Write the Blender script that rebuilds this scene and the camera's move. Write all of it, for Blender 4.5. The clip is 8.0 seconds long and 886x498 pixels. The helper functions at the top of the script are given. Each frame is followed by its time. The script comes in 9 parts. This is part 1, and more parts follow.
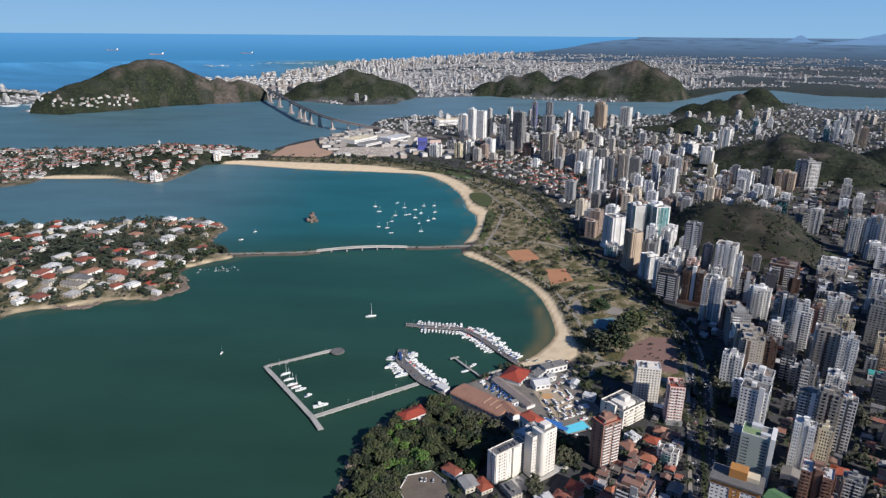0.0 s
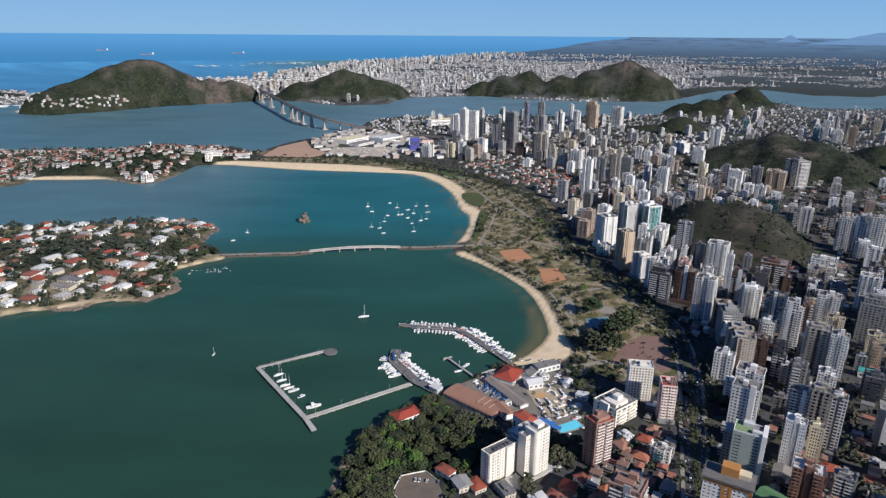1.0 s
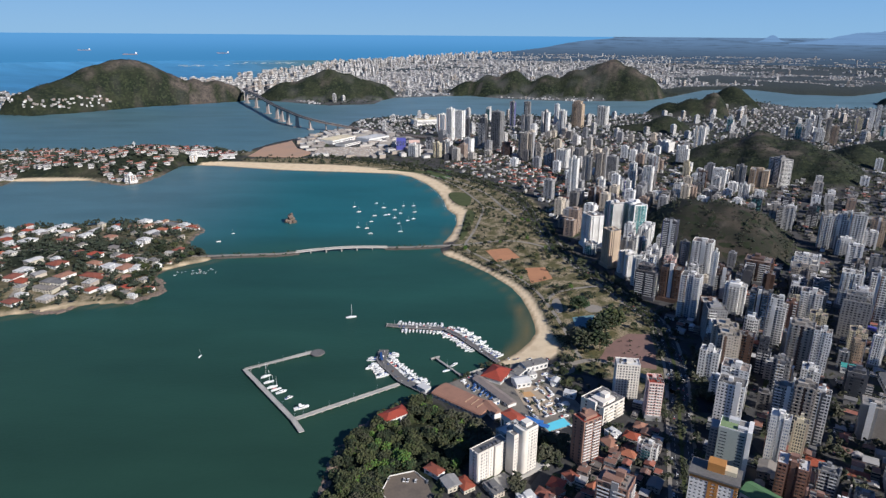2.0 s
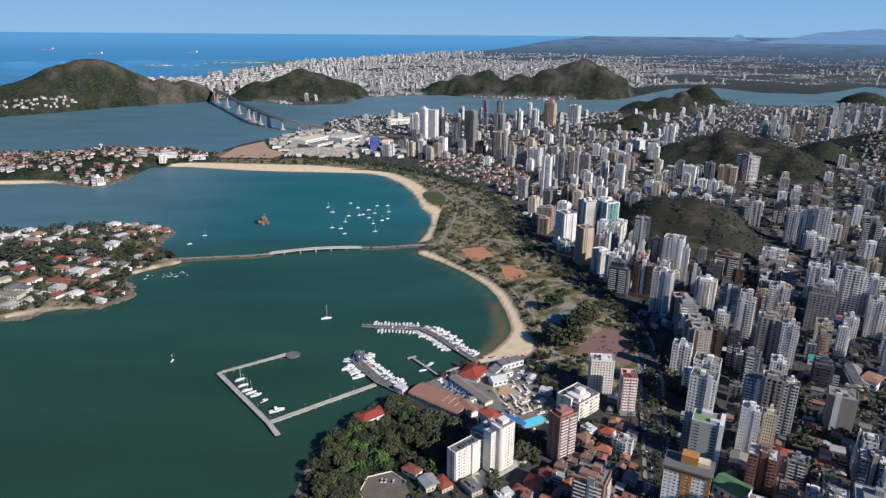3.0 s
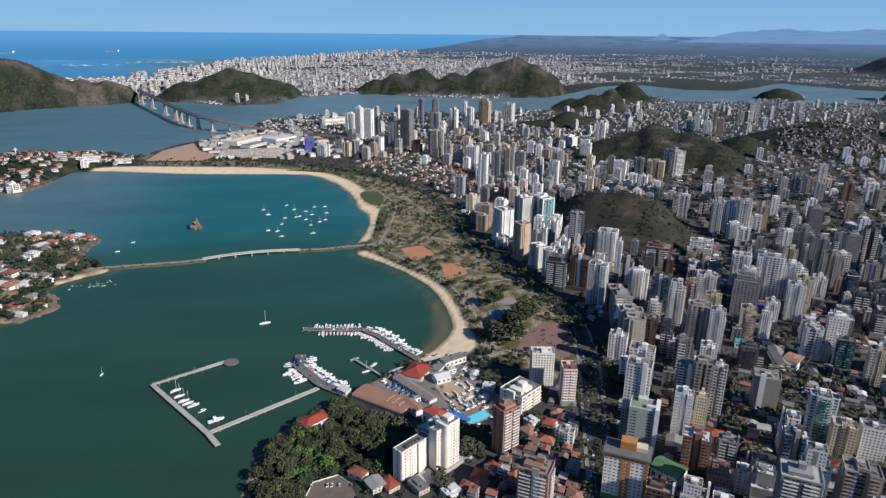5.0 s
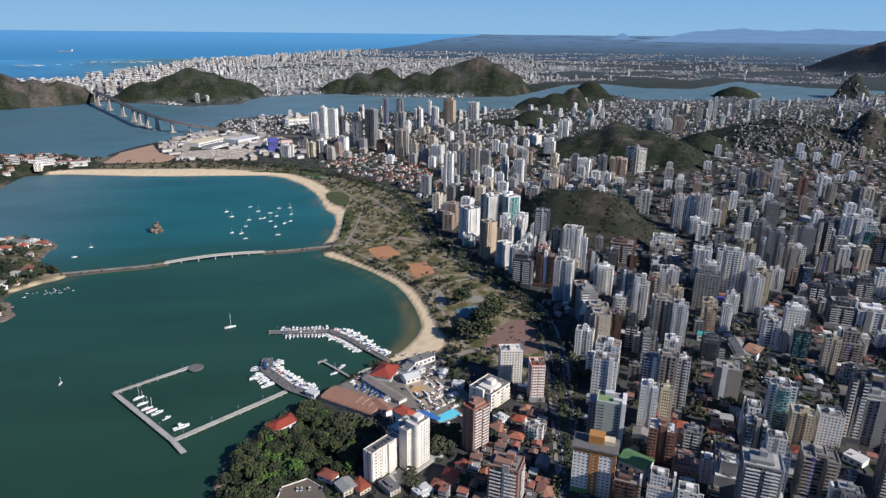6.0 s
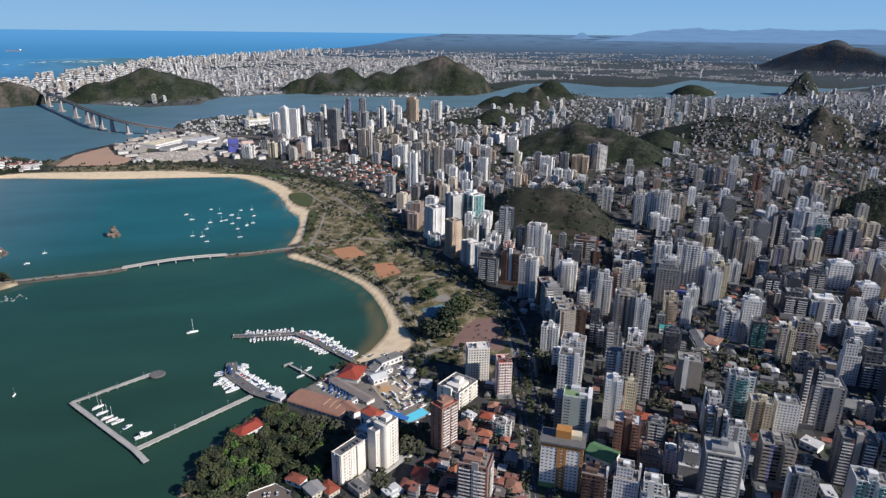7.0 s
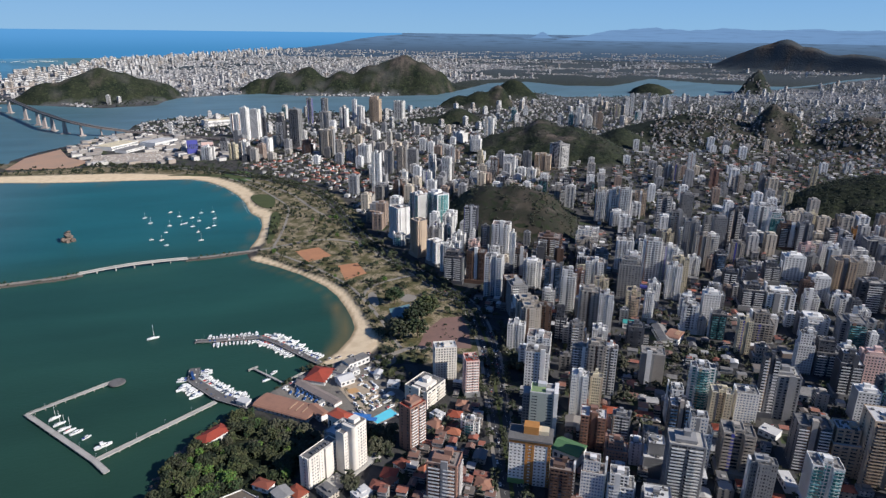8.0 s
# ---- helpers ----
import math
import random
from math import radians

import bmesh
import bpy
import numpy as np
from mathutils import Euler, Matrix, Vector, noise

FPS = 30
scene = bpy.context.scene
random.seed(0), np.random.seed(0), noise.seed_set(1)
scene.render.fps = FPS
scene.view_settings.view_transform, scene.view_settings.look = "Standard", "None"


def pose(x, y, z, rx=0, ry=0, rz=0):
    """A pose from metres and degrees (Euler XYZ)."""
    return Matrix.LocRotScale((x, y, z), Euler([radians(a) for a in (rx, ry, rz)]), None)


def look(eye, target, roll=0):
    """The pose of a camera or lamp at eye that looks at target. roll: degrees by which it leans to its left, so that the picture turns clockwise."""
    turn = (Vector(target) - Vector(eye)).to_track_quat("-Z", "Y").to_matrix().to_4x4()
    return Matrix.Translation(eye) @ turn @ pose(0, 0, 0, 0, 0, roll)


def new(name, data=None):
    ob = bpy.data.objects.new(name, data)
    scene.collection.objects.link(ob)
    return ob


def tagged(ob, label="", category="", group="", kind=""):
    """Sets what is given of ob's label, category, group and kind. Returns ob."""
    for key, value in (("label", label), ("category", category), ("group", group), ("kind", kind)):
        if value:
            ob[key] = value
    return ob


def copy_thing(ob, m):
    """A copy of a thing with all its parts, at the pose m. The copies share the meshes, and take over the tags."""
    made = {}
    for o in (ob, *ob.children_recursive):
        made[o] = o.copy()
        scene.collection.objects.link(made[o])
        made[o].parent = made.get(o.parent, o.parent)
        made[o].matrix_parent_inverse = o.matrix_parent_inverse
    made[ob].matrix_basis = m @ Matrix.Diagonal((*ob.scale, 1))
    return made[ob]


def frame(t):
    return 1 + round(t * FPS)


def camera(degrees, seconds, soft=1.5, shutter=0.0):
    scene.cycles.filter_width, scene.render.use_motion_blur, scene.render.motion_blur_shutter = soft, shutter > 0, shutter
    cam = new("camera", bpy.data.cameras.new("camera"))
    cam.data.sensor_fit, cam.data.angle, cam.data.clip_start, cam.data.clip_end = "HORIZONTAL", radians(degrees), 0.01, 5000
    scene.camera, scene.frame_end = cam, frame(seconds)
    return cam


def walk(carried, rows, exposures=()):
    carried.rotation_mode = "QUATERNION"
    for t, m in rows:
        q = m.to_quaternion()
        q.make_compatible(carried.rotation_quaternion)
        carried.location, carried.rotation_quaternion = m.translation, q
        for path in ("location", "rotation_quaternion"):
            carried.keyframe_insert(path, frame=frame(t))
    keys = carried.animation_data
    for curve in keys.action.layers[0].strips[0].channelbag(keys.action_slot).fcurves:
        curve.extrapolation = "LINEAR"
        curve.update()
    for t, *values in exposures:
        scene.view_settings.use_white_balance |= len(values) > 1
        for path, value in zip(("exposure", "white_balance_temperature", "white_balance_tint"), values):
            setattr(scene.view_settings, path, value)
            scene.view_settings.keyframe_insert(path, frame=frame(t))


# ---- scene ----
from itertools import product

# ---------------------------------------------------------------- camera: turns on the spot, 350 m above the bay
EYE = Vector((0.0, 0.0, 350.0))
cam = camera(69.76, 8.0, soft=1.35)
PATH = [
    (0.0, 0.002, -18.604, -0.390), (0.5, -0.327, -18.596, -0.380), (1.0, -0.694, -18.602, -0.380), (1.5, -1.128, -18.604, -0.390),
    (3.0, -4.288, -18.656, -0.412), (3.5, -5.635, -18.675, -0.430), (4.0, -7.013, -18.680, -0.445), (4.5, -8.483, -18.692, -0.475),
    (6.0, -13.119, -18.738, -0.525), (6.5, -14.760, -18.757, -0.535), (7.0, -16.398, -18.772, -0.566), (7.5, -18.040, -18.779, -0.598),
    (8.0, -19.669, -18.785, -0.626)]
walk(cam, [(t, pose(*EYE, 90 + pitch, roll, yaw)) for t, yaw, pitch, roll in PATH])

# ---------------------------------------------------------------- sky, sun
SUN_FROM = Vector((0.715, -0.70, 0.0)).normalized()
SUN_UP = radians(31)
world = bpy.data.worlds.new("sky")
scene.world = world
world.use_nodes = True
nt = world.node_tree
nt.nodes.clear()
sky = nt.nodes.new("ShaderNodeTexSky")
sky.sky_type = 'NISHITA'
sky.sun_disc = False
sky.sun_elevation = SUN_UP
sky.sun_rotation = math.atan2(SUN_FROM.x, SUN_FROM.y)
sky.air_density, sky.dust_density, sky.ozone_density = 1.0, 0.3, 4.0
bg = nt.nodes.new("ShaderNodeBackground")
bg.inputs["Strength"].default_value = 0.061
wo = nt.nodes.new("ShaderNodeOutputWorld")
# clear blue winter air: the sky's own light, deepened with height above the horizon
tc = nt.nodes.new("ShaderNodeTexCoord")
up = nt.nodes.new("ShaderNodeSeparateXYZ")
air = nt.nodes.new("ShaderNodeValToRGB")
nt.links.new(tc.outputs["Generated"], up.inputs[0])
nt.links.new(up.outputs[2], air.inputs[0])
for k, (at, c) in enumerate(((0.0, (3.5, 6.75, 10.6, 1)), (0.08, (2.4, 5.4, 10.4, 1)), (0.22, (1.0, 2.6, 6.2, 1)), (0.7, (0.38, 1.1, 3.4, 1)))):
    e = air.color_ramp.elements[k] if k < 2 else air.color_ramp.elements.new(at)
    e.position, e.color = at, c
tint = nt.nodes.new("ShaderNodeMix")
tint.data_type = 'RGBA'
tint.inputs[0].default_value = 0.92
nt.links.new(sky.outputs["Color"], tint.inputs[6])
nt.links.new(air.outputs[0], tint.inputs[7])
nt.links.new(tint.outputs[2], bg.inputs["Color"])
nt.links.new(bg.outputs["Background"], wo.inputs["Surface"])
sun = new("sun", bpy.data.lights.new("sun", 'SUN'))
sun.data.energy, sun.data.angle, sun.data.color = 5.0, radians(0.53), (1.0, 0.945, 0.885)
sun_dir = SUN_FROM * math.cos(SUN_UP) + Vector((0, 0, math.sin(SUN_UP)))
sun.matrix_world = look(sun_dir * 400 + EYE, EYE)
scene.view_settings.exposure = 0.29

# ---------------------------------------------------------------- materials
def node(tree, kind, **inputs):
    n = tree.nodes.new(kind)
    for key, value in inputs.items():
        n.inputs[key.replace("_", " ")].default_value = value
    return n


def rgba(c):
    return (*c, 1.0)


def mixed(tree, fac, a, b):
    """A colour mix; a and b are sockets or colours."""
    m = tree.nodes.new("ShaderNodeMix")
    m.data_type = 'RGBA'
    for sock, v in ((m.inputs[0], fac), (m.inputs[6], a), (m.inputs[7], b)):
        if isinstance(v, bpy.types.NodeSocket):
            tree.links.new(v, sock)
        elif isinstance(v, tuple):
            sock.default_value = rgba(v)
        else:
            sock.default_value = v
    return m.outputs[2]


def ramp(tree, value, lo, hi):
    m = tree.nodes.new("ShaderNodeMapRange")
    m.interpolation_type = 'SMOOTHSTEP'
    tree.links.new(value, m.inputs[0])
    m.inputs[1].default_value, m.inputs[2].default_value = lo, hi
    return m.outputs[0]


def noise_at(tree, scale, detail=3.0, rough=0.55, kind="Object"):
    tc = tree.nodes.new("ShaderNodeTexCoord")
    n = node(tree, "ShaderNodeTexNoise", Scale=scale, Detail=detail, Roughness=rough)
    tree.links.new(tc.outputs[kind], n.inputs["Vector"])
    return n.outputs["Fac"]


def material(name, colour, rough=0.8, second=None, grain=0.8, stains=0.06, vary=0.0, bump=0.0, metal=0.0, tints=None, spec=0.4):
    """A worn surface: grain and broad stains towards the second colour; vary: change from object to object; tints: colours dealt out by object."""
    m = bpy.data.materials.new(name)
    m.use_nodes = True
    t = m.node_tree
    b = t.nodes["Principled BSDF"]
    second = second or tuple(v * 0.62 for v in colour)
    base = colour
    info = t.nodes.new("ShaderNodeObjectInfo")
    if tints:
        cr = t.nodes.new("ShaderNodeValToRGB")
        cr.color_ramp.interpolation = 'CONSTANT'
        while len(cr.color_ramp.elements) < len(tints):
            cr.color_ramp.elements.new(0.5)
        for i, c in enumerate(tints):
            cr.color_ramp.elements[i].position = i / len(tints)
            cr.color_ramp.elements[i].color = rgba(c)
        t.links.new(info.outputs["Random"], cr.inputs[0])
        base = cr.outputs[0]
    broad = ramp(t, noise_at(t, stains, 4.0), 0.42, 0.72)
    fine = ramp(t, noise_at(t, grain, 3.0), 0.35, 0.75)
    half = t.nodes.new("ShaderNodeMath")
    half.operation = 'MULTIPLY'
    half.inputs[1].default_value = 0.55
    t.links.new(broad, half.inputs[0])
    small = t.nodes.new("ShaderNodeMath")
    small.operation = 'MULTIPLY'
    small.inputs[1].default_value = 0.35
    t.links.new(fine, small.inputs[0])
    c = mixed(t, half.outputs[0], base, second)
    c = mixed(t, small.outputs[0], c, second)
    if vary:
        hsv = t.nodes.new("ShaderNodeHueSaturation")
        v = t.nodes.new("ShaderNodeMapRange")
        t.links.new(info.outputs["Random"], v.inputs[0])
        v.inputs[3].default_value, v.inputs[4].default_value = 1 - vary, 1 + vary * 0.5
        t.links.new(v.outputs[0], hsv.inputs["Value"])
        t.links.new(c, hsv.inputs["Color"])
        c = hsv.outputs[0]
    t.links.new(c, b.inputs["Base Color"])
    b.inputs["Roughness"].default_value = rough
    b.inputs["Metallic"].default_value = metal
    b.inputs["Specular IOR Level"].default_value = spec
    if bump:
        bp = node(t, "ShaderNodeBump", Strength=bump, Distance=0.3)
        t.links.new(noise_at(t, grain * 2, 4.0), bp.inputs["Height"])
        t.links.new(bp.outputs[0], b.inputs["Normal"])
    return m


def glass_material(name, colour, rough=0.12):
    """Window glass with curtains and dark rooms behind it."""
    m = bpy.data.materials.new(name)
    m.use_nodes = True
    t = m.node_tree
    b = t.nodes["Principled BSDF"]
    tc = t.nodes.new("ShaderNodeTexCoord")
    v = node(t, "ShaderNodeTexVoronoi", Scale=0.4)
    t.links.new(tc.outputs["Object"], v.inputs["Vector"])
    sep = t.nodes.new("ShaderNodeSeparateColor")
    t.links.new(v.outputs["Color"], sep.inputs[0])
    f = ramp(t, sep.outputs[0], 0.40, 1.0)
    t.links.new(mixed(t, f, colour, tuple(min(1, 0.14 + 2.2 * k) for k in colour)), b.inputs["Base Color"])
    b.inputs["Roughness"].default_value = rough
    b.inputs["Specular IOR Level"].default_value = 0.5
    return m


def water_material():
    m = bpy.data.materials.new("sea_water")
    m.use_nodes = True
    t = m.node_tree
    b = t.nodes["Principled BSDF"]
    geo = t.nodes.new("ShaderNodeNewGeometry")
    sep = t.nodes.new("ShaderNodeSeparateXYZ")
    t.links.new(geo.outputs["Position"], sep.inputs[0])
    n1 = node(t, "ShaderNodeTexNoise", Scale=0.0022, Detail=4.0)
    t.links.new(geo.outputs["Position"], n1.inputs["Vector"])
    wob = t.nodes.new("ShaderNodeMath")
    wob.operation = 'MULTIPLY_ADD'
    wob.inputs[1].default_value, wob.inputs[2].default_value = 420.0, -210.0
    t.links.new(n1.outputs["Fac"], wob.inputs[0])
    y = t.nodes.new("ShaderNodeMath")
    t.links.new(sep.outputs[1], y.inputs[0])
    t.links.new(wob.outputs[0], y.inputs[1])
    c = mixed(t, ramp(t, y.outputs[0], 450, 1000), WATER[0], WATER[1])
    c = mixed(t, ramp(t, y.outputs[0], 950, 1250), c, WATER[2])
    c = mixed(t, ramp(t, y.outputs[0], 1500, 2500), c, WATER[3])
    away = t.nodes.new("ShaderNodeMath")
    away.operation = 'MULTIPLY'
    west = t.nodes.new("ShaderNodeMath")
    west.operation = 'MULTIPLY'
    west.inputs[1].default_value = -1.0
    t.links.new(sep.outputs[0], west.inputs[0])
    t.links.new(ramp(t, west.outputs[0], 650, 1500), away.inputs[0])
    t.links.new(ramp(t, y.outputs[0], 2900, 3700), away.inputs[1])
    # greyer blue towards the west, beyond the near bay
    west_grey = t.nodes.new("ShaderNodeMath")
    west_grey.operation = 'MULTIPLY'
    t.links.new(ramp(t, west.outputs[0], 240, 620), west_grey.inputs[0])
    t.links.new(ramp(t, y.outputs[0], 800, 1300), west_grey.inputs[1])
    c = mixed(t, west_grey.outputs[0], c, (0.072, 0.148, 0.176))
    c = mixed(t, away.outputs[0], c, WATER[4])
    # wind lanes and drifts of silt
    lanes_map = t.nodes.new("ShaderNodeMapping")
    lanes_map.inputs["Scale"].default_value = (0.0035, 0.011, 0.01)
    lanes_map.inputs["Rotation"].default_value = (0, 0, 0.5)
    t.links.new(geo.outputs["Position"], lanes_map.inputs["Vector"])
    drift = node(t, "ShaderNodeTexNoise", Scale=1.0, Detail=5.0, Roughness=0.6)
    t.links.new(lanes_map.outputs[0], drift.inputs["Vector"])
    hs = t.nodes.new("ShaderNodeHueSaturation")
    mr = t.nodes.new("ShaderNodeMapRange")
    mr.inputs[1].default_value, mr.inputs[2].default_value, mr.inputs[3].default_value, mr.inputs[4].default_value = 0.3, 0.7, 0.80, 1.16
    t.links.new(drift.outputs["Fac"], mr.inputs[0])
    t.links.new(mr.outputs[0], hs.inputs["Value"])
    t.links.new(c, hs.inputs["Color"])
    c = hs.outputs[0]
    at = t.nodes.new("ShaderNodeAttribute")
    at.attribute_name = "shoal"
    c = mixed(t, at.outputs["Fac"], c, (0.16, 0.125, 0.06))
    t.links.new(c, b.inputs["Base Color"])
    b.inputs["Roughness"].default_value = 0.42
    b.inputs["IOR"].default_value = 1.33
    b.inputs["Specular IOR Level"].default_value = 0.2
    tc = t.nodes.new("ShaderNodeTexCoord")
    mp = t.nodes.new("ShaderNodeMapping")
    mp.inputs["Scale"].default_value = (0.16, 0.3, 0.2)
    t.links.new(tc.outputs["Object"], mp.inputs["Vector"])
    w = node(t, "ShaderNodeTexNoise", Scale=1.0, Detail=6.0, Roughness=0.6)
    t.links.new(mp.outputs[0], w.inputs["Vector"])
    bp = node(t, "ShaderNodeBump", Strength=0.35, Distance=0.6)
    t.links.new(w.outputs["Fac"], bp.inputs["Height"])
    t.links.new(bp.outputs[0], b.inputs["Normal"])
    return m


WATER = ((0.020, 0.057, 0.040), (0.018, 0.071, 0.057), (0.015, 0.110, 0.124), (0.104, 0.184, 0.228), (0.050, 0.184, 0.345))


def terrain_material():
    """Streets and yards, with sand, lawn, woods, dry hillsides and rock where the masks lie; far off, haze is painted
    in.
    """
    m = bpy.data.materials.new("ground")
    m.use_nodes = True
    t = m.node_tree
    b = t.nodes["Principled BSDF"]

    def mask(name):
        a = t.nodes.new("ShaderNodeAttribute")
        a.attribute_name = name
        return a.outputs["Fac"]

    tc = t.nodes.new("ShaderNodeTexCoord")
    vor = node(t, "ShaderNodeTexVoronoi", Scale=0.045)
    t.links.new(tc.outputs["Object"], vor.inputs["Vector"])
    vs = t.nodes.new("ShaderNodeSeparateColor")
    t.links.new(vor.outputs["Color"], vs.inputs[0])
    city = mixed(t, vs.outputs[0], (0.029, 0.030, 0.034), (0.068, 0.064, 0.061))
    city = mixed(t, ramp(t, noise_at(t, 0.03, 5.0), 0.52, 0.62), city, (0.05, 0.065, 0.03))
    lawn = mixed(t, ramp(t, noise_at(t, 0.05, 6.0), 0.40, 0.62), (0.100, 0.090, 0.042), (0.310, 0.250, 0.170))
    lawn = mixed(t, ramp(t, noise_at(t, 0.35, 4.0), 0.45, 0.7), lawn, (0.045, 0.055, 0.022))
    crowns = node(t, "ShaderNodeTexVoronoi", Scale=0.12)
    t.links.new(tc.outputs["Object"], crowns.inputs["Vector"])
    cs = t.nodes.new("ShaderNodeSeparateColor")
    t.links.new(crowns.outputs["Color"], cs.inputs[0])
    wood = mixed(t, ramp(t, noise_at(t, 0.012, 8.0, 0.75), 0.38, 0.64), (0.007, 0.013, 0.008), (0.023, 0.028, 0.016))
    wood = mixed(t, ramp(t, cs.outputs[0], 0.55, 1.0), wood, (0.033, 0.041, 0.021))
    wood = mixed(t, ramp(t, noise_at(t, 0.006, 6.0, 0.7), 0.60, 0.74), wood, (0.036, 0.036, 0.026))
    dry = mixed(t, ramp(t, noise_at(t, 0.02, 6.0, 0.65), 0.40, 0.64), (0.024, 0.025, 0.018), (0.056, 0.047, 0.037))
    dry = mixed(t, ramp(t, cs.outputs[1], 0.72, 0.9), dry, (0.020, 0.027, 0.014))
    rock = mixed(t, ramp(t, noise_at(t, 0.06, 6.0, 0.7), 0.38, 0.66), (0.104, 0.086, 0.073), (0.044, 0.040, 0.038))
    wet = mask("wet")
    sand = mixed(t, ramp(t, noise_at(t, 0.08, 5.0), 0.40, 0.7), (0.70, 0.565, 0.385), (0.61, 0.475, 0.315))
    sand = mixed(t, wet, sand, (0.30, 0.22, 0.135))
    # ground pales past 3.3 km: town roofs, plus haze put into the colour
    c = mixed(t, mask("roofs"), city, mixed(t, vs.outputs[1], (0.105, 0.112, 0.124), (0.215, 0.220, 0.228)))
    c = mixed(t, mask("lawn"), c, lawn)
    c = mixed(t, mask("wood"), c, wood)
    c = mixed(t, mask("dry"), c, dry)
    # haze put into the colour of far woods and hills, growing with distance
    c = mixed(t, mask("far_haze"), c, (0.050, 0.065, 0.080))
    c = mixed(t, mask("rock"), c, rock)
    c = mixed(t, mask("sand"), c, sand)
    t.links.new(c, b.inputs["Base Color"])
    b.inputs["Roughness"].default_value = 0.92
    b.inputs["Specular IOR Level"].default_value = 0.2
    bp = node(t, "ShaderNodeBump", Strength=0.5, Distance=1.5)
    t.links.new(noise_at(t, 0.25, 6.0, 0.7), bp.inputs["Height"])
    bumps = node(t, "ShaderNodeBump", Strength=0.5, Distance=2.5)
    leafy_mask = t.nodes.new("ShaderNodeMath")
    leafy_mask.operation = 'MULTIPLY'
    t.links.new(mask("wood"), leafy_mask.inputs[0])
    t.links.new(crowns.outputs["Distance"], leafy_mask.inputs[1])
    bumps.invert = True
    t.links.new(leafy_mask.outputs[0], bumps.inputs["Height"])
    t.links.new(bp.outputs[0], bumps.inputs["Normal"])
    t.links.new(bumps.outputs[0], b.inputs["Normal"])
    return m


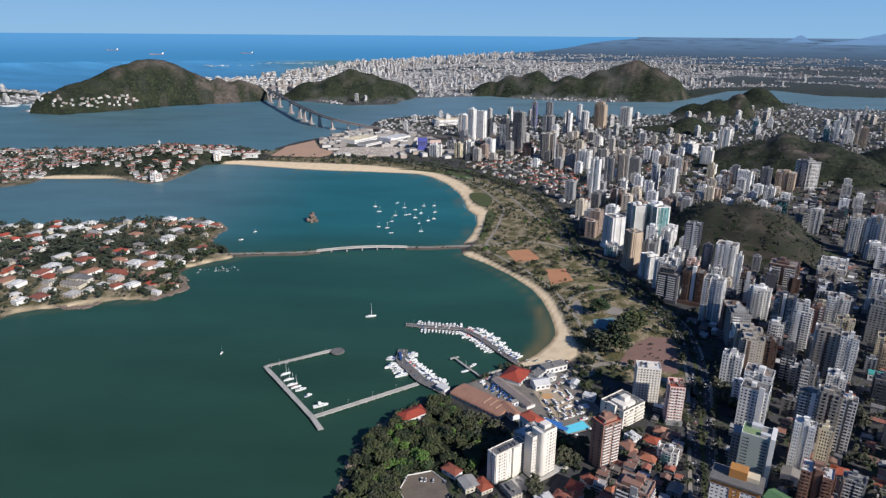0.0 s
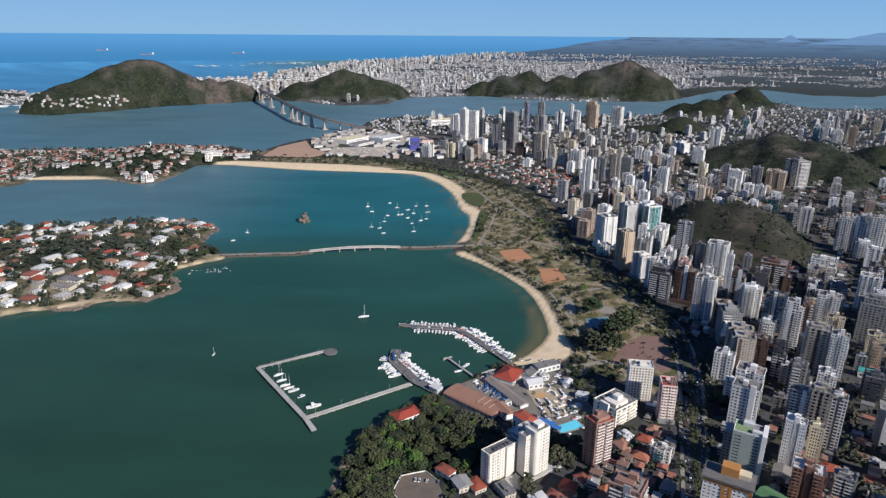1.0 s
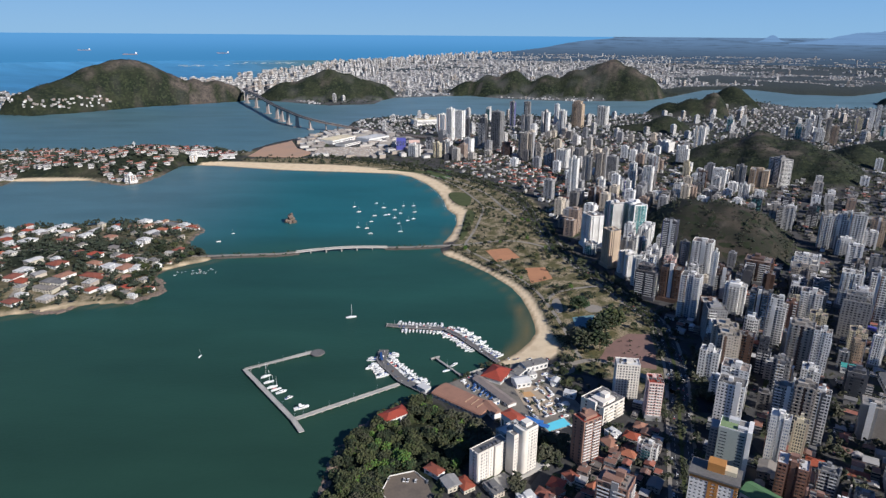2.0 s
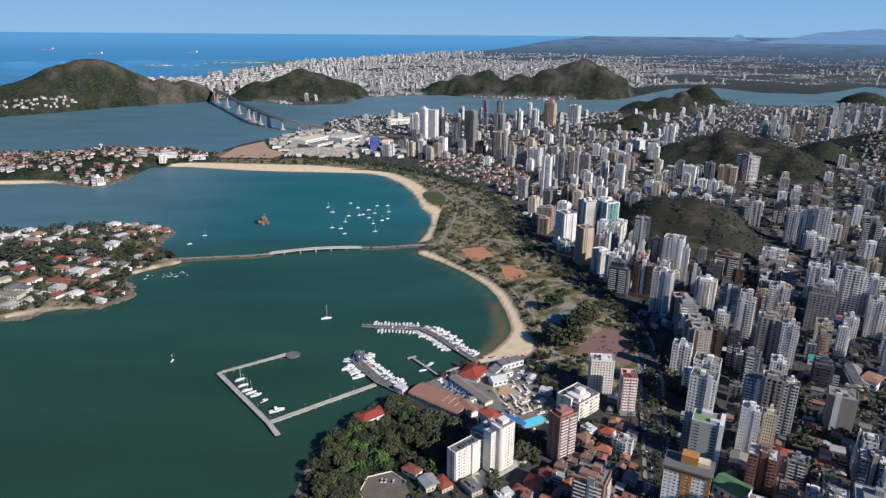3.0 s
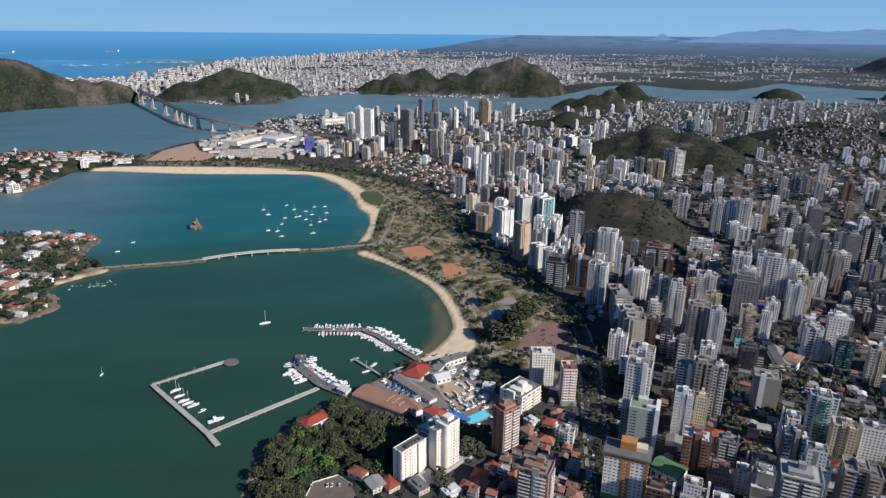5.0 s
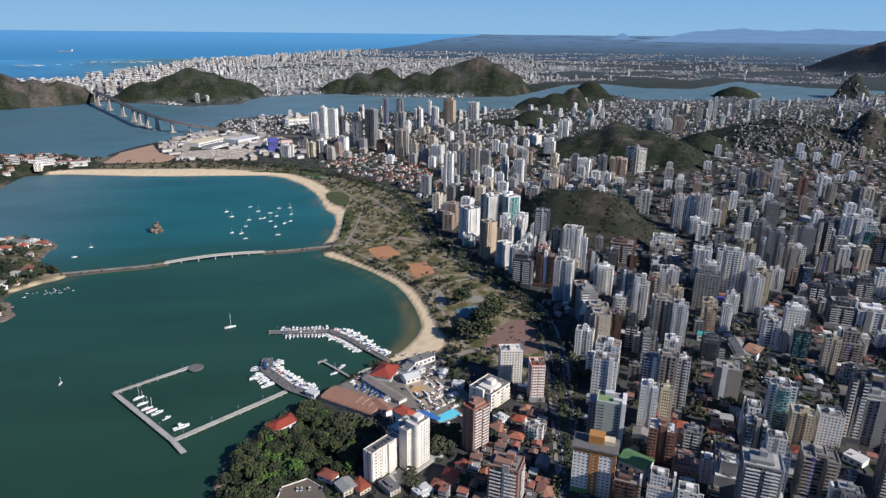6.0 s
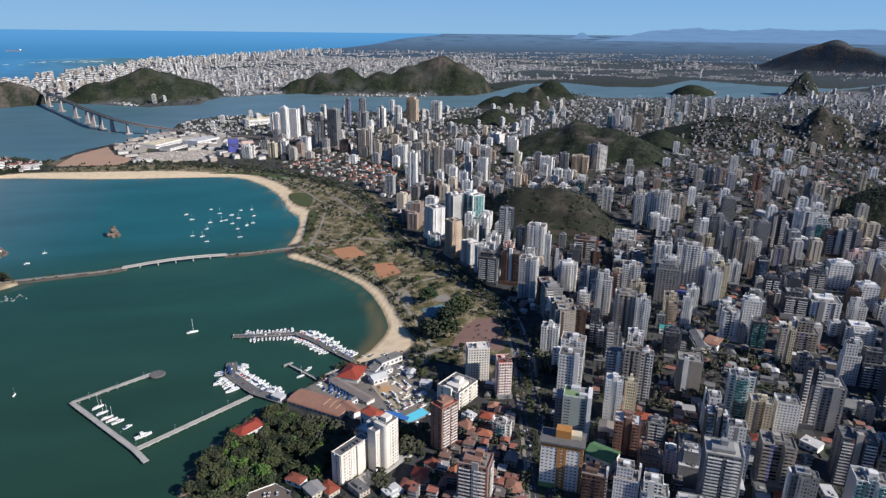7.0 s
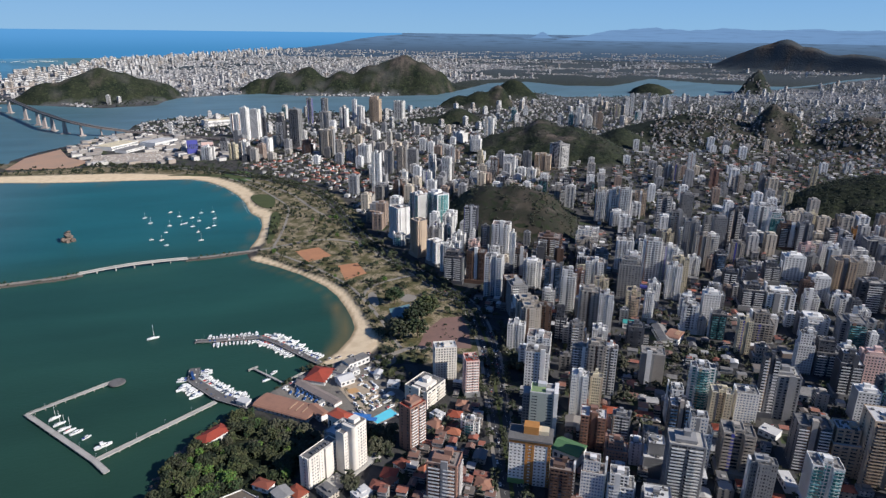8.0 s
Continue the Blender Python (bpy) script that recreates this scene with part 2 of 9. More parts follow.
M = dict(
    white=material("white_paint", (0.76, 0.75, 0.73), 0.7, (0.50, 0.485, 0.465), vary=0.12),
    grey=material("grey_render", (0.275, 0.275, 0.28), 0.75, (0.18, 0.178, 0.178), vary=0.25),
    beige=material("beige_render", (0.40, 0.36, 0.315), 0.75, (0.27, 0.24, 0.205), vary=0.2),
    tan=material("tan_tiles", (0.47, 0.365, 0.27), 0.6, (0.34, 0.26, 0.195), vary=0.15),
    brown=material("brown_tiles", (0.135, 0.085, 0.065), 0.55, (0.08, 0.05, 0.04), vary=0.2),
    brick=material("red_brown_tiles", (0.30, 0.17, 0.125), 0.7, (0.20, 0.12, 0.10), vary=0.2),
    pink=material("pink_tiles", (0.72, 0.51, 0.46), 0.7, (0.54, 0.37, 0.33), vary=0.1),
    dark=material("dark_cladding", (0.10, 0.105, 0.12), 0.5, (0.06, 0.06, 0.07), vary=0.25),
    orange=material("orange_render", (0.44, 0.205, 0.06), 0.7, (0.33, 0.15, 0.05)),
    greengrey=material("grey_green_render", (0.36, 0.40, 0.37), 0.75, (0.27, 0.30, 0.28), vary=0.03),
    ivory=material("ivory_paint", (0.73, 0.685, 0.62), 0.7, (0.52, 0.48, 0.43), vary=0.05),
    cream=material("cream_render", (0.66, 0.58, 0.42), 0.75, (0.48, 0.42, 0.30), vary=0.1),
    blue=material("blue_paint", (0.075, 0.085, 0.36), 0.6, (0.06, 0.06, 0.24), vary=0.15),
    green=material("green_paint", (0.20, 0.34, 0.12), 0.7, (0.14, 0.24, 0.09)),
    roofgrey=material("roof_felt", (0.22, 0.214, 0.208), 0.9, (0.085, 0.083, 0.082), grain=0.5, stains=0.12, vary=0.3),
    roofwhite=material("white_roof_sheet", (0.56, 0.56, 0.56), 0.6, (0.36, 0.355, 0.35), stains=0.04),
    terracotta=material("clay_roof_tiles", (0.34, 0.12, 0.065), 0.85, (0.23, 0.09, 0.06), grain=0.7, stains=0.2, bump=0.3, vary=0.3,
                        tints=[(0.38, 0.085, 0.045), (0.29, 0.085, 0.055), (0.38, 0.135, 0.075), (0.22, 0.075, 0.055), (0.36, 0.065, 0.038), (0.27, 0.145, 0.10)]),
    redsheet=material("red_roof_sheet", (0.30, 0.050, 0.030), 0.8, (0.19, 0.04, 0.028), stains=0.15),
    greenroof=material("green_roof_sheet", (0.085, 0.185, 0.085), 0.8, (0.06, 0.13, 0.06)),
    moss=material("light_green_roof_paint", (0.20, 0.28, 0.14), 0.85, (0.13, 0.19, 0.10), stains=0.1),
    pinkgrey=material("faded_fibre_cement", (0.25, 0.205, 0.185), 0.9, (0.16, 0.14, 0.13), grain=0.5, stains=0.12),
    darkrock=material("dark_causeway_rock", (0.105, 0.092, 0.082), 0.95, (0.055, 0.052, 0.045), grain=0.3, stains=0.08, bump=0.8),
    claysheet=material("clay_coloured_sheet", (0.31, 0.165, 0.115), 0.85, (0.22, 0.12, 0.09), stains=0.12),
    houseroof=material("house_roof_sheet", (0.3, 0.3, 0.3), 0.85, (0.18, 0.17, 0.165), grain=0.6, stains=0.2,
                       tints=[(0.17, 0.167, 0.165), (0.29, 0.285, 0.28), (0.44, 0.43, 0.42), (0.22, 0.20, 0.18), (0.13, 0.13, 0.135), (0.58, 0.57, 0.56)]),
    housewall=material("house_render", (0.66, 0.64, 0.60), 0.8, (0.45, 0.42, 0.38),
                       tints=[(0.60, 0.58, 0.55), (0.46, 0.40, 0.33), (0.36, 0.31, 0.27), (0.62, 0.60, 0.56), (0.30, 0.21, 0.17), (0.50, 0.46, 0.37)]),
    glass=glass_material("dark_window_glass", (0.024, 0.030, 0.040)),
    bluegl=glass_material("blue_window_glass", (0.03, 0.075, 0.15), 0.08),
    tealgl=glass_material("teal_window_glass", (0.04, 0.15, 0.16), 0.08),
    concrete=material("weathered_concrete", (0.42, 0.40, 0.37), 0.9, (0.26, 0.25, 0.23), grain=0.6, stains=0.1),
    bridgepale=material("pale_bridge_concrete", (0.40, 0.340, 0.312), 0.85, (0.28, 0.24, 0.222), grain=0.2, stains=0.03),
    deckgrey=material("grey_deck", (0.145, 0.140, 0.138), 0.9, (0.09, 0.087, 0.085), grain=0.6, stains=0.15),
    asphalt=material("asphalt", (0.048, 0.048, 0.050), 0.9, (0.075, 0.073, 0.071), grain=0.5, stains=0.05),
    paving=material("pale_paving", (0.26, 0.235, 0.205), 0.9, (0.16, 0.15, 0.135), grain=0.4, stains=0.06),
    clay=material("clay_court", (0.42, 0.20, 0.105), 0.95, (0.33, 0.16, 0.09), grain=0.2, stains=0.05),
    boatwhite=material("white_gelcoat", (0.82, 0.82, 0.80), 0.3, (0.66, 0.66, 0.65), grain=0.5, spec=0.5),
    canvas=material("boat_canvas", (0.10, 0.16, 0.35), 0.9, tints=[(0.05, 0.09, 0.28), (0.6, 0.6, 0.58), (0.10, 0.11, 0.13), (0.70, 0.69, 0.66), (0.55, 0.09, 0.07)]),
    metal=material("galvanised_metal", (0.55, 0.56, 0.58), 0.4, (0.42, 0.43, 0.44), metal=0.8),
    bark=material("bark", (0.14, 0.105, 0.075), 0.95, (0.08, 0.06, 0.045)),
    leaf=material("leaves", (0.030, 0.042, 0.016), 0.75, (0.016, 0.024, 0.010), grain=0.5, stains=0.1, vary=0.35,
                  tints=[(0.020, 0.031, 0.010), (0.032, 0.044, 0.013), (0.017, 0.027, 0.010), (0.050, 0.060, 0.017), (0.034, 0.038, 0.017), (0.056, 0.060, 0.022), (0.024, 0.040, 0.012), (0.040, 0.038, 0.022)]),
    scrub=material("hill_scrub", (0.030, 0.038, 0.024), 0.85, (0.019, 0.026, 0.017), grain=0.3, stains=0.02),
    skylight=material("tan_skylight_strip", (0.45, 0.29, 0.19), 0.7, (0.34, 0.22, 0.15)),
    bluecover=material("blue_tarpaulin", (0.022, 0.075, 0.22), 0.7, (0.015, 0.05, 0.15)),
    leafbright=material("bright_leaves", (0.085, 0.135, 0.022), 0.7, (0.055, 0.09, 0.02), grain=0.5),
    palm=material("palm_fronds", (0.055, 0.064, 0.027), 0.7, (0.032, 0.040, 0.018), grain=0.5, vary=0.3),
    rock=material("brown_rock", (0.190, 0.145, 0.118), 0.95, (0.075, 0.062, 0.055), grain=0.25, stains=0.06, bump=0.8),
    pool=material("pool_water", (0.14, 0.62, 0.76), 0.1, (0.10, 0.54, 0.70), grain=0.1),
    courtblue=material("blue_sports_court", (0.12, 0.23, 0.27), 0.8, (0.08, 0.16, 0.20), grain=0.1),
    carpaint=material("car_paint", (0.5, 0.5, 0.5), 0.3, tints=[(0.75, 0.75, 0.75), (0.08, 0.08, 0.09), (0.45, 0.46, 0.47), (0.80, 0.80, 0.79), (0.30, 0.03, 0.03), (0.22, 0.23, 0.25)]),
    rust=material("ship_grey_red", (0.32, 0.24, 0.23), 0.7),
)


def leafy(m, low=0.55, high=1.7):
    """Lighter and darker clumps within one crown."""
    t = m.node_tree
    b = t.nodes["Principled BSDF"]
    g = t.nodes.new("ShaderNodeNewGeometry")
    v = t.nodes.new("ShaderNodeMapRange")
    t.links.new(g.outputs["Random Per Island"], v.inputs[0])
    v.inputs[3].default_value, v.inputs[4].default_value = low, high
    warm = t.nodes.new("ShaderNodeMath")
    warm.operation = 'FRACT'
    seven = t.nodes.new("ShaderNodeMath")
    seven.operation = 'MULTIPLY'
    seven.inputs[1].default_value = 7.0
    t.links.new(g.outputs["Random Per Island"], seven.inputs[0])
    t.links.new(seven.outputs[0], warm.inputs[0])
    hue = t.nodes.new("ShaderNodeMapRange")
    t.links.new(warm.outputs[0], hue.inputs[0])
    hue.inputs[3].default_value, hue.inputs[4].default_value = 0.485, 0.545
    hsv = t.nodes.new("ShaderNodeHueSaturation")
    t.links.new(b.inputs["Base Color"].links[0].from_socket, hsv.inputs["Color"])
    t.links.new(v.outputs[0], hsv.inputs["Value"])
    t.links.new(hue.outputs[0], hsv.inputs["Hue"])
    t.links.new(hsv.outputs[0], b.inputs["Base Color"])


leafy(M["leaf"], 0.75, 1.45)
leafy(M["leafbright"], 0.7, 1.4)
leafy(M["scrub"], 0.75, 1.35)
WATER_MAT, GROUND_MAT = water_material(), terrain_material()


# ---------------------------------------------------------------- mesh helpers
def box(bm, x0, x1, y0, y1, z0, z1, m=0):
    v = [bm.verts.new(p) for p in ((x0, y0, z0), (x1, y0, z0), (x1, y1, z0), (x0, y1, z0), (x0, y0, z1), (x1, y0, z1), (x1, y1, z1), (x0, y1, z1))]
    for f in ((3, 2, 1, 0), (4, 5, 6, 7), (0, 1, 5, 4), (1, 2, 6, 5), (2, 3, 7, 6), (3, 0, 4, 7)):
        bm.faces.new([v[i] for i in f]).material_index = m


def prism(bm, ring, z0, z1, m=0, top=1.0):
    """A closed upright prism over the ring of (x, y), its top scaled about the middle."""
    cx, cy = sum(p[0] for p in ring) / len(ring), sum(p[1] for p in ring) / len(ring)
    a = [bm.verts.new((x, y, z0)) for x, y in ring]
    b = [bm.verts.new((cx + (x - cx) * top, cy + (y - cy) * top, z1)) for x, y in ring]
    n = len(ring)
    for i in range(n):
        bm.faces.new((a[i], a[(i + 1) % n], b[(i + 1) % n], b[i])).material_index = m
    bm.faces.new(b).material_index = m
    bm.faces.new(a[::-1]).material_index = m


def circle(r, n, cx=0.0, cy=0.0, ry=None):
    return [(cx + r * math.cos(2 * math.pi * i / n), cy + (ry or r) * math.sin(2 * math.pi * i / n)) for i in range(n)]


def finish(bm, name, *mats):
    me = bpy.data.meshes.new(name)
    bm.normal_update()
    bm.to_mesh(me)
    bm.free()
    for m in mats:
        me.materials.append(m)
    return me


def part(name, bm, mat, parent=None, label="", kind=""):
    """Links a bmesh as one mesh object under a thing or a part."""
    ob = new(name, finish(bm, name, *(mat if isinstance(mat, tuple) else (mat,))))
    ob.parent = parent
    return tagged(ob, label, kind=kind)


def thing(name, label, category, group="", kind=""):
    return tagged(new(name), label, category, group, kind)

# ---------------------------------------------------------------- the lie of the land
NEAR_RIM, FAR_RIM = 3000.0, 4850.0


def shrink(dist):
    """Past the near rim the country is drawn in towards the far rim and lifted, scaled about the camera to fit its
    view, so that the ground ends at the horizon.
    """
    d = np.maximum(np.asarray(dist, float), 1.0)
    reach = FAR_RIM - NEAR_RIM
    return np.where(d > NEAR_RIM, (NEAR_RIM + reach * (1 - np.exp(-(np.maximum(d, NEAR_RIM) - NEAR_RIM) / reach))) / d, 1.0)


def lay(x, y, z):
    """True place to model place; also the scale there."""
    s = float(shrink(math.hypot(x, y)))
    return Vector((x * s, y * s, 350 + (z - 350) * s)), s


SHORE_NEAR = [(-900, -3000), (-260, -300), (-150, 150), (-78, 405), (-78, 418), (-78, 438), (-74, 464), (-70, 484), (-64, 499), (-48, 523), (-32, 546), (-13, 561), (6, 570), (12, 573), (34, 581), (47, 602), (68, 622), (84, 635), (90, 642), (111, 660), (130, 686), (142, 712), (144, 739), (144, 774), (140, 822), (131, 861), (104, 919), (72, 967), (36, 1008), (32, 1034), (38, 1069)]
SHORE_BAY = [(56, 1126), (70, 1201), (71, 1255), (55, 1299), (50, 1381), (37, 1462), (11, 1551), (-25, 1623), (-64, 1664), (-140, 1677), (-217, 1689), (-310, 1701), (-406, 1721), (-491, 1749), (-561, 1771), (-618, 1778), (-668, 1768), (-671, 1704), (-671, 1645), (-681, 1596), (-684, 1549), (-717, 1529), (-790, 1566), (-827, 1584), (-901, 1575), (-971, 1573), (-1006, 1572), (-1003, 1521), (-1031, 1489), (-1050, 1477), (-1190, 1400), (-1414, 1367), (-1775, 1529), (-2135, 1863)]
SHORE_BACK = [(-1706, 1947), (-1395, 2000), (-1221, 2007), (-1056, 2035), (-878, 2042), (-695, 2039), (-594, 2001), (-532, 2003), (-539, 2045), (-504, 2160), (-447, 2262), (-396, 2318), (-386, 2388), (-363, 2449), (-295, 2514), (-284, 2739), (-232, 2838), (-161, 2904), (-59, 2930), (43, 2936), (174, 2965), (433, 2959), (686, 2931), (961, 2989), (1091, 3063), (1320, 3347), (1642, 3724), (2025, 4274), (1896, 3855), (1928, 3639), (1971, 3365), (2240, 3303), (2526, 3311), (2757, 3184), (3153, 3285), (3672, 3472), (4381, 3727), (5030, 4018), (9000, 5200), (9000, -3000)]
CITY_SHORE = SHORE_NEAR + SHORE_BAY + SHORE_BACK
SOUTH_COAST = [(33000, 115000), (14500, 58000), (7200, 33000), (3639, 19858), (2180, 15451), (1300, 13700), (560, 11500), (-100, 10200), (-634, 9000), (-1050, 8300), (-1239, 7481), (-1230, 6500), (-1330, 5700), (-1440, 5100), (-1560, 4755), (-1803, 4400), (-1816, 3928), (-2026, 3406), (-2011, 3187), (-1890, 2954), (-1709, 2899), (-1551, 3043), (-1382, 3280), (-1147, 3437), (-989, 3570), (-967, 3669), (-827, 3614), (-680, 3499), (-479, 3367), (-249, 3440), (-217, 3657), (-159, 3797), (56, 3885), (299, 3978), (481, 3775), (844, 3636), (1266, 3665), (1554, 3961), (1949, 4444)]
SOUTH_BACK = [(2303, 4543), (2411, 4129), (2714, 4015), (3007, 4229), (3520, 4639), (3644, 4103), (3789, 3794), (4010, 3644), (4486, 3819), (5232, 4183), (9500, 5600), (60000, 30000), (140000, 60000), (133558, 68281), (116181, 94879), (74937, 129940)]
SOUTH_SHORE = SOUTH_COAST + SOUTH_BACK
HOUSE_ISLE = [(-876, 750), (-711, 703), (-621, 720), (-579, 730), (-564, 741), (-567, 761), (-541, 774), (-509, 784), (-477, 781), (-461, 810), (-400, 813), (-384, 829), (-368, 851), (-384, 884), (-402, 900), (-400, 934), (-378, 961), (-341, 986), (-343, 1009), (-377, 1026), (-408, 1072), (-413, 1119), (-404, 1145), (-438, 1193), (-483, 1225), (-530, 1215), (-642, 1193), (-744, 1178), (-846, 1168), (-1043, 1145), (-1149, 1019)]
SMALL_ISLE = [(-3337, 4088), (-2857, 4217), (-2539, 4112), (-2219, 3611), (-2134, 3341), (-2204, 3226), (-2499, 3032)]
CHANNEL_ISLE = [(2562, 3581), (2439, 3331), (2537, 3271), (2772, 3410), (2974, 3623), (2910, 3824)]
BEACH_CLUB = [(82, 632), (105, 654), (124, 683), (134, 712), (136, 739), (136, 774), (132, 822), (123, 858), (97, 915), (65, 963), (28, 1006), (46, 1028), (72, 990), (101, 940), (138, 878), (155, 830), (159, 760), (160, 704), (161, 660), (148, 640), (124, 630), (100, 627)]
BEACH_BAY = [(30, 1066), (50, 1126), (63, 1200), (63, 1253), (46, 1296), (42, 1381), (29, 1458), (4, 1546), (-30, 1616), (-66, 1655), (-140, 1668), (-310, 1692), (-490, 1740), (-620, 1768), (-621, 1811), (-543, 1823), (-458, 1808), (-325, 1788), (-227, 1775), (-96, 1716), (-34, 1688), (26, 1611), (75, 1475), (62, 1408), (69, 1337), (96, 1300), (88, 1222), (75, 1145), (61, 1076)]
BEACH_COVE = [(-1016, 1566), (-901, 1568), (-800, 1560), (-790, 1566), (-843, 1604), (-934, 1606), (-1002, 1600)]
BEACH_ISLE = [(-575, 752), (-541, 767), (-509, 776), (-470, 798), (-455, 803), (-405, 806), (-408, 815), (-455, 817), (-474, 806), (-512, 788), (-560, 779)]
BEACH_NECK = [(-402, 936), (-376, 953), (-334, 978), (-336, 996), (-346, 994), (-382, 968), (-406, 945)]
PARK = [(120, 640), (160, 640), (262, 520), (282, 560), (298, 640), (296, 727), (290, 870), (262, 960), (250, 1100), (260, 1250), (250, 1400), (180, 1540), (60, 1700), (-60, 1790), (-300, 1880), (-520, 1870), (-520, 1810), (-325, 1788), (-96, 1716), (26, 1611), (62, 1408), (80, 1300), (61, 1076), (42, 1023), (106, 941), (153, 832)]
WOODED_POINT = [(-90, 380), (-80, 440), (-72, 486), (-46, 526), (-10, 563), (18, 552), (52, 500), (56, 470), (30, 440), (-5, 425), (-22, 395), (-40, 360)]
# hills, shaped to fit their outlines in the camera's view: place, height, half width across and along the line from the
# camera, share of bare dry slope, share of rock
HILLS = [(1174, 3031, 54, 120, 105, 0.02, 0), (1267, 2982, 80, 120, 110, 0.02, 0.0), (1353, 2966, 109, 95, 110, 0.02, 0.36), (1616, 3328, 103, 160, 150, 0.02, 0), (949, 2464, 56, 125, 95, 0.02, 0.0), (835, 2483, 23, 120, 90, 0.02, 0),
         (973, 1782, 94, 135, 230, 0.07, 0.22), (897, 1810, 67, 120, 200, 0.07, 0.1), (833, 1818, 45, 110, 180, 0.07, 0), (1029, 1703, 78, 125, 200, 0.07, 0.05), (1075, 1639, 58, 110, 180, 0.07, 0), (1098, 1587, 25, 62, 120, 0.07, 0),
         (500, 1129, 59, 95, 170, 0.1, 0), (546, 1097, 62, 95, 180, 0.55, 0.0), (581, 1067, 53, 78, 180, 0.95, 0.05), (598, 1029, 24, 55, 140, 0.95, 0), (1207, 988, 28, 62, 120, 0.02, 0), (1256, 966, 52, 110, 160, 0.02, 0),
         (1316, 927, 69, 150, 190, 0.02, 0), (1388, 873, 78, 170, 200, 0.02, 0), (6067, 5664, 318, 380, 500, 0.08, 0.4), (5900, 5838, 242, 420, 500, 0.08, 0.3), (5754, 5982, 140, 330, 400, 0.08, 0.1), (6242, 5471, 234, 420, 500, 0.08, 0.2),
         (6517, 5140, 174, 700, 500, 0.05, 0.1), (3306, 3368, 168, 105, 200, 0.05, 0.1), (3256, 3418, 172, 105, 200, 0.05, 0.1), (3350, 3322, 150, 105, 180, 0.05, 0.05), (3206, 3466, 128, 105, 160, 0.05, 0), (1812, 1694, 128, 92, 130, 0.1, 0.42), (1780, 1683, 96, 85, 120, 0.1, 0.1), (1850, 1655, 98, 85, 120, 0.1, 0.05),
         (-528, 3814, 159, 190, 250, 0.05, 0.05), (-629, 3778, 122, 190, 230, 0.05, 0.05), (-771, 3752, 89, 180, 200, 0.05, 0), (-423, 3827, 130, 190, 230, 0.05, 0), (-301, 3818, 94, 170, 200, 0.05, 0), (-219, 3874, 71, 80, 120, 0.05, 0),
         (1150, 3925, 210, 200, 250, 0.08, 0.22), (1245, 3864, 175, 170, 230, 0.08, 0.17), (1050, 3943, 176, 200, 240, 0.08, 0.17), (938, 3960, 155, 190, 240, 0.08, 0.11), (775, 3985, 123, 190, 230, 0.08, 0.06), (567, 4050, 141, 190, 240, 0.08, 0.05),
         (423, 4058, 116, 170, 230, 0.08, 0.05), (295, 4049, 79, 140, 200, 0.05, 0), (1340, 3833, 126, 150, 200, 0.08, 0.11), (-1477, 3414, 211, 250, 330, 0.05, 0.12), (-1567, 3374, 198, 260, 330, 0.03, 0.05), (-1647, 3291, 169, 270, 300, 0.03, 0.03),
         (-1703, 3172, 130, 260, 280, 0.03, 0), (-1765, 3068, 100, 220, 230, 0.03, 0), (-1405, 3466, 181, 200, 300, 0.03, 0.08), (-1327, 3518, 127, 210, 260, 0.03, 0.05), (-1224, 3576, 115, 120, 220, 0.03, 0.6), (-1109, 3593, 109, 170, 230, 0.03, 0.35),
         (-1026, 3617, 72, 110, 160, 0.03, 0.1), (-1803, 2977, 79, 150, 180, 0.02, 0), (1655, 1874, 78, 330, 300, 0.2, 0.0), (1299, 1837, 48, 100, 150, 0.0, 0.0), (2640, 3450, 58, 170, 220, 0.0, 0.0), (2084, 1554, 92, 260, 260, 0.3, 0.1),
         (-800, 1790, 40, 330, 190, 0.0, 0.0), (-650, 1900, 20, 110, 90, 0.0, 0.0), (-620, 980, 9, 230, 170, 0.0, 0.0), (-2600, 3650, 30, 300, 300, 0.0, 0.0)]


def inside(poly, x, y):
    """Signed distance to a closed outline, positive within."""
    x, y = np.asarray(x, float), np.asarray(y, float)
    best, odd = np.full(x.shape, 1e12), np.zeros(x.shape, bool)
    for (ax, ay), (bx, by) in zip(poly, poly[1:] + poly[:1]):
        dx, dy = bx - ax, by - ay
        k = np.clip(((x - ax) * dx + (y - ay) * dy) / (dx * dx + dy * dy + 1e-9), 0, 1)
        best = np.minimum(best, (ax + k * dx - x) ** 2 + (ay + k * dy - y) ** 2)
        if ay != by:
            odd ^= ((ay > y) != (by > y)) & (x < ax + (y - ay) * dx / dy)
    return np.where(odd, 1, -1) * np.sqrt(best)


def within(poly, x, y):
    """Signed distance for one place."""
    best, odd = 1e18, False
    for (ax, ay), (bx, by) in zip(poly, poly[1:] + poly[:1]):
        dx, dy = bx - ax, by - ay
        k = min(1.0, max(0.0, ((x - ax) * dx + (y - ay) * dy) / (dx * dx + dy * dy + 1e-9)))
        best = min(best, (ax + k * dx - x) ** 2 + (ay + k * dy - y) ** 2)
        if (ay > y) != (by > y) and x < ax + (y - ay) * dx / dy:
            odd = not odd
    return (1 if odd else -1) * math.sqrt(best)


def rounded(poly, times=2):
    """Corner-cut outline."""
    for _ in range(times):
        out = []
        for (ax, ay), (bx, by) in zip(poly, poly[1:] + poly[:1]):
            out += [(ax * 0.75 + bx * 0.25, ay * 0.75 + by * 0.25), (ax * 0.25 + bx * 0.75, ay * 0.25 + by * 0.75)]
        poly = out
    return poly


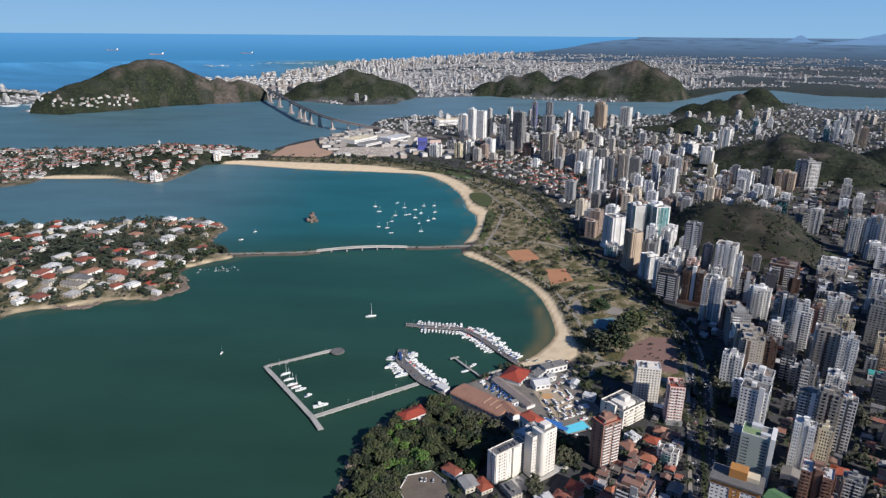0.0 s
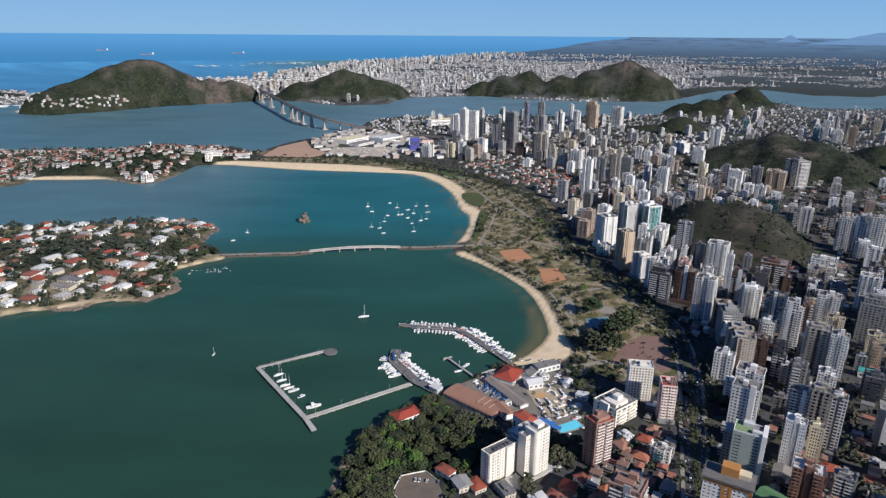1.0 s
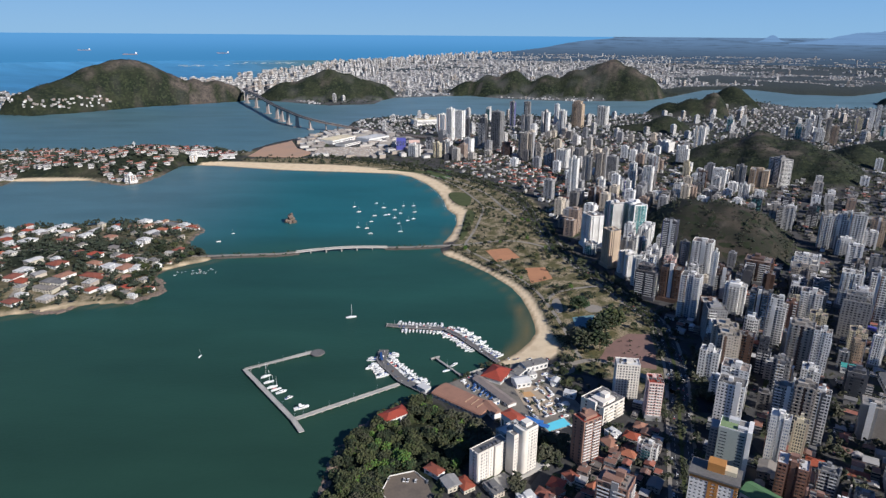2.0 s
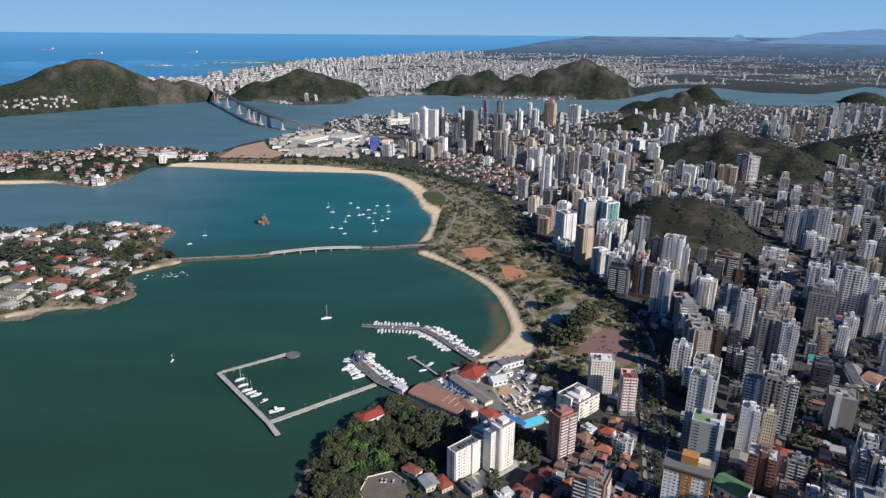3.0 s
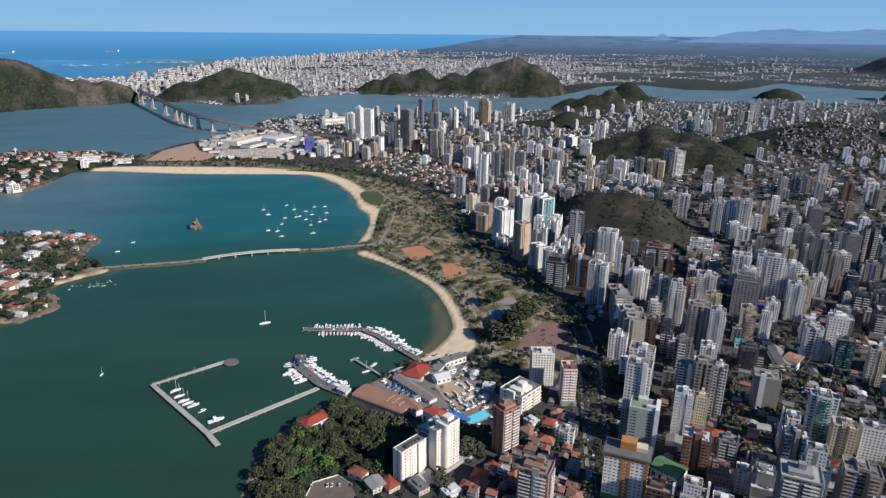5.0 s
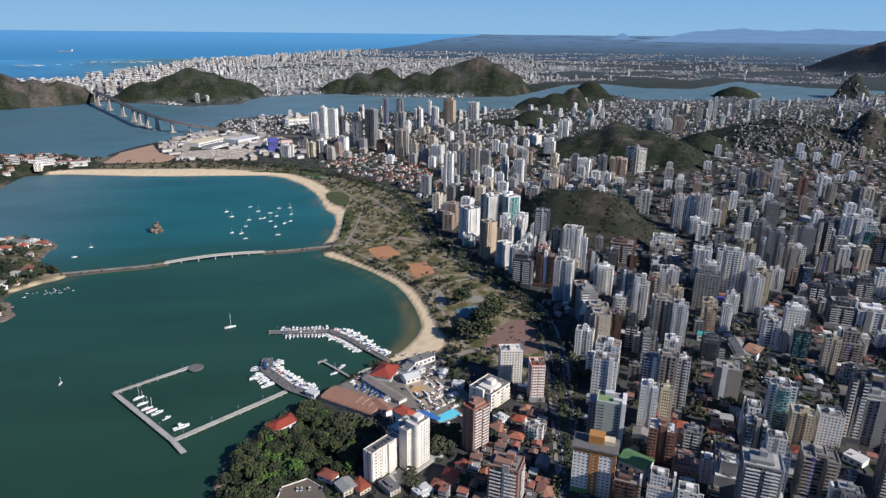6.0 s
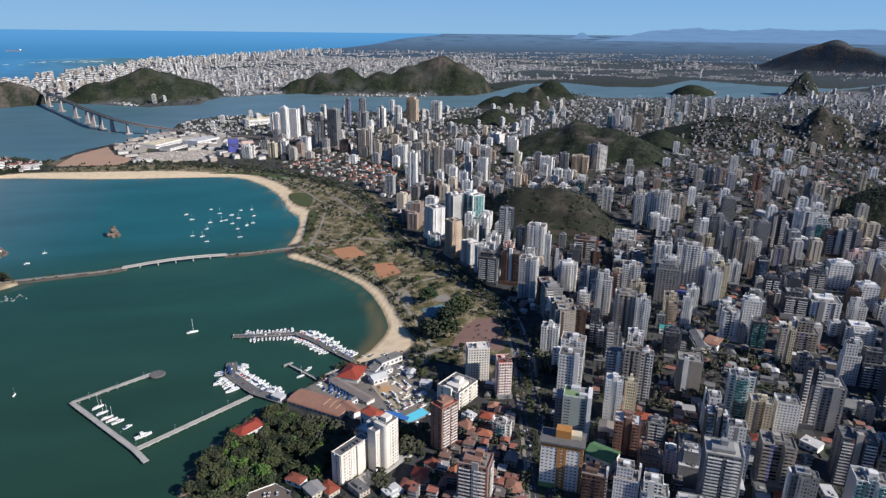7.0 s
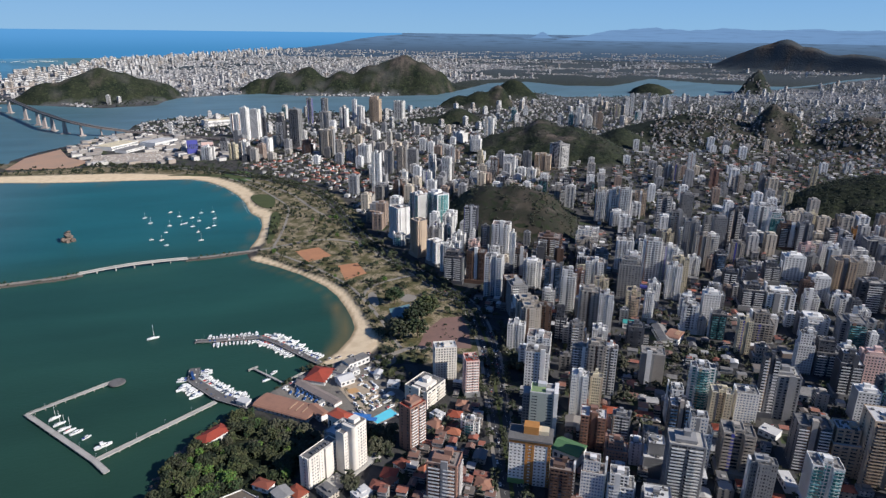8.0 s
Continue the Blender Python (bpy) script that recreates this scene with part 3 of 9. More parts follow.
def ripple(x, y, scale, seed=0):
    """Cheap smooth noise, -1 to 1."""
    u, v = x / scale + seed * 3.1, y / scale - seed * 1.7
    return (np.sin(u * 1.3 + 1.7 * np.sin(v * 0.9)) + np.sin(v * 1.7 + 1.3 * np.sin(u * 1.1 + 2)) + np.sin((u + v) * 2.3 + np.sin(u * 2.1 - v)) * 0.6) / 2.6


LANDS = [CITY_SHORE, SOUTH_SHORE, rounded(HOUSE_ISLE, 1), SMALL_ISLE, CHANNEL_ISLE]
BEACHES = [rounded(b, 1) for b in (BEACH_CLUB, BEACH_BAY, BEACH_COVE, BEACH_ISLE, BEACH_NECK)]


def hill_parts(x, y):
    """Height of the hills, and their bare and rocky shares."""
    z, bare, rock = np.zeros(np.shape(x)), np.zeros(np.shape(x)), np.zeros(np.shape(x))
    for hx, hy, h, ra, rl, dr, rk in HILLS:
        d = math.hypot(hx, hy)
        ux, uy = hx / d, hy / d
        a, l = (x - hx) * uy - (y - hy) * ux, (x - hx) * ux + (y - hy) * uy
        r = np.sqrt((a / ra) ** 2 + (l / rl) ** 2) * (1 + 0.12 * ripple(x, y, ra * 0.5, hx) + 0.05 * ripple(x, y, ra * 0.12, hy))
        b = np.clip(1 - r, 0, 1)
        b = b * b * (3 - 2 * b)
        hz = h * (0.72 * b + 0.28 * np.sqrt(np.clip(1 - r * r, 0, 1)) * np.clip((1 - r) * 4, 0, 1))
        hz = hz * (1 + 0.06 * ripple(x, y, max(40, ra * 0.35), hx) + 0.035 * ripple(x, y, max(17, ra * 0.14), hy))
        on = np.clip(hz / 5, 0, 1)
        bare = np.maximum(bare, on * np.clip((ripple(x, y, ra * 0.3, hx + 5) * 0.35 + dr * 1.6 - 0.25) * 2.5, 0, 1))
        rock = np.maximum(rock, on * np.clip((ripple(x, y, ra * 0.22, hy + 9) * 0.6 + rk * 1.2 - 0.55 + b * 0.36) * 3, 0, 1) * (rk > 0))
        z = z + hz ** 5
    return z ** 0.2, bare, rock


def terrain(x, y):
    """Ground height and masks at true places."""
    x, y = np.asarray(x, float), np.asarray(y, float)
    sea = np.full(x.shape, -1e9)
    for p in LANDS:
        sea = np.maximum(sea, inside(p, x, y))
    sand = np.full(x.shape, -1e9)
    for p in BEACHES:
        sand = np.maximum(sand, inside(p, x, y))
    edge = sea + 1.5 * ripple(x, y, 9)
    z = np.where(edge > 0, 2.5 * (1 - np.exp(-np.maximum(edge, 0) / 7.0)), np.maximum(edge * 0.25, -4))
    beach = np.clip(sand / 3 + 0.5, 0, 1)
    slope = np.clip(sea, -14, 40) * 0.075
    z = z * (1 - beach) + np.minimum(slope, 2.5) * beach
    hz, bare, rock = hill_parts(x, y)
    far = np.hypot(x, y)
    z = z + hz * np.clip(sea / 25 + 0.1, 0, 1) * np.clip(-sand / 45, 0, 1) + np.clip(far - 5500, 0, 12000) * 0.0015 * (sea > 0)
    return z, sea, sand, hz, bare, rock


def polar_sheet(bearings, radii):
    a, r = np.meshgrid(np.radians(bearings), radii)
    return (r * np.sin(a)).ravel(), (r * np.cos(a)).ravel(), len(radii), len(bearings)


def sheet_mesh(name, x, y, z, rows, cols, mat, masks, smooth=True):
    s = shrink(np.hypot(x, y))
    co = np.stack([x * s, y * s, 350 + (z - 350) * s], 1)
    i, j = np.meshgrid(np.arange(rows - 1), np.arange(cols), indexing="ij")
    k = (j + 1) % cols
    quads = np.stack([i * cols + j, i * cols + k, (i + 1) * cols + k, (i + 1) * cols + j], 2).reshape(-1, 4)
    cap = math.hypot(x[0], y[0]) < 1
    loops = np.concatenate([quads.ravel(), np.arange(cols)[::-1]]) if cap else quads.ravel()
    me = bpy.data.meshes.new(name)
    me.vertices.add(len(co))
    me.vertices.foreach_set("co", co.ravel())
    me.loops.add(len(loops))
    me.loops.foreach_set("vertex_index", loops)
    me.polygons.add(len(quads) + cap)
    me.polygons.foreach_set("loop_start", np.arange(0, quads.size + cap, 4))
    me.polygons.foreach_set("use_smooth", np.full(len(quads) + cap, smooth))
    me.update(calc_edges=True)
    for key, values in masks.items():
        me.attributes.new(key, 'FLOAT', 'POINT').data.foreach_set("value", np.clip(values, 0, 1).astype(np.float32))
    me.materials.append(mat)
    return new(name, me)


BEARINGS = np.concatenate([np.arange(-41, 60, 0.28), np.arange(60, 319, 5.5)])
RADII = np.concatenate([np.geomspace(0.5, 300, 34)[:-1], np.geomspace(300, 1400, 150)[:-1], np.geomspace(1400, 1950, 100)[:-1], np.geomspace(1950, 5200, 110)[:-1], np.geomspace(5200, 9500, 36)])
X, Y, ROWS, COLS = polar_sheet(BEARINGS, RADII)
Z, SEA, SAND, HILL, BARE, ROCK = terrain(X, Y)
FAR = np.hypot(X, Y)
ZGRID = Z.reshape(ROWS, COLS)


def ground_z(x, y):
    """Ground height at a true place, from the sheet."""
    b = math.degrees(math.atan2(x, y))
    b = b + 360 if b < BEARINGS[0] else b
    r = math.hypot(x, y)
    j = int(np.clip(np.searchsorted(BEARINGS, b) - 1, 0, COLS - 2))
    i = int(np.clip(np.searchsorted(RADII, r) - 1, 0, ROWS - 2))
    fb = min(1.0, max(0.0, (b - BEARINGS[j]) / (BEARINGS[j + 1] - BEARINGS[j])))
    fr = min(1.0, max(0.0, (r - RADII[i]) / (RADII[i + 1] - RADII[i])))
    return float((ZGRID[i, j] * (1 - fb) + ZGRID[i, j + 1] * fb) * (1 - fr) + (ZGRID[i + 1, j] * (1 - fb) + ZGRID[i + 1, j + 1] * fb) * fr)


green = np.clip(np.maximum(inside(PARK, X, Y) / 6, 0), 0, 1) * (1 - np.clip(SAND / 3 + 0.5, 0, 1))
isles = np.clip(inside(rounded(HOUSE_ISLE, 1), X, Y) / 5, 0, 1) * 0.85 + np.clip(inside([(-2200, 1300), (-640, 1480), (-640, 1900), (-480, 1900), (-480, 2010), (-2200, 2100)], X, Y) / 5, 0, 1) * 0.6
woods = np.maximum(np.clip(inside(WOODED_POINT, X, Y) / 5, 0, 1), np.clip(HILL / 8, 0, 1) * (1 - BARE))
plain = np.clip((FAR - 3200) / 3000, 0, 1) * (SEA > 0)
woods = np.maximum(woods, plain * np.clip(0.15 + 0.9 * ripple(X, Y, 900) + ripple(X, Y * 0.4, 380), 0.0, 0.9))
def thicket(x, y):
    """Where the far country across the channel is woods and mangrove instead of town."""
    b, d = np.degrees(np.arctan2(x, y)), np.hypot(x, y)
    patchy = ripple(x, y, 420, 4) * 0.6 + ripple(x, y, 150, 8) * 0.5 < np.where(b > 24, 0.12, -0.12)
    shore = (inside(SOUTH_SHORE, x, y) < 330 + 140 * ripple(x, y, 210, 3)) & (b > 13)
    return (d > 2900) & (inside(SOUTH_SHORE, x, y) > 0) & ((patchy & (b > 21)) | (shore & (b > 16)))


woods = np.maximum(woods, thicket(X, Y) * 0.95)
rocky = np.maximum(ROCK, np.clip(1 - np.abs(SEA - 3) / 5, 0, 1) * (FAR < 3200) * np.clip(0.6 + ripple(X, Y, 30), 0, 1) * (SAND < -4))
# past 4.3 km a painted haze covers woods and hills, by distance alone
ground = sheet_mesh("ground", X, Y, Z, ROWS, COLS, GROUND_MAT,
                    dict(sand=np.clip(SAND / 4 + 0.5, 0, 1), lawn=np.maximum(green, isles), wood=woods, dry=BARE * np.clip(HILL / 6, 0, 1), rock=rocky, wet=np.clip(1.2 - (SEA - 1.5) / 2.5, 0, 1) * (SEA > -8), roofs=np.clip((FAR - 3300) / 900, 0, 1) * 0.9, far_haze=np.clip((FAR - 4300) / 2200, 0, 1) * np.clip(np.maximum(woods, HILL / 10), 0, 1) * 0.9))
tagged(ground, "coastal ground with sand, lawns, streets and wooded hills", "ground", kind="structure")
WATER_B = np.concatenate([np.arange(-48, 70, 0.8), np.arange(70, 312, 8)])
WATER_R = np.concatenate([np.geomspace(0.5, 300, 12)[:-1], np.geomspace(300, 1500, 160)[:-1], np.geomspace(1500, 9500, 60)])
WX, WY, WROWS, WCOLS = polar_sheet(WATER_B, WATER_R)
wsand = np.full(WX.shape, -1e9)
for p in BEACHES:
    wsand = np.maximum(wsand, inside(p, WX, WY))
corner = np.clip(inside([(70, 620), (150, 620), (150, 800), (118, 800), (98, 700)], WX, WY) / 25 + 0.4, 0.0, 1)
shoal = np.clip(1 - np.abs(wsand + 3) / (9 + 12 * corner), 0, 1) ** 1.5 * (0.40 + 0.35 * corner) * (np.hypot(WX, WY) < 1900)
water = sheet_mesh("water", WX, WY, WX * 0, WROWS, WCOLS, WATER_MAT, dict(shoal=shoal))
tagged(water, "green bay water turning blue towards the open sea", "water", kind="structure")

# the last of sea and plain under the horizon, and the blue ranges far inland: a plain backdrop that glows, its haze
# painted in
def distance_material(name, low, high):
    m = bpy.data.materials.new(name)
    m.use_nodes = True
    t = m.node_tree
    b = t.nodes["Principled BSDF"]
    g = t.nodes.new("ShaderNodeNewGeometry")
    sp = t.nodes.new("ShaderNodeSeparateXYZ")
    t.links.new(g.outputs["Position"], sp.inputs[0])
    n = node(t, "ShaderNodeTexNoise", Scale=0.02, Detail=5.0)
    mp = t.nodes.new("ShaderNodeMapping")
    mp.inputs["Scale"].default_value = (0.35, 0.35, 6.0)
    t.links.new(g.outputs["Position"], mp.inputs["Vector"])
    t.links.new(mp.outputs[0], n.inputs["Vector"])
    # haze as a colour gradient by height, emitted without any lamp
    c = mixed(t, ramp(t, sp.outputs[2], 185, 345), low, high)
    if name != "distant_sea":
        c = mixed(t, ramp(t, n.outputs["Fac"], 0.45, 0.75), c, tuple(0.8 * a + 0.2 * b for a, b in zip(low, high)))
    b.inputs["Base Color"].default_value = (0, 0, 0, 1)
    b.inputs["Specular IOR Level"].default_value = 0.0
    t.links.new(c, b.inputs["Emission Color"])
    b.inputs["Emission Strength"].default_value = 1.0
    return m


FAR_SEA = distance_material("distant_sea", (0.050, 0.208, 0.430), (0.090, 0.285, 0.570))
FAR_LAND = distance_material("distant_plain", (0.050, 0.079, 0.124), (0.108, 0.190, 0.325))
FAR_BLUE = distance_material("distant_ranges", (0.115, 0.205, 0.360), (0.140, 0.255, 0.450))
bx, by, brow, bcol = polar_sheet(np.concatenate([np.arange(-48, 5, 0.8), np.arange(5, 22, 0.1), np.arange(22, 70, 0.8), np.arange(70, 312, 8)]), np.geomspace(9490, 400000, 90))
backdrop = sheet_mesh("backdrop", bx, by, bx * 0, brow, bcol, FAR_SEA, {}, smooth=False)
tagged(backdrop, "glowing backdrop of hazy blue sea and plain under the horizon", "distance", kind="structure")
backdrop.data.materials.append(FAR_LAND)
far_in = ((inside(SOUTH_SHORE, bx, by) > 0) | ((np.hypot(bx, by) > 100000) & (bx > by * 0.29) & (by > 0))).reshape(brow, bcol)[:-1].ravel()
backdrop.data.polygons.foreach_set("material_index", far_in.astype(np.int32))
ranges = bmesh.new()
for row, (start, end, dist, tall) in enumerate(((26.5, 75, 60000, 980), (29.3, 75, 42000, 620))):
    last = None
    for i in range(240):
        b = start + (end - start) * i / 239
        rough = 0.10 * float(ripple(b, row * 3.0, 1.1, 2 + row)) + 0.05 * float(ripple(b, 3.0, 0.35, row))
        cone = 0.55 * math.exp(-((b - 28.1) / 0.55) ** 2) if row == 0 else 0.0
        table = 1 / (1 + math.exp(-(b - (32.4 if row == 0 else 31.0)) * 1.5)) * (0.85 if row == 0 else 0.5 + 0.4 * math.exp(-((b - 46) / 6.0) ** 2))
        h = tall * max(0.02, cone + table * (1 + rough) + 0.25 * rough)
        foot, _ = lay(dist * math.sin(radians(b)), dist * math.cos(radians(b)), 0)
        top, _ = lay(dist * math.sin(radians(b)), dist * math.cos(radians(b)), h + 5)
        pair = [ranges.verts.new(p - p.normalized() * (6 + 4 * row)) for p in (foot, top)]
        if last:
            ranges.faces.new((last[0], pair[0], pair[1], last[1]))
        last = pair
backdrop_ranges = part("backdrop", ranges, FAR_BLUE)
tagged(backdrop_ranges, "glowing backdrop of mountain ranges in painted blue haze on the horizon", "mountains", kind="structure")

# ---------------------------------------------------------------- apartment towers
rnd = random.Random(7)
COLOURS = dict(white="white", ivory="ivory", grey="grey", beige="beige", tan="tan", brown="brown", brick="brick", pink="pink", dark="dark", orange="orange",
               cream="cream", blue="white", teal="white")
WORDS = dict(white="white-painted", ivory="ivory-white", grey="grey-rendered", beige="beige", tan="tan-tiled", brown="dark brown tiled", brick="red-brown tiled", pink="pink-tiled",
             dark="dark-clad", orange="orange-rendered", cream="cream-coloured", blue="white and blue", teal="teal-glazed")
LOOKS = dict(p="with rows of punched windows", b="with balconies on every floor", c="with tall vertical ribs", g="with bands of reflective glass", d="with a blank shaded side", n="with plain blank walls")
PROTOS = {}


def wall_piers(bm, side, w, d, h, n, share, ox=0.0, oy=0.0):
    """Upright piers between n windows on one side (0 front, 1 right, 2 back, 3 left); share: how much of the side is wall."""
    run = w if side in (0, 2) else d
    pitch = run / n
    pw = pitch * share
    for i in range(n + 1):
        a, b = -run / 2 + i * pitch - pw / 2, -run / 2 + i * pitch + pw / 2
        a, b = max(a, -run / 2 + 0.02), min(b, run / 2 - 0.02)
        t = 0.45
        if side == 0:
            box(bm, ox + a, ox + b, oy - d / 2 + 0.03, oy - d / 2 + t, 0, h)
        elif side == 2:
            box(bm, ox + a, ox + b, oy + d / 2 - t, oy + d / 2 - 0.03, 0, h)
        elif side == 1:
            box(bm, ox + w / 2 - t, ox + w / 2 - 0.03, oy + a, oy + b, 0, h)
        else:
            box(bm, ox - w / 2 + 0.03, ox - w / 2 + t, oy + a, oy + b, 0, h)


def tray(bm, w, d, h, ox=0.0, oy=0.0):
    """A flat roof within its parapet, one connected piece."""
    def ring(e, z):
        return [bm.verts.new((ox + sx * (w / 2 - e), oy + sy * (d / 2 - e), z)) for sx, sy in ((-1, -1), (1, -1), (1, 1), (-1, 1))]
    a, b, c, f = ring(-0.06, h - 0.3), ring(-0.06, h + 1.1), ring(0.25, h + 1.1), ring(0.25, h + 0.2)
    for p, q in ((a, b), (b, c), (c, f)):
        for k in range(4):
            bm.faces.new((p[k], p[(k + 1) % 4], q[(k + 1) % 4], q[k]))
    bm.faces.new(f).material_index = 1


def tower_proto(style, floors, split=False, variant=0, form="", deck=""):
    """A tower 20 m wide, 16 m deep with storeys of 3 m, built at the origin: glazed core, wall grid, balconies, roof."""
    r = random.Random(style + str(floors) + "abc"[variant])
    kind = style[-1] if style[-1] in LOOKS else "p"
    colour = next(c for c in COLOURS if style.startswith(c))
    wall = M[COLOURS[colour]]
    glass = M["bluegl"] if colour == "blue" else M["tealgl"] if colour == "teal" else M["glass"]
    w, d, h = 20.0, 16.0, floors * 3.0
    top = thing("apartment_tower", "%s apartment tower %s, %d storeys" % (WORDS[colour], LOOKS[kind], floors), "apartment building", "towers of the city")
    # the plan: plain slab, two wings round a set-back middle, cross, or stepped towards the top
    plan = form or "slab" if kind in "cn" or form else r.choice(("slab", "wings", "wings", "cross", "step"))
    step = h - 3.0 * r.randint(2, 4)
    blocks = dict(slab=[(0.0, 0.0, w, d, h)], wings=[(-6.6, 0.0, 6.8, d, h), (6.6, 0.0, 6.8, d - 1.6, h - 1.2), (0.0, 0.6, 6.6, 10.5, h + 1.5)],
                  cross=[(0.0, 0.0, w, 9.6, h), (-0.5, 0.0, 10.4, d, h + 0.7)], step=[(0.0, 0.0, w, d, step), (-1.5, 1.0, 14.0, 12.0, h)])[plan]
    fronts = dict(slab=((-8.6, -1.2, -8.0, h), (1.2, 8.6, -8.0, h)), wings=((-9.6, -3.6, -8.0, h), (3.6, 9.6, -7.2, h)), cross=((-5.4, 4.4, -8.0, h),), step=((-8.6, -1.2, -8.0, step), (1.2, 8.6, -8.0, step)))[plan]
    flank_reach, flank_top = dict(slab=(5.2, h), wings=(5.2, h - 1.2), cross=(3.9, h), step=(5.2, step))[plan]
    core = bmesh.new()
    for bx, by, bw, bd, bh in blocks:
        box(core, bx - bw / 2 + 0.4, bx + bw / 2 - 0.4, by - bd / 2 + 0.4, by + bd / 2 - 0.4, 0.0, bh - 0.3)
    part("glazing", core, glass, top)
    bm = bmesh.new()
    band = dict(p=1.4, b=1.0, c=0.9, g=0.7, d=1.6, n=1.6)[kind] * r.choice((0.85, 1.0, 1.1))
    pitch = dict(p=2.9, b=4.0, c=3.3, g=4.0, d=3.4, n=3.4)[kind] * r.uniform(0.85, 1.2)
    share = dict(p=0.43, b=0.28, c=0.4, g=0.12, d=0.55, n=0.5)[kind]
    blank = {"n": (0, 1, 3), "d": (1,)}.get(kind, r.choice(((), (), (1,), (1, 3))))
    for bx, by, bw, bd, bh in blocks:
        for k in range(int(bh / 3.0) + 1):
            z = k * 3.0
            box(bm, bx - bw / 2, bx + bw / 2, by - bd / 2, by + bd / 2, max(0, z - band / 2), min(bh, z + band / 2))
        for side in range(4):
            n, s = max(1, round((bw, bd)[side % 2] / pitch)), share
            if kind in "bd" and side % 2:
                n, s = 2, 0.72
            if side in blank:
                n, s = 1, 2.0
            wall_piers(bm, side, bw, bd, bh, n, s, bx, by)
        for sx, sy in product((-1, 1), (-1, 1)):
            cx, cy = bx + sx * (bw / 2 - 0.55), by + sy * (bd / 2 - 0.55)
            box(bm, cx - 0.56, cx + 0.56, cy - 0.56, cy + 0.56, 0, bh + 0.02)
    if kind == "c":
        for x in (-7.5, -2.5, 2.5, 7.5):
            box(bm, x - 0.7, x + 0.7, -d / 2 - 0.9, -d / 2 + 0.1, 0, h + 1.5)
            box(bm, x - 0.7, x + 0.7, d / 2 - 0.1, d / 2 + 0.9, 0, h + 1.5)
        for y in (-4, 4):
            box(bm, w / 2 - 0.1, w / 2 + 0.8, y - 1.3, y + 1.3, 0, h + 1.5)
    part("facade", bm, wall, top, "wall bands and piers between the windows", "stuff")
    if kind in "bcg" or (kind == "p" and r.random() < 0.4):
        rail = M["tealgl" if colour == "teal" else r.choice(("tealgl", "glass", "bluegl"))] if r.random() < dict(white=0.08, grey=0.08, blue=0.3, teal=0.9, dark=0.15).get(colour, 0) else M["white"] if colour in ("grey", "blue", "teal", "pink", "brown", "dark", "brick") and r.random() < 0.75 else wall
        bal = bmesh.new()
        if split:
            one = bmesh.new()
            half = (fronts[0][1] - fronts[0][0]) / 2
            box(one, -half, half, -1.35, 0.05, -0.16, 0)
            box(one, -half, half, -1.4, -1.25, -0.16, 0.95)
            front = finish(one, "balcony", rail)
            one = bmesh.new()
            box(one, -0.05, 1.3, -flank_reach, flank_reach, -0.16, 0)
            box(one, 1.2, 1.35, -flank_reach, flank_reach, -0.16, 0.95)
            flank = finish(one, "balcony", rail)
            for k in range(1, floors):
                for me, x, y, reach in [(front, (q[0] + q[1]) / 2, q[2], q[3]) for q in fronts] + [(flank, w / 2, 0.0, flank_top)]:
                    if k * 3.0 < reach - 1 and (me is front or (kind in "bg" and 1 not in blank)):
                        b = new("balcony", me)
                        b.parent = top
                        b.location = (x, y, k * 3.0)
        for k in range(1, 0 if split else floors):
            z = k * 3.0
            for x0, x1, y0, reach in fronts if kind != "p" else fronts[:1]:
                if z < reach - 1:
                    box(bal, x0, x1, y0 - 1.35, y0 + 0.05, z - 0.16, z)
                    box(bal, x0, x1, y0 - 1.4, y0 - 1.25, z - 0.16, z + 0.95)
            if kind in "bg" and 1 not in blank and z < flank_top - 1:
                box(bal, w / 2 - 0.05, w / 2 + 1.3, -flank_reach, flank_reach, z - 0.16, z)
                box(bal, w / 2 + 1.2, w / 2 + 1.35, -flank_reach, flank_reach, z - 0.16, z + 0.95)
        if split:
            bal.free()
        else:
            part("balcony_column", bal, rail, top, "balcony slabs and parapets one above the other", "stuff")
    deck = M[deck or r.choice(("roofgrey", "roofgrey", "concrete", "roofwhite", "pinkgrey"))]
    for bx, by, bw, bd, bh in blocks[::-1] if plan in ("slab", "wings") else blocks:
        roof = bmesh.new()
        tray(roof, bw, bd, bh, bx, by)
        roof_ob = part("roof", roof, (wall, deck), top)
    if r.random() < 0.5 and colour not in ("pink", "brick", "orange") and not form:
        accent = M[r.choice(("brown", "dark", "tan", "blue", "grey", "brick", "dark"))]
        for x0 in r.choice(((-1.3,), (-9.4, 7.4), (-5.6, 3.9), (-9.4,))) if plan == "slab" else (-4.0,) if plan != "wings" else (-5.2,):
            bm = bmesh.new()
            box(bm, x0, x0 + 2.0, -d / 2 - 0.16, -d / 2 + 0.1, 0, blocks[0][4] + 0.4 if plan != "cross" else h + 1.0)
            part("accent_panel", bm, accent, top, "upright panel in a second colour")
        if r.random() < 0.5 and plan in ("slab", "wings"):
            for y0 in r.choice(((-1.5,), (-5.5, 3.0))):
                bm = bmesh.new()
                box(bm, w / 2 - 0.1, w / 2 + 0.16, y0, y0 + 2.6, 0, flank_top + 0.4)
                part("accent_panel", bm, accent, top, "upright panel in a second colour")
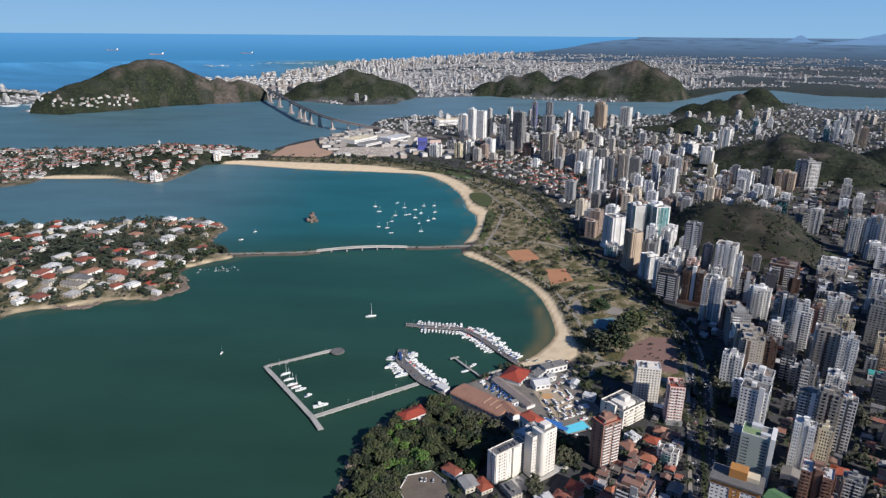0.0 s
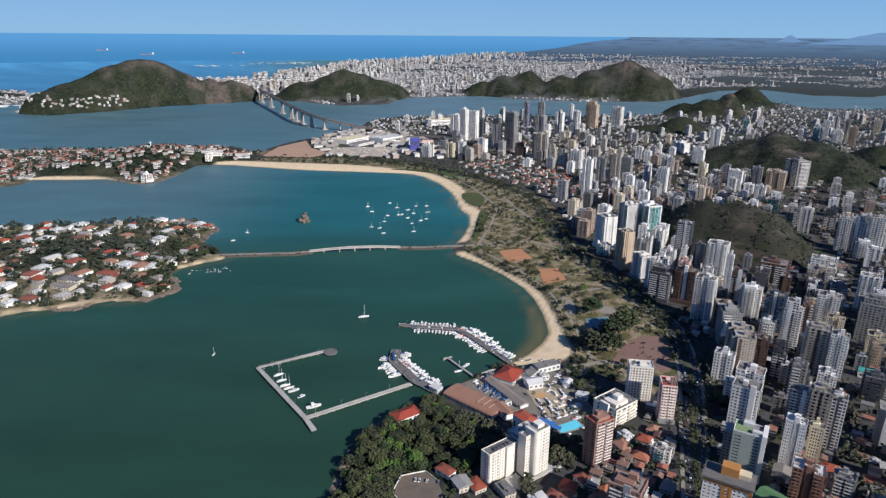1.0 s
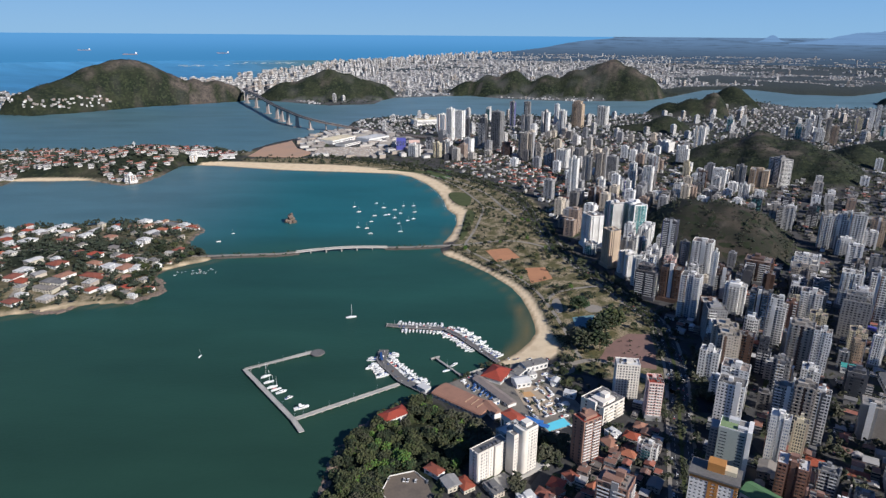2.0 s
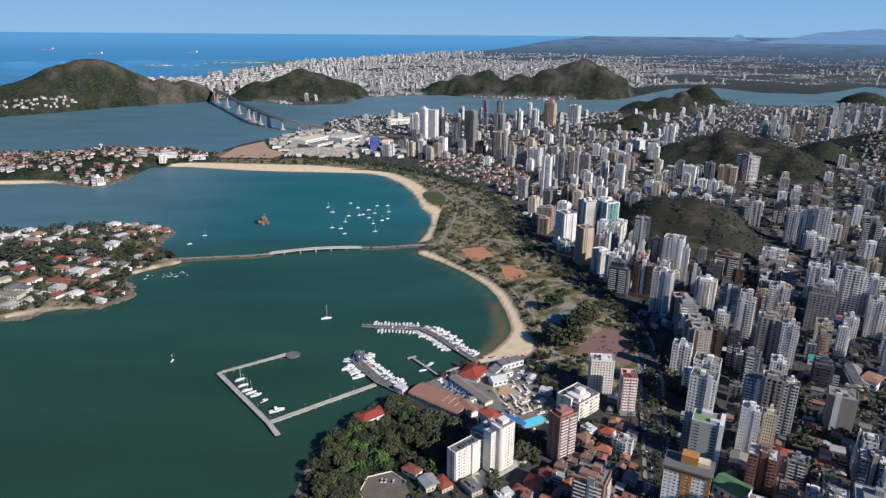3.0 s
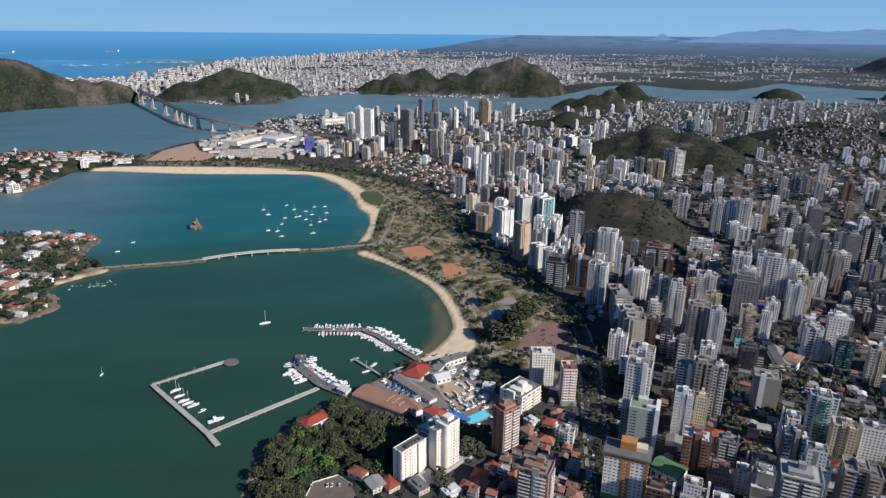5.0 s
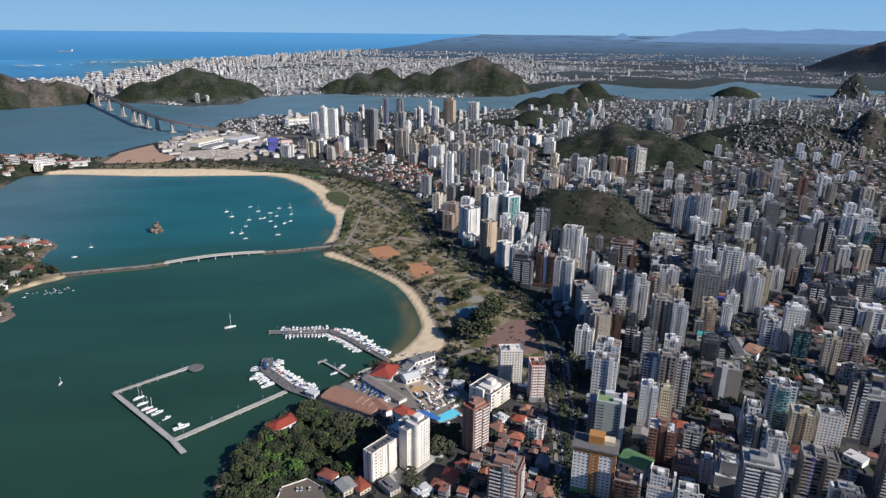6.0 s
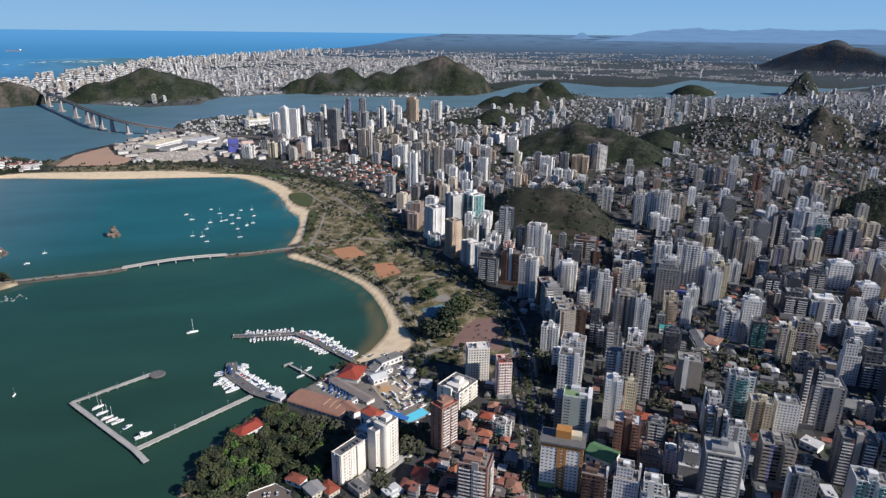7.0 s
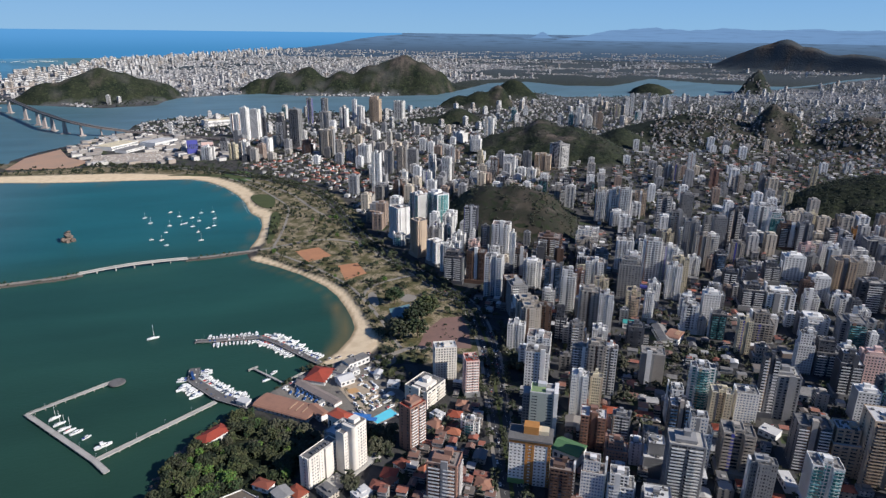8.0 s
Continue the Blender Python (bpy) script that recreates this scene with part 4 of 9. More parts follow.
    if r.random() < 0.7:
        bm = bmesh.new()
        sx = r.choice((-1, 1))
        x0 = r.uniform(-6, 3)
        if plan == "wings":
            box(bm, -1.8, 1.8, -6.4, -3.0, 0, h + r.uniform(3, 6))
        elif r.random() < 0.5 and plan != "cross":
            box(bm, x0, x0 + r.uniform(3, 4.5), -d / 2 - 1.0, -d / 2 + 0.2, 0, h + r.uniform(1.5, 5))
        else:
            box(bm, min(sx * (w / 2 - 0.2), sx * (w / 2 + 1.6)), max(sx * (w / 2 - 0.2), sx * (w / 2 + 1.6)), -3.2, 2.6, 0, h + r.uniform(1.5, 5))
        part("stair_shaft", bm, M[r.choice(("white", "white", "grey", "beige", "dark"))] if r.random() < 0.5 else wall, top)
    if kind in "bgc" and r.random() < 0.6:
        bm = bmesh.new()
        box(bm, -w * 0.58, w * 0.58, -d * 0.62, d * 0.6, 0, 5.5)
        part("podium", bm, M["grey"] if r.random() < 0.5 else wall, top)
    lift = 0.2
    if r.random() < 0.55 and plan in ("slab", "cross"):
        bm = bmesh.new()
        x0, y0 = r.uniform(-8, -5), r.uniform(-6, -4)
        box(bm, x0, x0 + r.uniform(9, 13), y0, y0 + r.uniform(8, 10), h + 0.2, h + 3.1)
        part("penthouse", bm, wall, roof_ob)
        lift = 3.1
    elif plan == "wings":
        lift = 1.6
    elif plan == "cross":
        lift = 0.8
    bm = bmesh.new()
    x0, y0 = r.uniform(-4, 0), r.uniform(-3.5, 0)
    box(bm, x0, x0 + r.uniform(3.5, 6), y0, y0 + r.uniform(3.5, 5), h + lift, h + lift + r.uniform(2.6, 4.5))
    part("plant_room", bm, wall, roof_ob)
    bm = bmesh.new()
    for _ in range(14):
        x1, y1 = r.uniform(-8.5, 7), r.uniform(-6, 5)
        base = next((bh for bx, by, bw, bd, bh in blocks[::-1] if abs(x1 + 1 - bx) < bw / 2 - 0.6 and abs(y1 + 1 - by) < bd / 2 - 0.6), None)
        if base is not None:
            box(bm, x1, x1 + r.uniform(0.8, 2.4), y1, y1 + r.uniform(0.8, 2), base + 0.15, base + r.uniform(0.9, 2.2))
    part("rooftop_clutter", bm, M["roofgrey"], roof_ob, "small tanks, vents and hatches", "stuff")
    return top


class Ground:
    """What stands where, in cells of 25 m."""

    def __init__(self):
        self.cells = {}

    def append(self, spot):
        self.cells.setdefault((int(spot[0] // 25), int(spot[1] // 25)), []).append(spot)

    def near(self, x, y, reach):
        k = int(reach // 25) + 1
        i, j = int(x // 25), int(y // 25)
        for a in range(i - k, i + k + 1):
            for b in range(j - k, j + k + 1):
                yield from self.cells.get((a, b), ())


TAKEN = Ground()
SEEDS = []


def tower(style, x, y, bearing, w, d, h, form="", deck=""):
    """An apartment tower at a true place; bearing: of its depth, clockwise from straight ahead."""
    steps = (5, 8, 11, 13, 15, 17, 20, 24, 30, 36)
    n = min(steps, key=lambda k: abs(k - h / 3.05))
    z = ground_z(x, y)
    place, s = lay(x, y, z - 0.5)
    m = Matrix.LocRotScale(place, Euler((0, 0, -radians(bearing))), Vector((w / 20 * s, d / 16 * s, (h + 0.5) / (n * 3.0) * s)))
    TAKEN.append((x, y, max(w, d) / 2))
    split = math.hypot(x, y) < 505
    variant = int(abs(x * 7 + y * 3)) % 3
    key = (style, n, split, variant, form, deck)
    if key not in PROTOS:
        PROTOS[key] = tower_proto(style, n, split, variant, form, deck)
        PROTOS[key].matrix_basis = m
        SEEDS.append(key)
        return PROTOS[key]
    ob = copy_thing(PROTOS[key], Matrix.Identity(4))
    ob.matrix_basis = m
    return ob


# ---------------------------------------------------------------- houses
def house_proto(shape, wallmat, roofmat, label, w=11.0, d=9.0, h=4.8):
    """A two-storey house with door and windows let into the walls and a roof of its own."""
    bm = bmesh.new()
    box(bm, -w / 2, w / 2, -d / 2, d / 2, -1.0, h)
    if shape == "wing":
        box(bm, w / 2 - 0.1, w / 2 + 4.5, -d / 2 + 1, d / 2 - 2, -1.0, h * 0.6)
    for k, n in product((0, 1), range(3)):
        z, x = 1.0 + k * 2.7, -w / 2 + 1.6 + n * (w - 4.4) / 2
        box(bm, x, x + 1.3, -d / 2 - 0.05, -d / 2 + 0.1, z, z + 1.2, 1)
        box(bm, w / 2 - 0.1, w / 2 + 0.05, -d / 2 + 1.2 + n * 2.6, -d / 2 + 2.4 + n * 2.6, z, z + 1.2, 1)
    ob = tagged(new("house", finish(bm, "house_walls", wallmat, M["glass"])), label, "house", "houses of the town")
    rf = bmesh.new()
    e = 0.6
    if shape == "flat":
        box(rf, -w / 2 - 0.2, w / 2 + 0.2, -d / 2 - 0.2, d / 2 + 0.2, h, h + 0.35)
        box(rf, -w / 4, w / 6, -d / 4, d / 4, h + 0.35, h + 2.2)
        box(rf, w / 4, w / 4 + 1.4, -1, 0.6, h + 0.35, h + 1.7)
    elif shape == "shed":
        v = [rf.verts.new(p) for p in ((-w / 2 - e, -d / 2 - e, h), (w / 2 + e, -d / 2 - e, h), (w / 2 + e, d / 2 + e, h), (-w / 2 - e, d / 2 + e, h), (-w / 2 - e, 0, h + 1.5), (w / 2 + e, 0, h + 1.5))]
        for f in ((0, 1, 5, 4), (2, 3, 4, 5), (0, 4, 3), (1, 2, 5), (3, 2, 1, 0)):
            rf.faces.new([v[i] for i in f])
    else:
        g = w / 2 - d / 2 + 0.4
        v = [rf.verts.new(p) for p in ((-w / 2 - e, -d / 2 - e, h), (w / 2 + e, -d / 2 - e, h), (w / 2 + e, d / 2 + e, h), (-w / 2 - e, d / 2 + e, h), (-g, 0, h + 2.6), (g, 0, h + 2.6))]
        for f in ((0, 1, 5, 4), (2, 3, 4, 5), (0, 4, 3), (1, 2, 5), (3, 2, 1, 0)):
            rf.faces.new([v[i] for i in f])
        if shape == "wing":
            x0, x1, y0, y1, z = w / 2 - 1, w / 2 + 5.1, -d / 2 + 0.5, d / 2 - 1.5, h * 0.6
            v = [rf.verts.new(p) for p in ((x0, y0, z), (x1, y0, z), (x1, y1, z), (x0, y1, z), (x0, (y0 + y1) / 2, z + 1.9), (x1 - 2.5, (y0 + y1) / 2, z + 1.9))]
            for f in ((0, 1, 5, 4), (2, 3, 4, 5), (1, 2, 5), (3, 2, 1, 0)):
                rf.faces.new([v[i] for i in f])
    part("roof", rf, roofmat, ob)
    return ob


HOUSES = []


def house(x, y, bearing, size=1.0, kind=None, r=rnd):
    if not HOUSES:
        HOUSES.extend([("hip", M["housewall"], M["terracotta"], "rendered house with a hipped clay-tile roof"), ("wing", M["housewall"], M["terracotta"], "rendered house with a wing and clay-tile roofs"),
                       ("flat", M["housewall"], M["houseroof"], "flat-roofed rendered house with a roof tank"), ("shed", M["housewall"], M["houseroof"], "rendered house with a sheet roof"),
                       ("flat", M["white"], M["roofwhite"], "white flat-roofed house with terraces"), ("hip", M["white"], M["terracotta"], "white house with a hipped clay-tile roof")])
    k = r.randrange(len(HOUSES)) if kind is None else kind
    z = ground_z(x, y)
    place, s = lay(x, y, z)
    m = Matrix.LocRotScale(place, Euler((0, 0, -radians(bearing))), Vector((size * s * r.uniform(0.85, 1.25), size * s * r.uniform(0.85, 1.2), s * r.uniform(0.8, 1.25))))
    TAKEN.append((x, y, 5.5 * size))
    if isinstance(HOUSES[k], tuple):
        HOUSES[k] = house_proto(*HOUSES[k])
        HOUSES[k].matrix_basis = m
        return HOUSES[k]
    ob = copy_thing(HOUSES[k], Matrix.Identity(4))
    ob.matrix_basis = m
    return ob


def free(x, y, r, gap=2.0):
    return all((x - a) ** 2 + (y - b) ** 2 > max(0.0, r + q + gap) ** 2 for a, b, q in TAKEN.near(x, y, r + gap + 24))


# ---------------------------------------------------------------- trees
ICO = [(0, 0, 1)] + [(0.894 * math.cos(radians(72 * i)), 0.894 * math.sin(radians(72 * i)), 0.447) for i in range(5)] + \
      [(0.894 * math.cos(radians(72 * i + 36)), 0.894 * math.sin(radians(72 * i + 36)), -0.447) for i in range(5)] + [(0, 0, -1)]
ICO_F = [(0, 1 + i, 1 + (i + 1) % 5) for i in range(5)] + [(1 + i, 6 + i, 1 + (i + 1) % 5) for i in range(5)] + \
        [(1 + (i + 1) % 5, 6 + i, 6 + (i + 1) % 5) for i in range(5)] + [(6 + i, 11, 6 + (i + 1) % 5) for i in range(5)]


OCTA = [(0, 0, 1), (1, 0, 0), (0, 1, 0), (-1, 0, 0), (0, -1, 0), (0, 0, -1)]
OCTA_F = [(0, 1, 2), (0, 2, 3), (0, 3, 4), (0, 4, 1), (5, 2, 1), (5, 3, 2), (5, 4, 3), (5, 1, 4)]


def clump(vs, fs, c, r, rn, flat=0.75, coarse=False):
    """One ragged leaf clump added to vertex and face lists."""
    k = len(vs)
    spin = rn.random() * 6.28
    cs, sn = math.cos(spin), math.sin(spin)
    for x, y, z in OCTA if coarse else ICO:
        q = r * rn.uniform(0.6, 1.25)
        vs.append((c[0] + q * (x * cs - y * sn), c[1] + q * (x * sn + y * cs), c[2] + q * z * flat))
    fs.extend([(a + k, b + k, d + k) for a, b, d in (OCTA_F if coarse else ICO_F)])


def crown_lists(vs, fs, c, rx, rz, n, size, rn, coarse=False):
    for _ in range(n):
        a, u, q = rn.random() * 6.283, rn.uniform(-0.75, 1), rn.random() ** 0.4
        e = math.sqrt(max(0, 1 - u * u))
        clump(vs, fs, (c[0] + rx * q * e * math.cos(a), c[1] + rx * q * e * math.sin(a), c[2] + rz * q * u), size * rn.uniform(0.6, 1.3), rn, 0.75, coarse)


def list_mesh(name, vs, fs, mat):
    me = bpy.data.meshes.new(name)
    me.from_pydata(vs, [], fs)
    me.materials.append(mat)
    return me


def limb(bm, a, b, r0, r1, n=6):
    a, b = Vector(a), Vector(b)
    q = (b - a).to_track_quat('Z', 'Y')
    lo = [bm.verts.new(a + q @ Vector((r0 * math.cos(6.283 * i / n), r0 * math.sin(6.283 * i / n), 0))) for i in range(n)]
    hi = [bm.verts.new(b + q @ Vector((r1 * math.cos(6.283 * i / n), r1 * math.sin(6.283 * i / n), 0))) for i in range(n)]
    for i in range(n):
        bm.faces.new((lo[i], lo[(i + 1) % n], hi[(i + 1) % n], hi[i]))
    bm.faces.new(hi)


def tree_proto(i):
    rn = random.Random(100 + i)
    names = ("dark-leaved broad tree with a dense crown", "round-crowned green street tree", "ragged park tree with a thin crown", "bright green young tree", "coconut palm with drooping fronds")
    ob = thing("palm_tree" if i == 4 else "tree", names[i], "palm" if i == 4 else "tree", "trees of the shore")
    tr = bmesh.new()
    if i == 4:
        limb(tr, (0, 0, -0.5), (0.3, 0.1, 4), 0.22, 0.17)
        limb(tr, (0.3, 0.1, 4), (0.5, 0.3, 8), 0.17, 0.13)
        vs, fs = [], []
        for k in range(13):
            a = k * 2.4
            up = rn.uniform(0.1, 1.0)
            for j in range(3):
                r0, r1 = j * 1.1, j * 1.1 + 1.25
                z0, z1 = 8 + up * r0 - 0.28 * r0 * r0, 8 + up * r1 - 0.28 * r1 * r1
                wd = (0.35, 0.45, 0.28)[j]
                ca, sa = math.cos(a), math.sin(a)
                b = len(vs)
                vs += [(0.5 + r0 * ca - wd * sa, 0.3 + r0 * sa + wd * ca, z0 - 0.2), (0.5 + r0 * ca, 0.3 + r0 * sa, z0), (0.5 + r0 * ca + wd * sa, 0.3 + r0 * sa - wd * ca, z0 - 0.2),
                       (0.5 + r1 * ca - wd * 0.7 * sa, 0.3 + r1 * sa + wd * 0.7 * ca, z1 - 0.2), (0.5 + r1 * ca, 0.3 + r1 * sa, z1), (0.5 + r1 * ca + wd * 0.7 * sa, 0.3 + r1 * sa - wd * 0.7 * ca, z1 - 0.2)]
                fs += [(b, b + 1, b + 4, b + 3), (b + 1, b + 2, b + 5, b + 4)]
        mat = M["palm"]
    else:
        rx, rz, n, size = ((5.2, 3.4, 170, 0.95), (3.8, 3.0, 120, 0.78), (3.6, 3.4, 80, 0.66), (3.4, 3.6, 120, 0.74))[i]
        limb(tr, (0, 0, -0.5), (0.1, 0, 2.6), 0.38, 0.26)
        for k in range(4):
            a = k * 1.57 + 0.4
            limb(tr, (0.1, 0, 2.4), (rx * 0.55 * math.cos(a), rx * 0.55 * math.sin(a), 2.9 + rz * 0.8), 0.2, 0.07, 5)
        vs, fs = [], []
        crown_lists(vs, fs, (0, 0, 3.2 + rz * 0.8), rx, rz, n, size, rn, True)
        mat = M["leafbright"] if i == 3 else M["leaf"]
    part("trunk", tr, M["bark"], ob)
    cr = new("crown", list_mesh("crown", vs, fs, mat))
    cr.parent = ob
    return ob


TREES = {}


def tree(i, x, y, size=1.0, r=rnd):
    place, s = lay(x, y, ground_z(x, y))
    m = Matrix.LocRotScale(place, Euler((0, 0, r.random() * 6.28)), Vector((s * size,) * 3))
    if i not in TREES:
        TREES[i] = tree_proto(i)
        TREES[i].matrix_basis = m
        return TREES[i]
    ob = copy_thing(TREES[i], Matrix.Identity(4))
    ob.matrix_basis = m
    return ob


class Grove:
    """Many trees or bushes that nobody would count, as one mesh."""

    def __init__(self):
        self.vs, self.fs = [], []

    def plant(self, x, y, z, size, rn, n=9, fine=0.3):
        p, s = lay(x, y, z)
        near = math.hypot(x, y) < 780
        if near:
            n, fine = int(n * 1.9), fine * 0.75
        crown_lists(self.vs, self.fs, (p.x, p.y, p.z + size * s * 0.55), size * s * 0.55, size * s * 0.45, n, size * s * fine, rn, True)

    def done(self, name, label, category, mat):
        return tagged(new(name, list_mesh(name, self.vs, self.fs, mat)), label, category, kind="stuff")

# ---------------------------------------------------------------- places laid on the ground where the camera's view shows them
MOORED = [(-143, 1322), (-130, 1281), (-121, 1170), (-98, 1352), (-95, 1251), (-80, 1314), (-95, 1130), (-104, 1163), (-99, 1209), (-56, 1296), (-54, 1235), (-39, 1142), (-39, 1329), (-17, 1330), (-14, 1279), (-43, 1270), (-67, 1260), (-16, 1228), (-27, 1215), (-74, 1256), (-44, 1195), (-347, 1132), (-359, 1083)]
JETTY = [(15.2, 645.9), (42.5, 604.6), (68.3, 620.8)]
JETTY_HEAD = [(10.7, 643.2), (20.4, 648.6)]
PIER_YACHTS = [(-168, 610), (-162, 598), (-156, 588), (-151, 583), (-145, 578), (-135, 567)]
BAY_YACHT, BAY_DINGHY, MOTOR_YACHT = [(-92, 760), (-253, 657), (-119, 548)]
SPAN = [(-922, 3482, 64), (-820, 3263, 63), (-704, 3002, 57), (-622, 2816, 54), (-583, 2722, 56), (-540, 2634, 55), (-488, 2552, 48), (-428, 2491, 41), (-363, 2463, 30), (-317, 2450, 24), (-281, 2437, 19)]
RED_HOUSES = [(-645, 897), (-632, 860), (-597, 888), (-578, 875), (-560, 938), (-529, 899), (-524, 982), (-508, 945), (-491, 900), (-437, 891), (-421, 859), (-468, 850), (-552, 807), (-649, 932), (-476, 1134), (-539, 1159), (-545, 1080), (-724, 1076), (-612, 1062)]
WHITE_HOUSES = [(-601, 948), (-594, 912), (-585, 920), (-513, 819), (-524, 873), (-594, 1096), (-479, 935), (-457, 935), (-479, 1065), (-567, 1150), (-474, 1172), (-489, 1116), (-476, 1109), (-474, 975), (-439, 935), (-480, 874), (-735, 1165), (-672, 1167), (-637, 1130), (-533, 1198), (-808, 1145), (-507, 1018), (-653, 1112), (-714, 1111), (-694, 1129), (-675, 1061), (-695, 1044)]
DUNE_GRASS = [(57, 1435), (90, 1452), (116, 1409), (103, 1310), (77, 1328)]
DUNE_GRASS_SOUTH = [(95, 1291), (115, 1274), (99, 1183), (75, 1082), (65, 1076), (85, 1202)]
CLAY_COURTS = [[(109, 1024), (149, 1034), (162, 985), (121, 965)], [(163, 935), (195, 938), (198, 889), (162, 871)]]
BLUE_COURT = [(196, 750), (226, 757), (221, 722), (193, 716)]
PLAZA = [(222, 674), (254, 701), (280, 698), (272, 655), (258, 612), (226, 624), (196, 632), (206, 645)]
PALE_PATHS = [[(178, 806), (193, 818), (189, 766), (177, 762)], [(219, 784), (227, 790), (235, 791), (243, 783), (243, 774), (233, 764), (220, 766)], [(150, 634), (164, 634), (171, 608), (139, 598), (133, 610)]]
BIG_TREES = [(207, 762), (214, 696), (238, 714), (207, 658), (187, 660), (226, 704), (182, 672)]
GREEN_FIELD = [(12, 1727), (88, 1707), (76, 1586), (26, 1611)]
CAR_PARK = [(-33, 421), (-27, 440), (-7, 446), (3, 434), (9, 412), (-26, 407)]
POOL = [(112.9, 509.6), (135.4, 521.2), (140.0, 509.4), (117.7, 500.2)]
YELLOW_SAND = [(102, 569), (112, 570), (115, 561), (104, 559)]
CLUB_YARD = [(23, 585), (70, 617), (107, 631), (139, 607), (158, 540), (133, 511), (103, 502), (65, 525)]

# ---------------------------------------------------------------- decks, quays, piers
def along(path, step):
    """Points every step metres on an open line: place and unit direction."""
    out, rest = [], 0.0
    for (ax, ay), (bx, by) in zip(path, path[1:]):
        l = math.hypot(bx - ax, by - ay)
        ux, uy = (bx - ax) / l, (by - ay) / l
        k = rest
        while k < l:
            out.append((ax + ux * k, ay + uy * k, ux, uy))
            k += step
        rest = k - l
    return out


def ribbon(bm, path, width, z0, z1, m=0, warp=False, heights=None):
    """A solid band along a line, mitred at its bends."""
    n = len(path)
    rows = []
    for i, p in enumerate(path):
        a, b = path[max(0, i - 1)], path[min(n - 1, i + 1)]
        d = Vector((b[0] - a[0], b[1] - a[1])).normalized()
        nx, ny = -d.y * width / 2, d.x * width / 2
        za, zb = (z0, z1) if heights is None else (heights[i] + z0, heights[i] + z1)
        pts = [(p[0] + nx, p[1] + ny, za), (p[0] - nx, p[1] - ny, za), (p[0] - nx, p[1] - ny, zb), (p[0] + nx, p[1] + ny, zb)]
        rows.append([bm.verts.new(lay(*q)[0] if warp else q) for q in pts])
    for a, b in zip(rows, rows[1:]):
        for k in range(4):
            bm.faces.new((a[k], a[(k + 1) % 4], b[(k + 1) % 4], b[k])).material_index = m
    bm.faces.new(rows[0]).material_index = m
    bm.faces.new(rows[-1][::-1]).material_index = m


def bent(path, times=2):
    for _ in range(times):
        out = [path[0]]
        for a, b in zip(path, path[1:]):
            out += [tuple(p * 0.75 + q * 0.25 for p, q in zip(a, b)), tuple(p * 0.25 + q * 0.75 for p, q in zip(a, b))]
        path = out + [path[-1]]
    return path


def pier(name, label, runs, width, mat, posts=9.0, lamps=0.0):
    ob = thing(name, label, "pier")
    pile = bmesh.new()
    prism(pile, circle(0.35, 6), -4, 1.5)
    pile_me = finish(pile, "pier_post", M["concrete"])
    lamp = bmesh.new()
    prism(lamp, circle(0.09, 5), 0, 5.5)
    box(lamp, -0.1, 1.1, -0.12, 0.12, 5.4, 5.6)
    lamp_me = finish(lamp, "lamp_post", M["metal"])
    for run in runs:
        bm = bmesh.new()
        ribbon(bm, run, width, 1.5, 2.2)
        part("deck", bm, mat, ob)
        for side in (-1, 1):
            kerb = bmesh.new()
            ribbon(kerb, [(x - uy * side * (width / 2 - 0.2), y + ux * side * (width / 2 - 0.2)) for x, y, ux, uy in along(run, 6.0)] or run, 0.25, 2.2, 2.5)
            part("kerb", kerb, M["concrete"], ob)
        for k, (x, y, ux, uy) in enumerate(along(run, posts)):
            for side in (-1, 1):
                p = new("pier_post", pile_me)
                p.parent = ob
                p.location = (x - uy * side * (width / 2 - 0.5), y + ux * side * (width / 2 - 0.5), 0)
            if lamps and k % 3 == 1:
                p = new("lamp_post", lamp_me)
                p.parent = ob
                p.location = (x - uy * (width / 2 - 0.6), y + ux * (width / 2 - 0.6), 2.2)
    return ob


BREAKWATER = [(-126, 662.5), (-193.6, 623), (-123, 526), (-111, 506)]
brk = pier("breakwater_pier", "grey concrete breakwater pier on piles in the bay", [BREAKWATER, [(-121, 527), (-24, 589)]], 5.2, M["concrete"], 9.0, 1.0)
disc = bmesh.new()
prism(disc, circle(8.2, 28, -120, 660), 1.4, 2.35)
prism(disc, circle(7.6, 28, -120, 660), 2.35, 2.8)
part("round_head", disc, M["deckgrey"], brk, "round pier head with a raised rim")
QUAY_A = [(8, 570), (-21, 597), (-46, 640), (-44, 666)]
QUAY_B = [(-44, 733), (-25, 728.5), (28, 721), (46, 700), (66, 666), (86, 634)]
pier("marina_quay", "broad grey marina quay with moored boats", [QUAY_A], 11.0, M["deckgrey"], 10.0, 1.0)
pier("marina_quay", "bent grey marina quay lined with white boats", [QUAY_B], 7.5, M["deckgrey"], 9.0, 1.0)
pier("floating_jetty", "narrow pale jetty with a cross head", [JETTY, JETTY_HEAD], 2.6, M["concrete"], 8.0)
sh = bmesh.new()
box(sh, -6, 6, -4, 4, 0, 4.2)
box(sh, -6.6, 6.6, -4.6, 4.6, 4.2, 4.6)
ob = tagged(part("quay_shelter", sh, M["roofwhite"]), "white-roofed shelter at the foot of the quay", "shelter")
ob.matrix_world = pose(2, 576, 2.2, 0, 0, -45)


